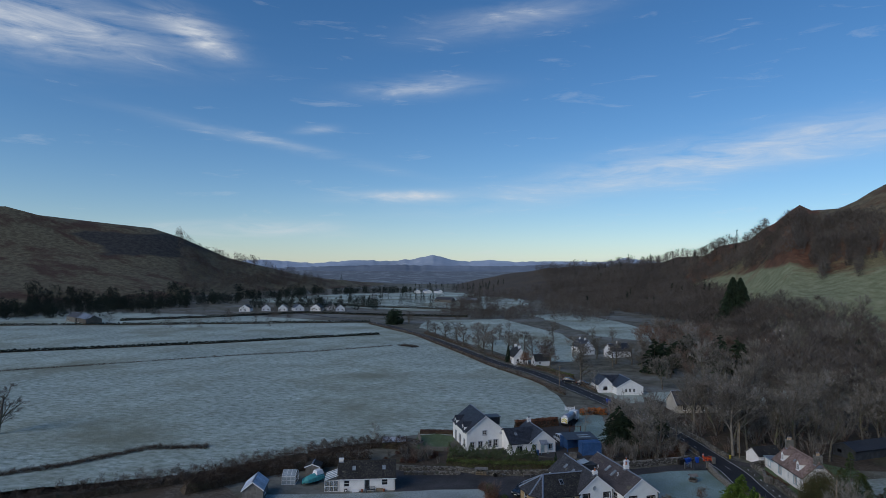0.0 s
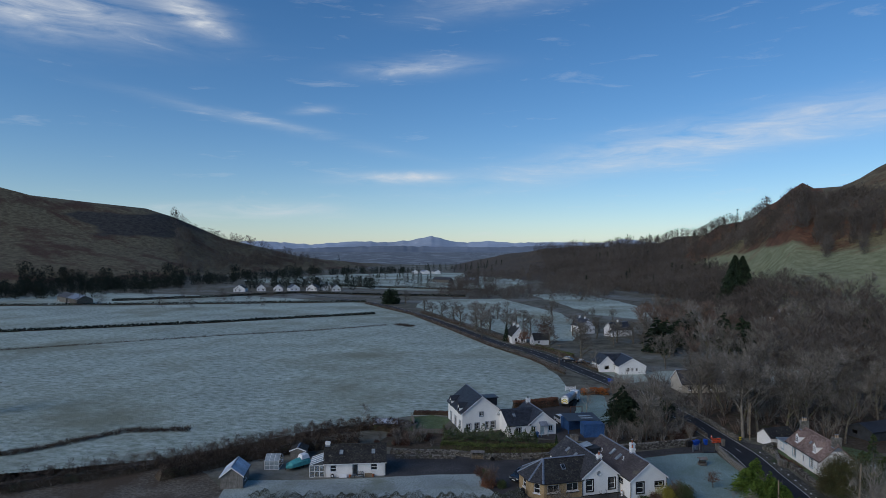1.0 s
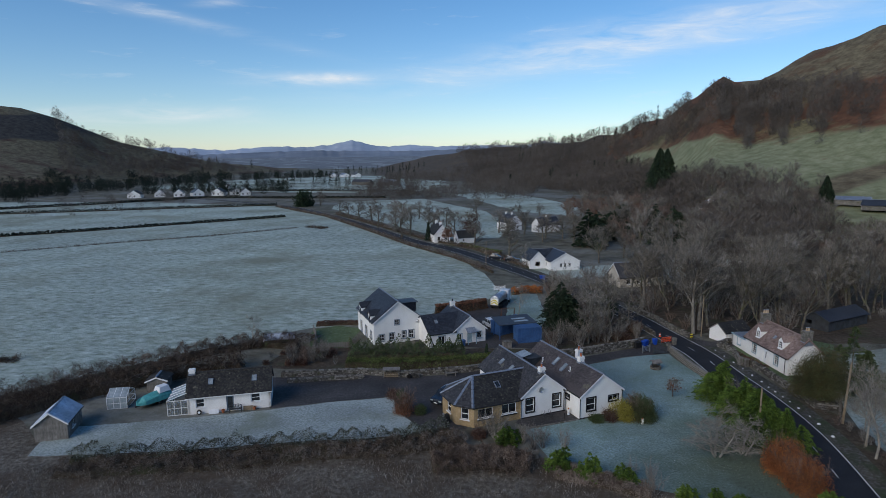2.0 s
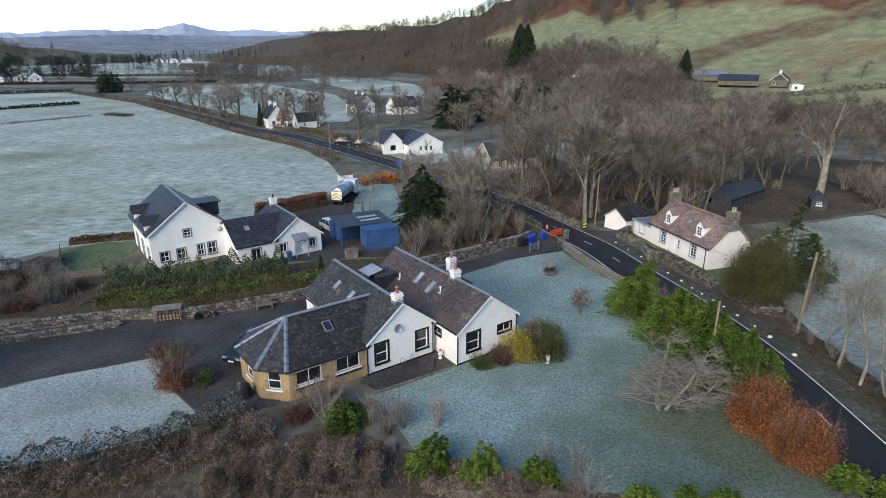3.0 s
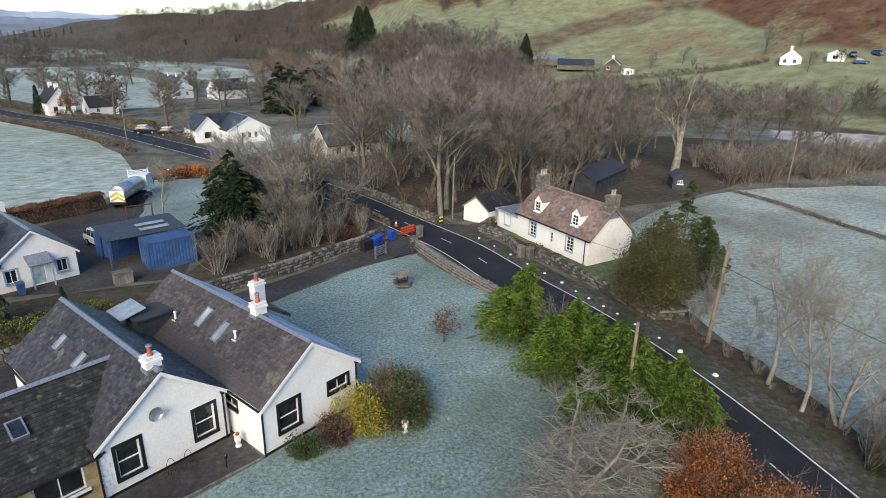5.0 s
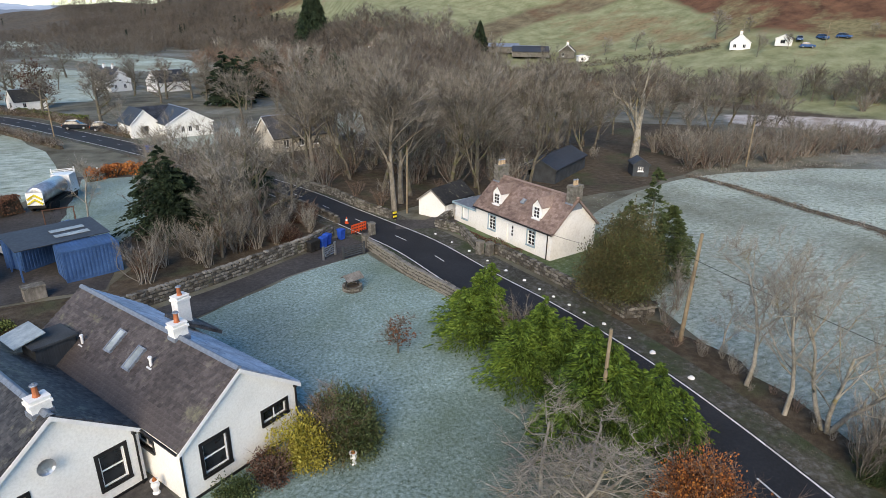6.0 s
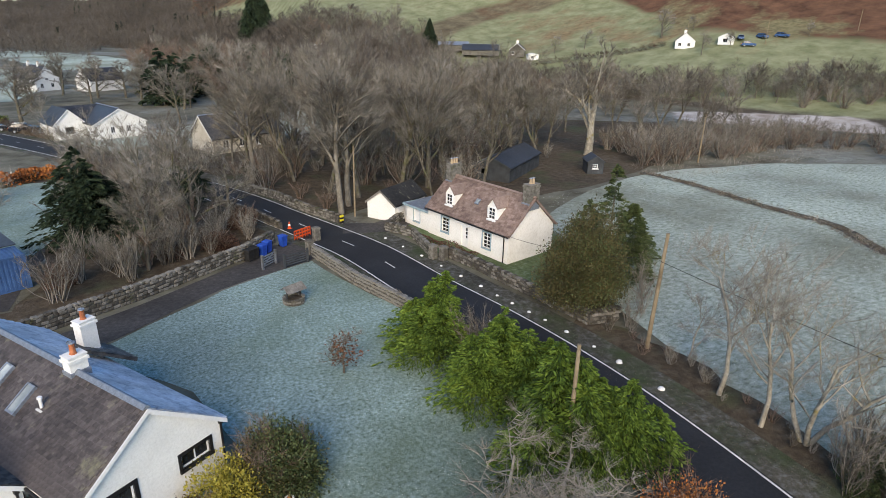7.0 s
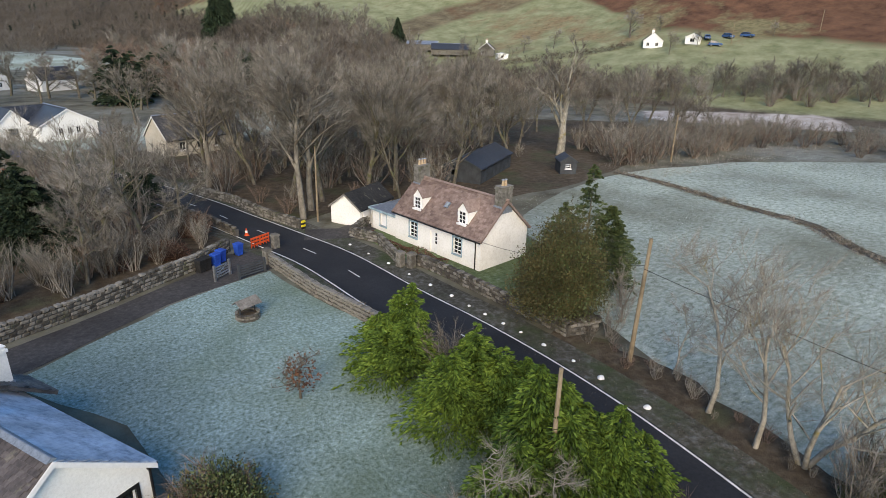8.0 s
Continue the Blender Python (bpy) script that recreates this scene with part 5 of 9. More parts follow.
for x in (2.3, 3.8):
    part("post", Geo().box(x - 0.06, -1.05, 0, x + 0.06, -0.93, 2.1, gm[0]).end(), M["blue_paint"], pc)
chimney(bh, 15.9, 3.2, 4.2, 5.6, 0.8, 0.6, pots=1, pot="black_paint")
part("satellite_dish", Geo().tube([(8.3, BY - 0.05, 3.4), (8.3, BY - 0.35, 3.5)], [0.32, 0.05], 12).end(), M["steel"], bh)

# ---- low cottage with dark mossy roof ----
co = thing("low_cottage", "long low white cottage with a dark mossy slate roof and rooflights", "cottage", -38.0, 57.0, 0, 19)
co_open = [(1.0, 2.0, 0.85, 1.95), (4.6, 5.5, 0.05, 2.0), (7.6, 8.7, 0.95, 2.0)]
cw = wall(co, (0, 0), (10.0, 0), 2.3, co_open, M["harling_aged"])
wall(co, (10.0, 0), (10.0, 5.2), 2.3, (), M["harling_aged"], apex=(2.6, 4.35))
wall(co, (10.0, 5.2), (0, 5.2), 2.3, (), M["harling_aged"])
wall(co, (0, 5.2), (0, 0), 2.3, (), M["harling_aged"], apex=(2.6, 4.35))
for o in (co_open[0], co_open[2]):
    window(co, cw, o, None, (0, 1), "small white window")
cd_ = part("door", Geo().box(4.6, 0.1, 0.05, 5.5, 0.16, 2.0, cw).end(), M["grey_blue"], co, "grey glazed door")
part("door_pane", Geo().box(4.75, 0.085, 0.4, 5.35, 0.099, 1.85, cw).end(), M["dark_glass"], cd_)
slated_poly(co, [Vector((-0.2, -0.3, 2.25)), Vector((10.2, -0.3, 2.25)), Vector((10.2, 2.6, 4.5)), Vector((-0.2, 2.6, 4.5))], M["slate_dark"], 101)
slated_poly(co, [Vector((10.2, 5.5, 2.25)), Vector((-0.2, 5.5, 2.25)), Vector((-0.2, 2.6, 4.5)), Vector((10.2, 2.6, 4.5))], M["slate_dark"], 102)
ridge(co, (-0.2, 2.6, 4.55), (10.2, 2.6, 4.55), "slate_dark")
for x in (2.7, 8.0):
    rooflight(co, (x, 1.35, 3.58), (1, 0, 0), (0, 1, 0.776), 0.6, 0.85)
chimney(co, 0.35, 2.6, 3.9, 5.0, 0.75, 0.55, pots=0)
part("fascia", Geo().box(-0.2, -0.34, 2.13, 10.2, -0.31, 2.24).end(), M["white_paint"], co)
# conservatory on the end
cg = Geo()
for x in (-2.4, -1.6, -0.8, -0.05):
    cg.box(x, 0.2, 0, x + 0.06, 0.26, 1.9)
for z in (0.0, 0.9, 1.85):
    cg.box(-2.4, 0.2, z, -0.02, 0.26, z + 0.06)
for y in (0.2, 1.6, 3.0, 4.2):
    cg.box(-2.42, y, 0, -2.36, y + 0.06, 1.9)
for z in (0.0, 0.9, 1.85):
    cg.box(-2.42, 0.26, z, -2.36, 4.2, z + 0.06)
for y in (0.2, 1.2, 2.2, 3.2, 4.2):
    cg.slab([(-2.42, y, 1.95), (-0.02, y, 2.75), (-0.02, y + 0.06, 2.75), (-2.42, y + 0.06, 1.95)][::-1], 0.06)
cs = part("conservatory", cg.end(), M["white_paint"], co, "white framed lean-to conservatory")
part("roof_pane", Geo().slab([(-2.4, 0.2, 1.93), (-2.4, 4.2, 1.93), (-0.03, 4.2, 2.73), (-0.03, 0.2, 2.73)][::-1], 0.02).end(), M["pale_glass"], cs)
part("side_pane", Geo().box(-2.38, 0.225, 0.06, -0.05, 0.235, 1.85).box(-2.395, 0.26, 0.06, -2.385, 4.2, 1.85).end(), M["glass"], cs)


def small_house(name, label, x, y, z, yaw, w, d, eave, top, wallm, roofm, front=(), left=(), right=(), surround=None, chim=(), over=0.2):
    """A house further off: gabled block with its windows and chimneys."""
    h = thing(name, label, "house", x, y, z, yaw)
    ms_ = gabled(h, 0, w, 0, d, eave, top, M[wallm], M[roofm], M[roofm], over, 0, front, left, right, courses=False)
    for m_, os_ in zip(ms_, (front, left, right)):
        for o in os_:
            window(h, m_, o, surround, (1, 0), glass="dark_glass")
    for cx_, cy_ in chim:
        chimney(h, cx_, cy_, top - 1.0, top + 1.0, 0.9, 0.6, pots=2, pot="pot_cream")
    ridge(h, (w / 2, -over, top + 0.16), (w / 2, d + over, top + 0.16), piece=0.8)
    return h


W2 = [(1.2, 2.0, 0.8, 2.0), (2.2, 3.0, 0.8, 2.0)]
fh = small_house("bungalow", "white bungalow with a dark slate roof and twin gables", 14.0, 153.6, 0, 18, 8.5, 9, 2.5, 4.8, "harling", "slate_new", [(2.6, 3.3, 0.9, 2.0), (3.9, 4.6, 0.9, 2.0), (5.2, 5.9, 0.9, 2.0)], [(2, 2.8, 0.8, 2), (5, 5.8, 0.8, 2)])
gabled(fh, -4.6, 0.2, 4.0, 10.5, 2.5, 4.8, M["harling"], M["slate_new"], M["slate_new"], 0.2, courses=False, front_open=[(1.6, 3.0, 0.8, 2.0)])
slated_poly(fh, [Vector((-2.0, 4.8, 2.4)), Vector((4.2, 4.8, 2.4)), Vector((4.2, 8.6, 4.9)), Vector((-2.0, 8.6, 4.9))], M["slate_new"], 111, (0.8, 0.6))
gc = small_house("lodge", "old white lodge with steep slate roof and small dormers", -24.5, 205.5, 0, 22, 6, 10, 3.0, 6.4, "harling_aged", "slate_dark", [(1.2, 2.2, 0.9, 2.2), (3.8, 4.8, 0.9, 2.2)], [(2, 3, .9, 2.1), (6, 7, .9, 2.1)], [(2, 3, 0.9, 2.2), (6, 7, 0.9, 2.2)], None, ((3, 2.0), (3, 8)))
gc2 = small_house("lodge", "white lodge annexe with dormers beside a brown tree", -17.5, 207, 0, -60, 5.5, 9, 2.6, 5.6, "harling_aged", "slate_dark", [(2, 3.4, 0.9, 2.2)], [(2, 3, .9, 2.1), (5, 6, .9, 2.1)], [(2, 3, 0.9, 2.1)])
h2 = small_house("villa", "white villa with blue slate roofs among trees", 3.0, 241, 0, 35, 8, 10, 4.0, 7.8, "harling", "slate_new", [(1.5, 2.5, 1, 2.4), (5, 6, 1, 2.4), (3.4, 4.4, 3.4, 4.0)], (), (), None, ((4, 3), (4, 8)))
h3 = small_house("villa", "long slate-roofed wing of the villa", 12.5, 240, 0, -55, 7, 12, 3.5, 7.0, "harling", "slate_new", (), [(2, 3, 1, 2.3), (6, 7, 1, 2.3)], (), None, ((3.5, 6),))
gc2.scale = (0.75, 0.75, 0.8)
h2.scale = h3.scale = (0.85, 0.85, 0.85)
wh = small_house("wood_house", "cream house with a grey slate roof half hidden by trees", 26.8, 139.4, 0, -72, 6.5, 12, 2.4, 5.4, "cream_render", "slate", (), (), [(1.4, 2.4, 0.8, 2.0), (4.2, 5.2, 0.8, 2.0), (7, 8, 0.8, 2.0)], None)
u1 = small_house("hillside_house", "white house with a slate roof on the wooded slope", 86.5, 252, hz(90, 256) + 0.1, 10, 7.5, 8, 3.2, 6.0, "harling", "slate", [(1, 2, 1, 2.2), (3.2, 4.2, 1, 2.2), (5.4, 6.4, 1, 2.2)], [(2, 3, 1, 2.2)], (), None, ((2, 2), (6, 6)))
u2 = small_house("farm_barn", "low farm barn with a blue-grey metal roof", 149, 252.6, hz(157, 246) - 0.2, -123, 9, 14, 1.9, 3.9, "stone", "slate_new", (), (), ())
u3 = small_house("farm_barn", "farm shed with a pale sheeted roof", 144, 263, hz(149, 259) - 0.2, -123, 7, 12, 2.2, 3.4, "stone", "lead", (), (), ())
u4 = small_house("stone_cottage", "grey stone cottage with white doors", 160, 236, hz(162, 238), -40, 6, 10, 2.6, 5.0, "stone", "slate", [(1, 2, 0.8, 2)], [(2, 3, .8, 2)], [(3, 4, .8, 2)], None, ((3, 2),))
u4b = small_house("white_hut", "small flat-roofed white hut", 163.5, 228, hz(163, 228), -20, 4, 3, 2.2, 2.6, "harling", "white_paint", [(1, 2, 0.8, 1.8)])
u5 = small_house("hill_cottage", "white cottage with a dark roof on the hill", 197.5, 188.5, hz(199.5, 190.5) - 0.2, -50, 6.5, 14, 2.6, 5.2, "harling", "slate", [(1, 2, 0.8, 2), (4, 5, 0.8, 2)], (), [(2, 3.5, 0.8, 2), (6, 7.5, 0.8, 2), (10, 11, 0.8, 2)], None, ((3, 3),))
u6 = small_house("hill_cottage", "low white outbuilding beside the cottage", 205, 177, hz(206.5, 179) - 0.2, -58, 5, 7, 2.4, 3.6, "harling", "slate", [(1.5, 3, 0.8, 2)], (), [(2, 4, 0.6, 2)])
FAR_HOUSES = [(-271, 455, 25, "slate_new"), (-258, 462, 40, "slate_new"), (-245, 468, 10, "slate_new"), (-286, 452, 30, "slate"), (-232, 478, 35, "slate"), (-302, 440, 20, "slate_dark"), (-220, 470, 30, "slate")]
for i, (x, y, a, rm) in enumerate(FAR_HOUSES):
    small_house("far_house", "white house with a slate roof across the field", x, y, 0, a, 8 + i % 3, 12, 2.8, 6.0, "harling", rm, [(1.2, 2.4, 0.8, 2.2), (5, 6.2, 0.8, 2.2)], [(2, 3, 0.8, 2), (6, 7.5, 0.8, 2)])
for i, (x, y, a) in enumerate([(-331, 300, 60), (-350, 310, 60), (-120, 640, 70), (-150, 645, 75), (-250, 900, 30), (-232, 905, 30), (-268, 895, 20), (-285, 560, 20)]):
    small_house("far_barn", "grey farm building with a pale roof", x, y, hz(x, y), a, 10, 22, 3.5, 6.0, "stone" if i < 4 else "harling", "slate" if i % 2 else "lead", (), [(3, 5, 0.5, 2.5)], ())

# ---- plants ----


def np_mesh(name, v, f, mat):
    me = bpy.data.meshes.new(name)
    me.from_pydata(v.tolist() if hasattr(v, "tolist") else v, [], f.tolist() if hasattr(f, "tolist") else f)
    me.materials.append(mat)
    me.update()
    return me


def tufts(name, centres, axes, length, width, mat, rng, bend=0.0, square=False, thin=False):
    """Many small leaves or twigs: at each centre a pointed blade along its axis."""
    n = len(centres)
    axes = axes / np.linalg.norm(axes, axis=1)[:, None]
    side = np.cross(axes, rng.normal(size=(n, 3)))
    side /= np.linalg.norm(side, axis=1)[:, None] + 1e-9
    ln = (length * rng.uniform(0.6, 1.3, n))[:, None]
    wd = (width * rng.uniform(0.7, 1.3, n))[:, None]
    base, tip = centres - axes * ln * 0.5, centres + axes * ln * 0.5
    tip = tip + np.array([0, 0, -1.0]) * bend * ln
    if thin:
        v = np.stack([base + side * wd * 0.5, tip, base - side * wd * 0.5], 1).reshape(-1, 3)
        return np_mesh(name, v, np.arange(n * 3).reshape(n, 3), mat)
    mid = centres * 0.55 + base * 0.45 if not square else centres
    v = np.stack([base, mid + side * wd * 0.5, tip, mid - side * wd * 0.5], 1).reshape(-1, 3)
    f = np.arange(n * 4).reshape(n, 4)
    return np_mesh(name, v, f, mat)


def bare_tree(seed, h=12.0, spread=0.55, trunk_r=0.3, bare=0.28, levels=4, twigs=1500, lean=0.0, limbs=7, bark="bark", twig="twig", droop=0.0, stems=1, fine=0.075, thick=0.0016):
    """The meshes of a leafless tree: trunk with limbs, and a crown of twigs."""
    rnd, rng = random.Random(seed), np.random.default_rng(seed)
    g = Geo()
    tips = []

    def grow(p, d, length, r, level):
        n = 4 if level < 2 else (3 if level < levels - 1 else 2)
        pts, rad = [p], [r]
        q = p
        for i in range(n):
            d = (d + Vector((rnd.gauss(0, 0.13), rnd.gauss(0, 0.13), rnd.gauss(0.05 - droop * level * 0.1, 0.1)))).normalized()
            q = q + d * (length / n)
            pts.append(q)
            rad.append(r * (1 - 0.62 * (i + 1) / n))
        g.tube(pts, rad, 7 if level == 0 else (5 if level == 1 else 3), cap=False)
        if level >= levels - 1:
            tips.extend((pts[i], d) for i in range(1, n + 1))
            tips.append((pts[-1], d))
            return
        count = limbs if level == 0 else rnd.randint(3, 5)
        for k in range(count):
            f = bare + (1 - bare) * (k + rnd.random()) / count if level == 0 else 0.25 + 0.75 * (k + rnd.random()) / count
            i = min(n - 1, int(f * n))
            at = pts[i].lerp(pts[i + 1], f * n - i)
            a = rnd.uniform(0, 2 * math.pi)
            out = Vector((math.cos(a), math.sin(a), 0))
            nd = (d * (1 - spread) + out * spread * rnd.uniform(0.8, 1.5) + Vector((0, 0, rnd.uniform(0.0, 0.5)))).normalized()
            grow(at, nd, length * rnd.uniform(0.42, 0.62) * (1.15 - 0.35 * f), max(0.018, r * (0.5 - 0.25 * f)), level + 1)
        tips.append((pts[-1], d))

    for s in range(stems):
        a = 2 * math.pi * s / stems + rnd.random()
        tilt = lean if stems == 1 else 0.25 + rnd.random() * 0.2
        grow(Vector((0.15 * math.cos(a), 0.15 * math.sin(a), -0.15)), Vector((math.cos(a) * tilt, math.sin(a) * tilt, 1)).normalized(), h * 0.68, trunk_r, 0)
    trunk = np_mesh("trunk", [tuple(p) for p in g.v], g.f, M[bark])
    trunk.polygons.foreach_set("use_smooth", [True] * len(trunk.polygons))
    # sprays of twigs that spring from the ends of the branches
    idx = rng.integers(0, len(tips), twigs)
    at = np.array([tuple(tips[i][0]) for i in idx])
    mid = np.array([0, 0, h * 0.5])
    away = at - mid
    away /= np.linalg.norm(away, axis=1)[:, None] + 1e-6
    ax = np.array([tuple(tips[i][1]) for i in idx]) + 0.7 * away + rng.normal(0, 0.5, (twigs, 3)) + np.array([0, 0, 0.08 - droop])
    ax /= np.linalg.norm(ax, axis=1)[:, None]
    ln = h * fine * rng.uniform(0.5, 1.4, twigs)
    c = at + ax * (ln * rng.uniform(0.3, 0.75, twigs))[:, None]
    crown = tufts("crown", c, ax, ln, h * thick, M[twig], rng, thin=True)
    return trunk, crown


def fir_tree(seed, h=12.0, r=3.0, n=2600, mat="fir", base=0.08):
    """Trunk and drooping tiers of needled boughs."""
    rng = np.random.default_rng(seed)
    trunk = np_mesh("trunk", *[list(map(tuple, x)) for x in Geo().tube([(0, 0, -0.1), (0, 0, h * 0.5), (0, 0, h * 0.97)], [h * 0.018, h * 0.011, 0.02], 7).end()], M["bark"])
    tiers = max(12, int(h * 1.6))
    t = (rng.integers(0, tiers, n) + rng.normal(0, 0.18, n)) / tiers
    t = np.clip(base + (1 - base) * np.clip(np.sort(t), 0, 1) ** 1.15, base, 0.99)
    a = rng.uniform(0, 2 * np.pi, n)
    lob = 1 + 0.18 * np.sin(a * 5 + t * 40) + 0.12 * np.sin(a * 3 + t * 17 + seed)
    rad = r * (1 - t) ** 0.85 * lob * np.sqrt(rng.uniform(0.15, 1, n))
    c = np.stack([rad * np.cos(a), rad * np.sin(a), h * t - rad * 0.22], 1)
    ax = np.stack([np.cos(a), np.sin(a), np.full(n, -0.3)], 1) + rng.normal(0, 0.25, (n, 3))
    return trunk, tufts("crown", c, ax, h * 0.085, h * 0.032, M[mat], rng, 0.15)


def leafy(seed, rx, ry, rz, n, size, mat, flat=0.0, lumps=7, mats=None, name="crown", up=0.3, hollow=0.55):
    """A lumpy crown of leaves with an uneven outline."""
    rng = np.random.default_rng(seed)
    cen = rng.normal(0, 1, (lumps, 3))
    cen /= np.linalg.norm(cen, axis=1)[:, None]
    cen *= rng.uniform(0.2, 0.55, (lumps, 1))
    cen[:, 2] = np.abs(cen[:, 2]) * 0.8
    rad = rng.uniform(0.42, 0.62, lumps)
    k = rng.integers(0, lumps, n)
    d = rng.normal(0, 1, (n, 3))
    d /= np.linalg.norm(d, axis=1)[:, None]
    bumps = 1 + 0.14 * np.sin(d[:, 0] * 7 + k) * np.sin(d[:, 1] * 6 + 2 * k) + 0.1 * np.sin(d[:, 2] * 9 + k)
    p = cen[k] + d * (rad[k] * bumps * rng.uniform(hollow, 1.12, n) ** 0.6)[:, None]
    p[:, 2] = np.abs(p[:, 2] + 0.1)
    p = p * np.array([rx, ry, rz])
    ax = d + rng.normal(0, 0.5, (n, 3)) + np.array([0, 0, up])
    return tufts(name, p, ax, size, size * 0.62, M[mat], rng, 0.0, True)


def thuja_mesh(seed, rx, ry, h, peaks, n, mat="thuja", size=0.3, fat=(0.52, 0.86), droop=0.25):
    """A clump of leaning spires: tiers of boughs that carry flat sprays of fronds."""
    rng = np.random.default_rng(seed)
    px = rng.uniform(-0.62, 0.62, (peaks, 2)) * np.array([rx, ry])
    px[0] = 0
    edge = np.hypot(px[:, 0] / rx, px[:, 1] / ry)
    ph = h * (1.0 - 0.5 * edge) * rng.uniform(0.85, 1.0, peaks)
    pr = min(rx, ry) * rng.uniform(*fat, peaks)
    per = 34
    boughs = max(8, n // per)
    k = rng.integers(0, peaks, boughs)
    t = rng.uniform(0.0, 1, boughs) ** 1.15
    a = rng.uniform(0, 2 * np.pi, boughs)
    reach = pr[k] * (1.03 - t) ** 0.75 * (1 + 0.2 * np.sin(a * 3 + k * 2.1 + t * 9)) * rng.uniform(0.72, 1.12, boughs)
    out = np.stack([np.cos(a), np.sin(a), np.zeros(boughs)], 1)
    root = np.stack([px[k, 0], px[k, 1], ph[k] * t * 0.93 + 0.12], 1)
    across = np.stack([-np.sin(a), np.cos(a), rng.normal(0, 0.25, boughs)], 1)
    b = np.repeat(np.arange(boughs), per)
    u = 1 - rng.uniform(0, 0.72, len(b)) ** 1.4
    lift = 0.38 * u - droop * 1.5 * u * u
    side = rng.uniform(-1, 1, len(b))
    spread = 0.36 * np.sin(np.clip((1.06 - u) * 2.6, 0, np.pi / 2)) + 0.05
    c = root[b] + out[b] * (reach[b] * u)[:, None] + across[b] * (side * spread * np.minimum(reach[b], 1.3))[:, None]
    c[:, 2] += reach[b] * lift + rng.normal(0, 0.03, len(b))
    c[:, 2] = np.maximum(c[:, 2], 0.06)
    ax = out[b] + across[b] * (side * 0.75)[:, None] + rng.normal(0, 0.16, (len(b), 3))
    ax[:, 2] += 0.3 - droop * 1.6 * u
    return tufts("crown", c, ax, size, size * 0.36, M[mat], rng, 0.12, True)


def shrub_mesh(seed, r, h, stems, twigs, mat, width=0.012, fan=0.7):
    """A leafless shrub: arching stems from one stool, forking into sprays of twigs."""
    rng = np.random.default_rng(seed)
    a, q = rng.uniform(0, 2 * np.pi, stems), np.sqrt(rng.uniform(0, 1, stems))
    tall = h * rng.uniform(0.6, 1.05, stems)
    steps = 4
    u = np.linspace(0, 1, steps + 1)
    bow = rng.normal(0, 0.12, (stems, 2))
    line = np.stack([np.cos(a)[:, None] * (0.25 * q * r)[:, None] + (np.cos(a) * q * r * fan)[:, None] * u ** 1.6 + bow[:, :1] * h * np.sin(u * 3),
                     np.sin(a)[:, None] * (0.25 * q * r)[:, None] + (np.sin(a) * q * r * fan)[:, None] * u ** 1.6 + bow[:, 1:] * h * np.sin(u * 3),
                     tall[:, None] * u * (1 - 0.12 * q[:, None] * u)], 2)
    g = Geo()
    for i in range(stems):
        g.tube([tuple(p) for p in line[i]], [width * 1.9 * (1 - 0.75 * w) for w in u], 3, cap=False)
    stem = np_mesh("stool", [tuple(p) for p in g.v], g.f, M[mat])
    i, w = rng.integers(0, stems, twigs), rng.uniform(0.25, 1, twigs) ** 0.8
    j = np.minimum((w * steps).astype(int), steps - 1)
    f = (w * steps - j)[:, None]
    at = line[i, j] * (1 - f) + line[i, j + 1] * f
    d = line[i, j + 1] - line[i, j]
    d /= np.linalg.norm(d, axis=1)[:, None]
    ax = d + rng.normal(0, 0.5, (twigs, 3)) + np.array([0, 0, 0.15])
    ax /= np.linalg.norm(ax, axis=1)[:, None]
    ln = h * rng.uniform(0.1, 0.3, twigs)
    return stem, tufts("brushwood", at + ax * (ln * 0.5)[:, None], ax, ln, width, M[mat], rng, thin=True)


KINDS = {}


def plant(kind, x, y, z=None, scale=1.0, yaw=None, group="", label="", name="tree", category="tree"):
    """A copy of one of the plant kinds."""
    meshes = KINDS[kind]
    rnd = random.Random(f"{kind}{x:.1f}{y:.1f}")
    yaw = rnd.uniform(0, 360) if yaw is None else yaw
    t = thing(name, label, category, x, y, hz(x, y) if z is None else z, yaw, group)
    t.scale = (scale * rnd.uniform(0.92, 1.08), scale * rnd.uniform(0.92, 1.08), scale)
    for me in meshes:
        ob = new(me.name.split(".")[0], me)
        ob.parent = t
        if ob.name.startswith("stool"):
            tagged(ob, "bundle of thin stems", kind="stuff")
    return t


BARE = []
for i, (h, sp, tr, lm, sd) in enumerate([(15, 0.5, 0.34, 8, 11), (13, 0.55, 0.28, 8, 12), (16, 0.45, 0.36, 9, 13), (11, 0.62, 0.26, 7, 14), (14, 0.42, 0.24, 8, 15), (9, 0.6, 0.2, 7, 16)]):
    k = f"bare{i}"
    KINDS[k] = bare_tree(sd, h, sp, tr, 0.3, 4, 4400, 0.06, lm)
    BARE.append(k)
LITE = []
for i, (h, sp, tr, lm, sd) in enumerate([(14, 0.5, 0.3, 9, 21), (12, 0.55, 0.26, 9, 22), (15, 0.45, 0.3, 10, 23), (10, 0.6, 0.22, 8, 24)]):
    KINDS[f"lite{i}"] = bare_tree(sd, h, sp, tr, 0.25, 3, 1700, 0.06, lm + 2, fine=0.13, thick=0.0034)
    LITE.append(f"lite{i}")
KINDS["red_lite"] = bare_tree(25, 13, 0.4, 0.22, 0.2, 3, 1700, 0.0, 13, twig="twig_red", fine=0.12, thick=0.0034)
KINDS["oak"] = bare_tree(31, 14, 0.78, 0.45, 0.2, 4, 3000, 0.02, 9, thick=0.004)
KINDS["red_tree"] = bare_tree(32, 13, 0.4, 0.26, 0.2, 4, 1700, 0.0, 9, twig="twig_red")
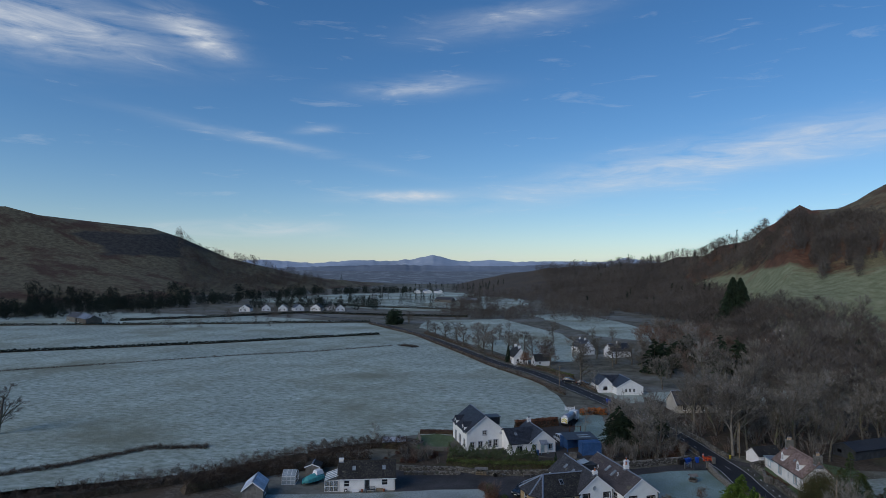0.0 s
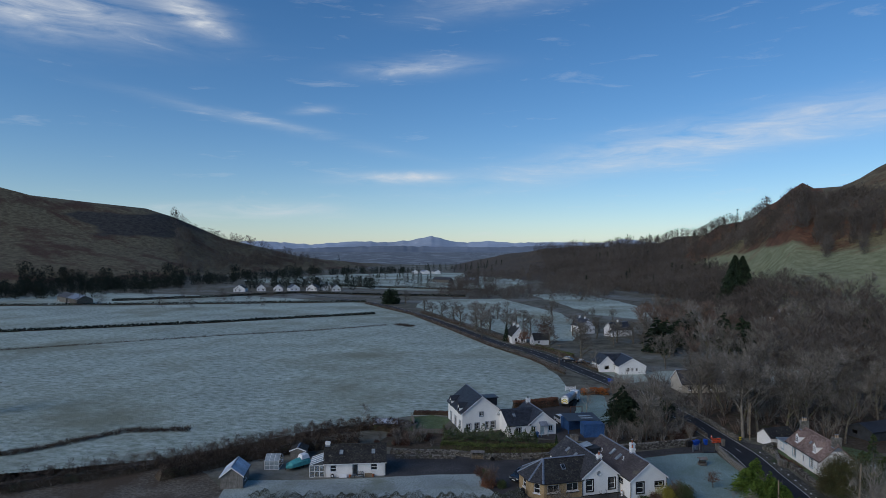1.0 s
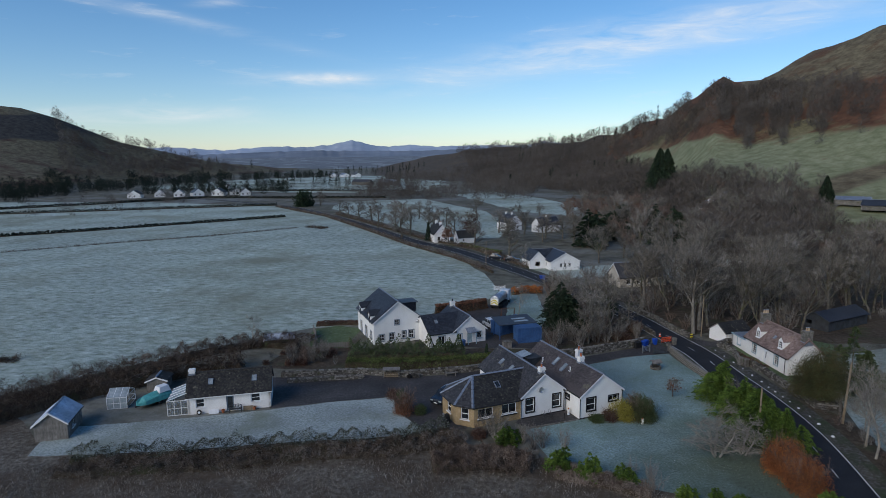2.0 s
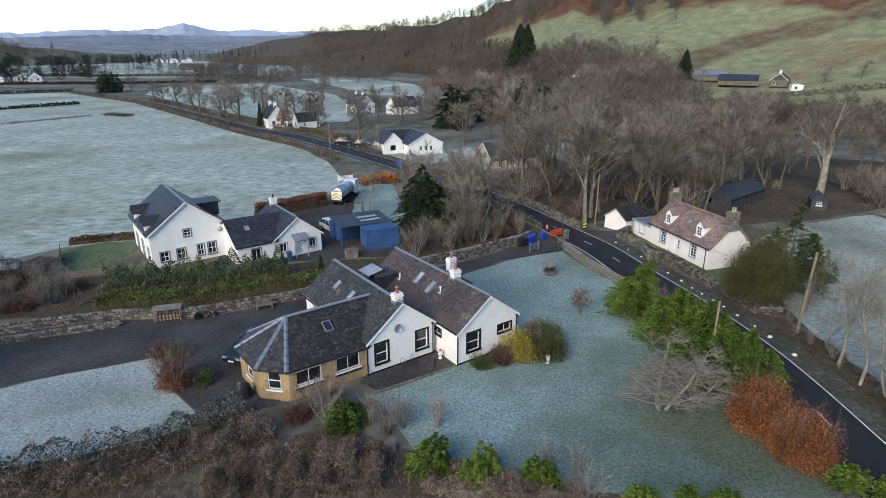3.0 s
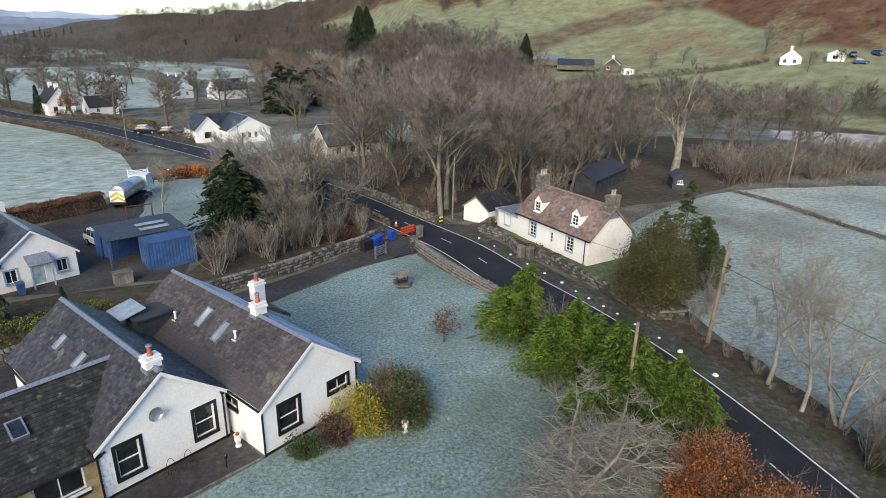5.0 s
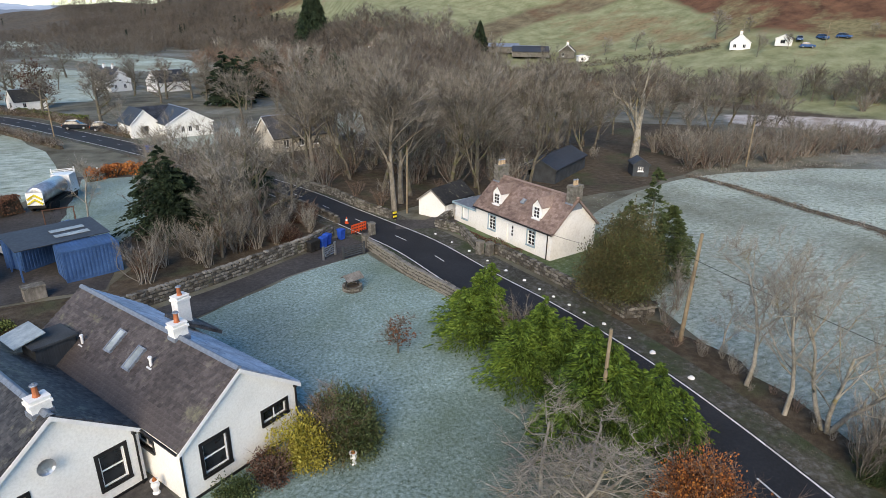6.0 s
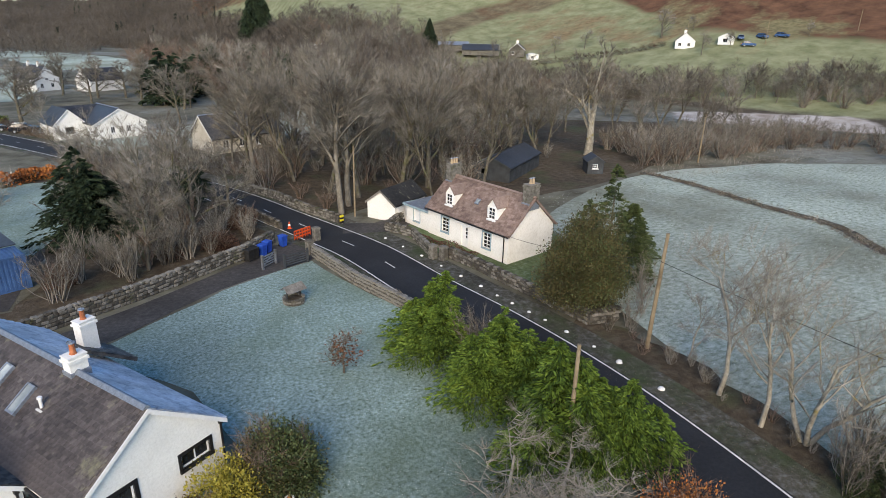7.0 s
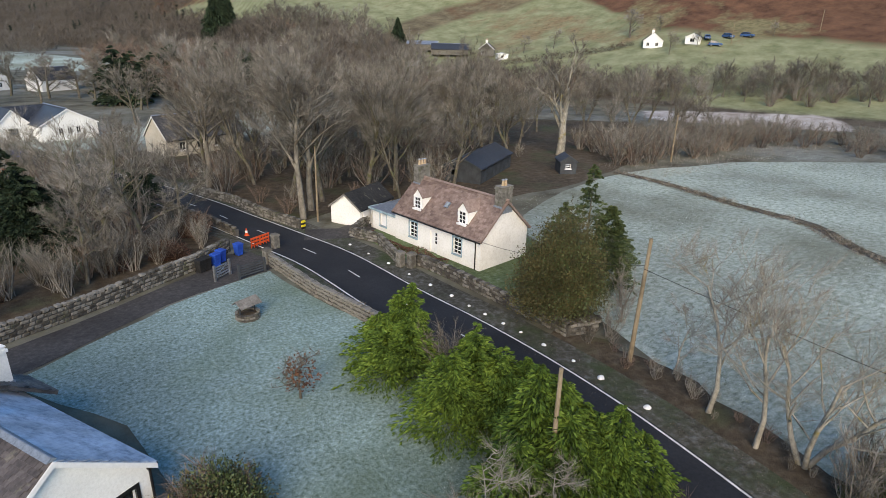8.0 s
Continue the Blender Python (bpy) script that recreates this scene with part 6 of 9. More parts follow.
KINDS["pale_tree"] = bare_tree(33, 10.5, 0.55, 0.15, 0.34, 4, 3000, 0.12, 8, "bark_pale", "twig_pale", thick=0.0011)
KINDS["pale_tree_b"] = bare_tree(34, 10, 0.56, 0.17, 0.28, 4, 3400, 0.1, 7, "bark_pale", "twig_pale", stems=3, thick=0.0011)
KINDS["birch"] = bare_tree(35, 8, 0.5, 0.12, 0.2, 4, 2600, 0.05, 8, "bark_pale", "twig_pale", 0.25, thick=0.0013)
KINDS["spreading"] = bare_tree(36, 5.6, 0.85, 0.11, 0.15, 4, 6500, 0.1, 8, "bark_pale", "twig_pale", 0.12, stems=3, fine=0.1, thick=0.0017)
KINDS["dead_tree"] = bare_tree(37, 17, 0.5, 0.8, 0.3, 4, 6000, 0.12, 8, "bark_pale", "twig", thick=0.0018)
KINDS["tall_pale"] = bare_tree(38, 18, 0.6, 0.4, 0.36, 4, 9500, 0.02, 13, "bark_mid", "twig", fine=0.06, thick=0.0013)
KINDS["fir"] = fir_tree(41, 10, 3.2, 3800)
KINDS["fir_tall"] = fir_tree(42, 24, 8.6, 5200)
KINDS["fir_slim"] = fir_tree(43, 9, 1.8, 1600)
FIR_TRUNK = fir_tree(46, 6, 0.5, 40)[0]
KINDS["pine"] = (leafy(45, 5, 5, 9, 2200, 0.9, "fir", lumps=9), fir_tree(47, 7, 1, 40)[0])
KINDS["holly"] = (leafy(48, 4.3, 3.8, 6.4, 42000, 0.14, "leaf_olive", lumps=24, up=0.1, hollow=0.45), leafy(49, 4.2, 3.7, 6.3, 20000, 0.14, "leaf_green", lumps=18, hollow=0.4), np_mesh("trunk", *[list(map(tuple, q)) for q in Geo().tube([(-0.5, -0.6, -1.0), (0, -0.2, 0.8), (0.1, 0, 3)], [0.34, 0.26, 0.2], 7).tube([(0.2, -0.9, -1.0), (0.5, -0.3, 1.2), (0.8, 0, 3)], [0.2, 0.16, 0.1], 6).end()], M["bark_pale"]))
KINDS["brown_tree"] = (leafy(50, 5, 5, 9, 1700, 0.5, "leaf_brown", lumps=8), KINDS["red_tree"][0])
KINDS["golden_tree"] = (leafy(51, 4.5, 4.5, 6.5, 1700, 0.4, "leaf_rust", lumps=8), KINDS["red_tree"][0])
for kind_, lift in (("brown_tree", 3.0), ("golden_tree", 4.0)):
    for v in KINDS[kind_][0].vertices:
        v.co.z += lift
KINDS["shrub_bare"] = shrub_mesh(52, 1.5, 3.0, 20, 800, "twig", 0.016)
KINDS["shrub_red"] = shrub_mesh(53, 1.3, 2.2, 20, 800, "twig_red", 0.014)
KINDS["shrub_pale"] = shrub_mesh(54, 1.1, 2.6, 16, 600, "twig_pale", 0.013)
KINDS["shrub_green"] = (leafy(55, 1.5, 1.5, 1.9, 3600, 0.16, "leaf_green", lumps=9, hollow=0.4),)
KINDS["shrub_brown"] = (leafy(56, 1.3, 1.3, 1.3, 2200, 0.12, "leaf_brown", lumps=8, hollow=0.4), *shrub_mesh(57, 1.0, 1.6, 20, 500, "twig_red", 0.012))
KINDS["rust_shrub"] = (leafy(156, 1.4, 1.4, 1.8, 4200, 0.1, "leaf_rust", lumps=9, hollow=0.25), *shrub_mesh(157, 1.4, 2.4, 36, 1500, "twig_red", 0.012))
KINDS["willow"] = shrub_mesh(58, 3.4, 5.6, 20, 1100, "twig", 0.03, 0.85) + shrub_mesh(59, 3.6, 4.0, 12, 700, "twig_red", 0.028, 0.9)

# woodland between the road and the hill
WOOD = []
rw = random.Random(5)


def clear_of(x, y):
    """False where a house, road or yard stands."""
    for a in ROAD[::2]:
        if (a[0] - x) ** 2 + (a[1] - y) ** 2 < 21:
            return False
    for hx, hy, hr in ((32, 134, 9), (17, 155, 13), (44, 84, 11), (39, 94, 6), (62, 103, 9), (80, 107, 6.5), (75, 102, 6), (73, 98, 4), (-20, 206, 13), (10, 244, 14), (90, 254, 11), (148, 250, 16), (164, 234, 10), (185, 170, 18), (36, 92, 4)):
        if (hx - x) ** 2 + (hy - y) ** 2 < hr * hr:
            return False
    return True


def scatter(kinds, count, xs, ys, gap, label, group, scale=(0.8, 1.15), name="tree", category="tree", test=None):
    done, tries = 0, 0
    while done < count and tries < count * 30:
        tries += 1
        x, y = rw.uniform(*xs), rw.uniform(*ys)
        if not clear_of(x, y) or (test and not test(x, y)) or any((a - x) ** 2 + (b - y) ** 2 < gap * gap for a, b in WOOD):
            continue
        WOOD.append((x, y))
        plant(rw.choice(kinds), x, y, scale=rw.uniform(*scale), group=group, label=label, name=name, category=category)
        done += 1


KINDS["cypress"] = (thuja_mesh(44, 2.9, 2.8, 7.4, 5, 26000, "fir", 0.3, (0.85, 1.1), 0.3), FIR_TRUNK)
KINDS["far_cypress"] = (thuja_mesh(45, 2.9, 2.8, 7.4, 4, 5200, "fir", 0.6, (0.85, 1.1), 0.3), FIR_TRUNK)
KINDS["upright"] = (thuja_mesh(144, 2.2, 2.1, 8.0, 4, 24000, "leaf_green", 0.2, (0.8, 1.05), 0.16), FIR_TRUNK)
BT = "leafless grey-brown tree with fine twigs in the wood"
# well seen single trees first
plant("tall_pale", 34.6, 96.8, scale=0.95, label="tall bare tree with a pale trunk at the road", name="tall_tree")
plant("tall_pale", 36.6, 99.0, scale=0.9, label="tall bare tree with a pale trunk behind the shed", name="tall_tree")
plant("tall_pale", 29.6, 114, scale=0.85, label="bare tree with a pale straight trunk", name="tall_tree")
plant("dead_tree", 81, 108.4, scale=0.95, label="huge pale half-dead tree with a hollow trunk", name="old_tree")
plant("bare2", 48, 102, scale=1.0, label=BT)
plant("bare0", 44, 101, scale=1.0, label=BT)
for x, y, s in ((34.6, 96.8, 0), (36.6, 99, 0), (29.6, 114, 0), (81, 109, 0), (48, 102, 0), (44, 101, 0)):
    WOOD.append((x, y))
scatter(BARE, 62, (27, 80), (97, 138), 3.2, BT, "woodland trees", (0.75, 1.05))
scatter(["shrub_bare", "shrub_red", "willow"], 60, (10, 78), (96, 135), 2.0, "leafless undergrowth in the wood", "woodland undergrowth", (0.7, 1.2), "undergrowth", "shrub")
scatter(LITE + ["red_lite"], 60, (78, 150), (104, 200), 4.5, BT, "woodland trees", (0.5, 0.8), test=lambda x, y: x < 126 or y > 150)
scatter(LITE + ["red_lite", "red_lite"], 75, (28, 110), (165, 300), 5.5, BT, "trees behind the houses", (0.75, 1.1))
scatter(["willow"], 46, (82, 128), (96, 112), 2.4, "leafless willow scrub along the field", "willow scrub", (0.6, 0.95), "willow", "shrub", lambda x, y: 97 - 0.25 * max(0, x - 95) < y < 111 - 0.2 * max(0, x - 95))
scatter(["willow"], 30, (122, 185), (60, 150), 3.0, "leafless brown willow scrub below the hill", "willow scrub", (0.5, 0.8), "willow", "shrub", lambda x, y: abs((x - 118) + 1.0 * (y - 100) * 0.75) < 10)
scatter(["willow", "lite3"], 55, (150, 225), (60, 170), 3.4, "leafless scrub below the pasture", "willow scrub", (0.7, 1.1), "willow", "shrub", lambda x, y: abs((x - 175) + 0.8 * (y - 125)) < 10)
scatter(["bare3", "bare5", "oak"], 12, (-60, 20), (215, 330), 9, "bare hedgerow tree beyond the road", "hedgerow trees", (0.6, 0.9))
# trees by the drive, between the wall and the court
for x, y, k, s in ((16.5, 92, "bare3", 0.95), (15.5, 89.5, "bare5", 0.8), (20, 94, "bare1", 0.85), (23.5, 97, "bare5", 1.0), (18, 99, "bare0", 0.75), (14, 104, "bare4", 0.75), (21, 103, "bare1", 0.8)):
    plant(k, x, y, scale=s, label="leafless garden tree behind the stone wall", group="trees behind the wall")
for i in range(30):
    x = rw.uniform(8.5, 25)
    plant(rw.choice(["shrub_bare", "shrub_red", "shrub_bare", "shrub_brown"]), x, 83.5 + (x - 7) * 0.5 + rw.uniform(0.6, 6), scale=rw.uniform(0.8, 1.5), group="shrubs behind the wall", label="tangle of leafless shrubs behind the stone wall", name="shrub", category="shrub")
plant("cypress", 11.6, 98.6, scale=1.25, label="dense dark green fir by the court", name="fir")
plant("far_cypress", 20.5, 108, scale=0.7, label="dark evergreen among bare trees", name="evergreen")
plant("far_cypress", 23, 112, scale=0.55, label="dark evergreen among bare trees", name="evergreen")
plant("birch", 4.2, 106.5, scale=0.85, label="slender pale birch without leaves", name="birch")
plant("holly", 41.7, 67.8, z=0.9, scale=1.0, label="large dense olive-green evergreen beside the cottage", name="evergreen")
plant("upright", 46.8, 70.6, scale=1.32, label="dark upright conifer behind the evergreen", name="conifer")
plant("upright", 52.4, 72.2, scale=0.5, label="small narrow dark green conifer", name="conifer")
for x, y, s in ((46.5, 66.5, 1.2), (44.5, 64.8, 1.0), (42.2, 63.8, 0.9), (48.5, 69, 1.2), (51, 72, 1.2)):
    plant("shrub_pale", x, y, scale=s, label="frosted bare shrub beside the evergreen", name="shrub", category="shrub")
plant("pale_tree", 40.4, 55.6, scale=0.98, yaw=20, label="slender pale leafless tree at the field edge", name="field_tree")
plant("pale_tree", 40.0, 52.8, scale=0.95, yaw=120, label="slender pale leafless tree at the field edge", name="field_tree")
plant("pale_tree_b", 40.6, 51.0, scale=0.85, yaw=200, label="twin-stemmed pale leafless tree", name="field_tree")
plant("pale_tree", 42.8, 48.5, scale=0.9, yaw=270, label="slender pale leafless tree at the field edge", name="field_tree")
plant("birch", 42.0, 58.9, scale=0.62, label="small pale leafless tree by the pole", name="field_tree")
for i in range(26):
    y = 44 + i * 0.8
    plant(rw.choice(["shrub_bare", "shrub_pale", "shrub_red"]), 40.0 + 0.03 * (y - 44) + rw.uniform(-0.6, 1.4), y, scale=rw.uniform(0.2, 0.45) if y < 56 else rw.uniform(0.3, 0.6), group="scrub at the field edge", label="low dead scrub at the field edge", name="scrub", category="shrub")
for x, y, sc in ((40.6, 48.6, 1.5), (41.8, 47.4, 1.4), (39.9, 46.6, 1.2), (42.6, 49.4, 1.2), (39.2, 43.0, 1.3), (41.0, 44.4, 1.4), (38.4, 39.6, 1.3), (40.4, 41.0, 1.5), (38.6, 36.0, 1.2), (40.6, 37.6, 1.4), (38.8, 48.2, 1.1), (38.5, 45.8, 1.2), (38.2, 43.6, 1.2), (39.6, 48.8, 1.2)):
    plant("shrub_bare", x, y, scale=sc * 0.8, label="dark tangle of scrub at the field edge", name="scrub", category="shrub")
    plant("shrub_green", x + 0.3, y - 0.4, scale=sc * 0.55, label="low dark evergreen scrub at the field edge", name="scrub", category="shrub")
# garden
TRUNK = np_mesh("trunk", *[list(map(tuple, q)) for q in Geo().tube([(0, 0, -0.1), (0.05, 0, 2.4)], [0.16, 0.06], 7).end()], M["bark"])
KINDS["thuja_a"] = (thuja_mesh(61, 2.3, 2.1, 5.4, 6, 26000, size=0.21, fat=(0.7, 1.0)), TRUNK)
KINDS["thuja_b"] = (thuja_mesh(62, 2.9, 2.6, 5.6, 8, 36000, size=0.21, fat=(0.62, 0.95)), TRUNK)
KINDS["thuja_c"] = (thuja_mesh(63, 2.8, 2.5, 4.8, 9, 32000, size=0.21, fat=(0.6, 0.92)), TRUNK)
GB = "bright green feathery conifer beside the lawn"
plant("thuja_a", 29.5, 66.8, scale=1.14, yaw=80, label=GB, name="conifer", group="bright conifers")
plant("thuja_b", 29.9, 61.6, scale=1.06, yaw=100, label=GB, name="conifer", group="bright conifers")
plant("thuja_c", 29.3, 56.7, scale=1.3, yaw=110, label=GB, name="conifer", group="bright conifers")
plant("thuja_c", 31.4, 54.2, scale=1.05, yaw=250, label=GB, name="conifer", group="bright conifers")
plant("thuja_a", 31.2, 59.4, scale=0.88, yaw=10, label=GB, name="conifer", group="bright conifers")
plant("shrub_bare", 30.2, 64.6, scale=1.25, label="bare brown shrub between the conifers", name="shrub", category="shrub")
plant("shrub_bare", 31.2, 65.4, scale=1.1, label="bare brown shrub between the conifers", name="shrub", category="shrub")
KINDS["copper"] = (leafy(64, 2.3, 2.3, 3.3, 15000, 0.11, "leaf_copper", lumps=18, hollow=0.3), leafy(164, 2.4, 2.3, 3.4, 15000, 0.11, "leaf_rust", lumps=18, hollow=0.3), *shrub_mesh(65, 2.0, 3.6, 34, 1400, "twig_red", 0.012, 0.8))
plant("copper", 29.2, 49.2, scale=1.08, yaw=30, label="copper-leaved beech bush by the road", name="beech", category="bush")
plant("copper", 29.7, 46.0, scale=1.06, yaw=160, label="copper-leaved beech bush by the road", name="beech", category="bush")
plant("spreading", 23.7, 52.0, scale=1.2, label="low spreading leafless tree on the lawn", name="small_tree")
plant("spreading", 26.6, 52.6, scale=0.85, label="low spreading leafless shrub tree", name="small_tree")
KINDS["prunus"] = (*bare_tree(66, 2.7, 0.8, 0.06, 0.34, 4, 700, 0.05, 7, fine=0.09, thick=0.003), leafy(67, 1.25, 1.25, 1.3, 330, 0.13, "leaf_rust", hollow=0.2))
for v in KINDS["prunus"][2].vertices:
    v.co.z += 1.0
plant("prunus", 23.5, 67.6, scale=1.25, label="small ornamental tree with a few brown leaves", name="small_tree")
KINDS["round_bush"] = (leafy(68, 2.7, 2.4, 2.9, 15000, 0.12, "leaf_green", lumps=14, hollow=0.4), leafy(168, 2.6, 2.4, 2.8, 9000, 0.12, "leaf_olive", lumps=12, hollow=0.4), *shrub_mesh(69, 1.9, 3.0, 40, 2200, "twig_red", 0.014))
plant("round_bush", 17.6, 61.0, scale=1.0, label="large rounded evergreen bush at the house corner", name="bush", category="bush")
KINDS["yellow_bush"] = (leafy(70, 1.8, 1.6, 2.4, 8000, 0.12, "leaf_yellow", lumps=9, hollow=0.4),)
plant("yellow_bush", 15.7, 60.6, scale=1.1, label="yellow-leaved bush at the house corner", name="bush", category="bush")
plant("shrub_green", 12.3, 59.4, scale=0.72, label="small variegated bush under the window", name="bush", category="bush")
plant("shrub_brown", 14.0, 59.9, scale=1.05, label="brown dormant shrub under the window", name="bush", category="bush")
for x, y, s in ((7.5, 47.6, 1.3), (9.7, 47.0, 1.2), (12.7, 45.4, 1.1), (18.0, 43.0, 0.9), (20.2, 42.6, 0.9), (22.6, 42.4, 0.75), (30.4, 42.8, 0.95), (31.8, 42.0, 0.8), (1.8, 52.4, 1.15)):
    KINDS.setdefault("thuja_s", (thuja_mesh(71, 1.5, 1.3, 2.3, 6, 6500, size=0.19),))
    plant("thuja_s", x, y, scale=s, label="low bright green conifer shrub", name="conifer_shrub", category="shrub", group="low conifers")
plant("rust_shrub", -11.2, 60.0, scale=1.35, label="rust-brown twiggy shrub at the lawn corner", name="garden_shrub", category="shrub")
for x, y, k, s in ((-13.4, 64.4, "shrub_brown", 1.0), (-12.2, 64.2, "shrub_green", 0.75), (-9.2, 60.0, "shrub_green", 0.7), (-0.6, 55.0, "shrub_bare", 1.0), (0.4, 53.6, "shrub_bare", 1.1), (-1.6, 54.2, "shrub_brown", 0.9), (4.4, 51.8, "shrub_bare", 1.0), (3.4, 53.2, "shrub_pale", 1.0), (5.4, 52.4, "shrub_bare", 0.9), (7.8, 52.2, "shrub_pale", 1.1), (15.4, 44.2, "shrub_pale", 1.0), (13.9, 47.2, "shrub_pale", 0.8), (1.2, 54.6, "shrub_bare", 0.8), (0.8, 56.0, "shrub_green", 0.5), (-2.8, 79.6, "shrub_green", 0.8), (-1.5, 80.5, "fir_slim", 0.3), (15.5, 46.5, "shrub_pale", 0.9)):
    plant(k, x, y, scale=s, label="garden shrub in winter", name="garden_shrub", category="shrub")
for i in range(34):
    x = rw.uniform(-36, -22)
    plant(rw.choice(["shrub_bare", "shrub_brown", "shrub_red", "shrub_bare"]), x, rw.uniform(75, 83.5), scale=rw.uniform(0.45, 0.9), group="scrub on the bank", label="brown winter scrub on the bank", name="scrub", category="shrub")
# far single trees
for x, y, k, sc in ((207.5, 203, "oak", 0.85), (126, 284, "lite0", 0.9), (121, 290, "lite2", 0.85), (132, 282, "lite1", 0.9), (136, 290, "lite0", 1.0), (128, 272, "red_lite", 0.8), (118, 276, "red_lite", 0.85), (146, 282, "lite1", 0.8), (186, 222, "lite3", 0.8), (176, 228, "lite1", 0.6), (216, 196, "lite3", 0.6), (205, 172, "lite3", 0.55), (196, 176, "lite2", 0.5), (230, 160, "lite3", 0.5)):
    plant(k, x, y, scale=sc, label="bare tree standing at the edge of the pasture", name="pasture_tree", group="pasture trees")
FIRS = [(99, 382, 1.35), (104, 384, 1.25), (95.5, 380, 1.0), (62, 212, 0.5), (48, 230, 0.5), (30, 198, 0.5), (34, 203, 0.45), (58, 222, 0.5), (64, 214, 0.4), (40, 214, 0.42), (55, 205, 0.42), (109, 225, 0.42), (140, 264, 0.5)]
for x, y, s in FIRS:
    plant("fir_tall" if y > 240 or x > 100 else "far_cypress", x, y, scale=s if y > 240 or x > 100 else s * 4.0, label="dark green fir among bare trees", name="fir", group="firs on the slope")
for x, y, s in ((-42, 222, 1.0), (-50, 232, 0.8), (-60, 246, 0.85), (-75, 274, 0.85), (-84, 285, 0.7), (-92, 300, 0.75), (-32, 226, 0.75), (-24, 226, 0.8), (-2, 214, 0.7), (4, 226, 0.8), (-14, 192, 0.72), (-2, 205, 0.75), (10, 206, 0.7), (-44, 216, 0.95), (-36, 236, 0.9), (-66, 262, 0.95), (12, 216, 0.8), (20, 196, 0.7), (24, 226, 0.85), (18, 214, 0.75), (28, 186, 0.7), (-6, 232, 0.8)):
    if s:
        plant("oak", x + 5, y + 3, scale=s, label="spreading bare oak beside the road", name="oak", group="roadside oaks")
plant("pine", -128, 362, scale=1.35, label="dark rounded pine by the road", name="pine")
plant("oak", -118, 366, scale=0.8, label="bare tree beside the pine", name="oak")
plant("brown_tree", -12, 210, scale=1.0, label="brown-leaved beech behind the lodge", name="beech")
plant("golden_tree", -19, 200.5, scale=0.72, label="golden-leaved tree behind the lodge", name="beech")
plant("fir_slim", -27.5, 211, scale=0.8, label="narrow dark conifer by the lodge", name="conifer")
plant("oak", 3.0, 176, scale=0.85, label="tall bare tree by the bungalow", name="oak")
plant("birch", 7.5, 158, scale=0.9, label="bare young tree at the bungalow", name="birch")
plant("birch", -42.5, 86.5, scale=0.62, label="bare bushy tree at the field edge", name="field_tree")
plant("oak", -130, 71, scale=0.95, label="bare tree in the field", name="oak")
for i in range(34):
    plant(rw.choice(["red_lite", "red_lite", "golden_tree", "lite3"]), rw.uniform(30, 85), rw.uniform(235, 330), scale=rw.uniform(0.7, 1.1), label="reddish bare larch on the slope", name="larch", group="larches")
# distant trees and woods that nobody could count


def far_wood(name, pts, hs, mat, label, blades=70, conical=False, width=0.03):
    rng = np.random.default_rng(len(pts))
    n = len(pts)
    pts = np.asarray(pts, float)
    k = np.repeat(np.arange(n), blades)
    h = np.asarray(hs, float)[k]
    t = rng.uniform(0.05, 1, len(k)) if conical else rng.uniform(0.12, 1, len(k))
    a = rng.uniform(0, 2 * np.pi, len(k))
    prof = (1 - t) * 0.24 + 0.01 if conical else 0.42 * np.sqrt(np.clip(1 - (2 * t - 1.0) ** 2, 0, 1)) * (0.6 + 0.4 * np.sin(k * 1.7 + a * 2) ** 2)
    r = h * prof * np.sqrt(rng.uniform(0.1, 1, len(k)))
    c = np.stack([pts[k, 0] + r * np.cos(a), pts[k, 1] + r * np.sin(a), pts[k, 2] + h * t], 1)
    ax = np.stack([np.cos(a), np.sin(a), np.full(len(k), -0.3 if conical else 1.1)], 1) + rng.normal(0, 0.35, (len(k), 3))
    me = tufts(name, c, ax, 1.0, width * 1.25, M[mat], rng, thin=True)
    v = np.array([q.co for q in me.vertices]).reshape(-1, 3, 3)
    v = c[:, None] + (v - c[:, None]) * (h * 0.2)[:, None, None]
    me.vertices.foreach_set("co", v.ravel())
    me.update()
    ob = new(name, me)
    return tagged(ob, label, "trees", kind="stuff")


rng = np.random.default_rng(8)


def wood_points(count, az, dist, keep=None):
    out = []
    while len(out) < count:
        a, d = np.radians(rng.uniform(*az)), rng.uniform(*dist)
        x, y = 2 + d * math.sin(a), d * math.cos(a)
        if keep is None or keep(np.degrees(a), d, x, y):
            if clear_of(x, y):
                out.append((x, y, hz(x, y) - 0.4))
    return out


def rt_of(a, d):
    f, r = np.interp(a, RIGHT[:, 0], RIGHT[:, 3]), np.interp(a, RIGHT[:, 0], RIGHT[:, 1])
    return (d - f) / (r - f)


pts = wood_points(3400, (-9, 19.5), (270, 1210), lambda a, d, x, y: -0.08 < rt_of(a, d) < 1.03 and x > 30 - 0.16 * max(0, d - 420) and not (a > 16.5 and rt_of(a, d) > 0.86) and not (a > 9.5 and np.interp(a, BELT[:, 0], BELT[:, 1]) < rt_of(a, d) < np.interp(a, BELT[:, 0], BELT[:, 2]) + 0.03))
far_wood("hillside_wood", pts, rng.uniform(8, 14, len(pts)), "far_wood", "leafless wood covering the lower hillside", 80, width=0.1)
pts = wood_points(900, (19, 31), (330, 640), lambda a, d, x, y: np.interp(a, BELT[:, 0], BELT[:, 2]) + 0.05 + 0.06 * math.sin(a * 2.3) + 0.05 * math.sin(a * 7) < rt_of(a, d) < 0.88 - (a - 19) * 0.012 and rng.uniform() < 1.25 - (a - 19) * 0.09)
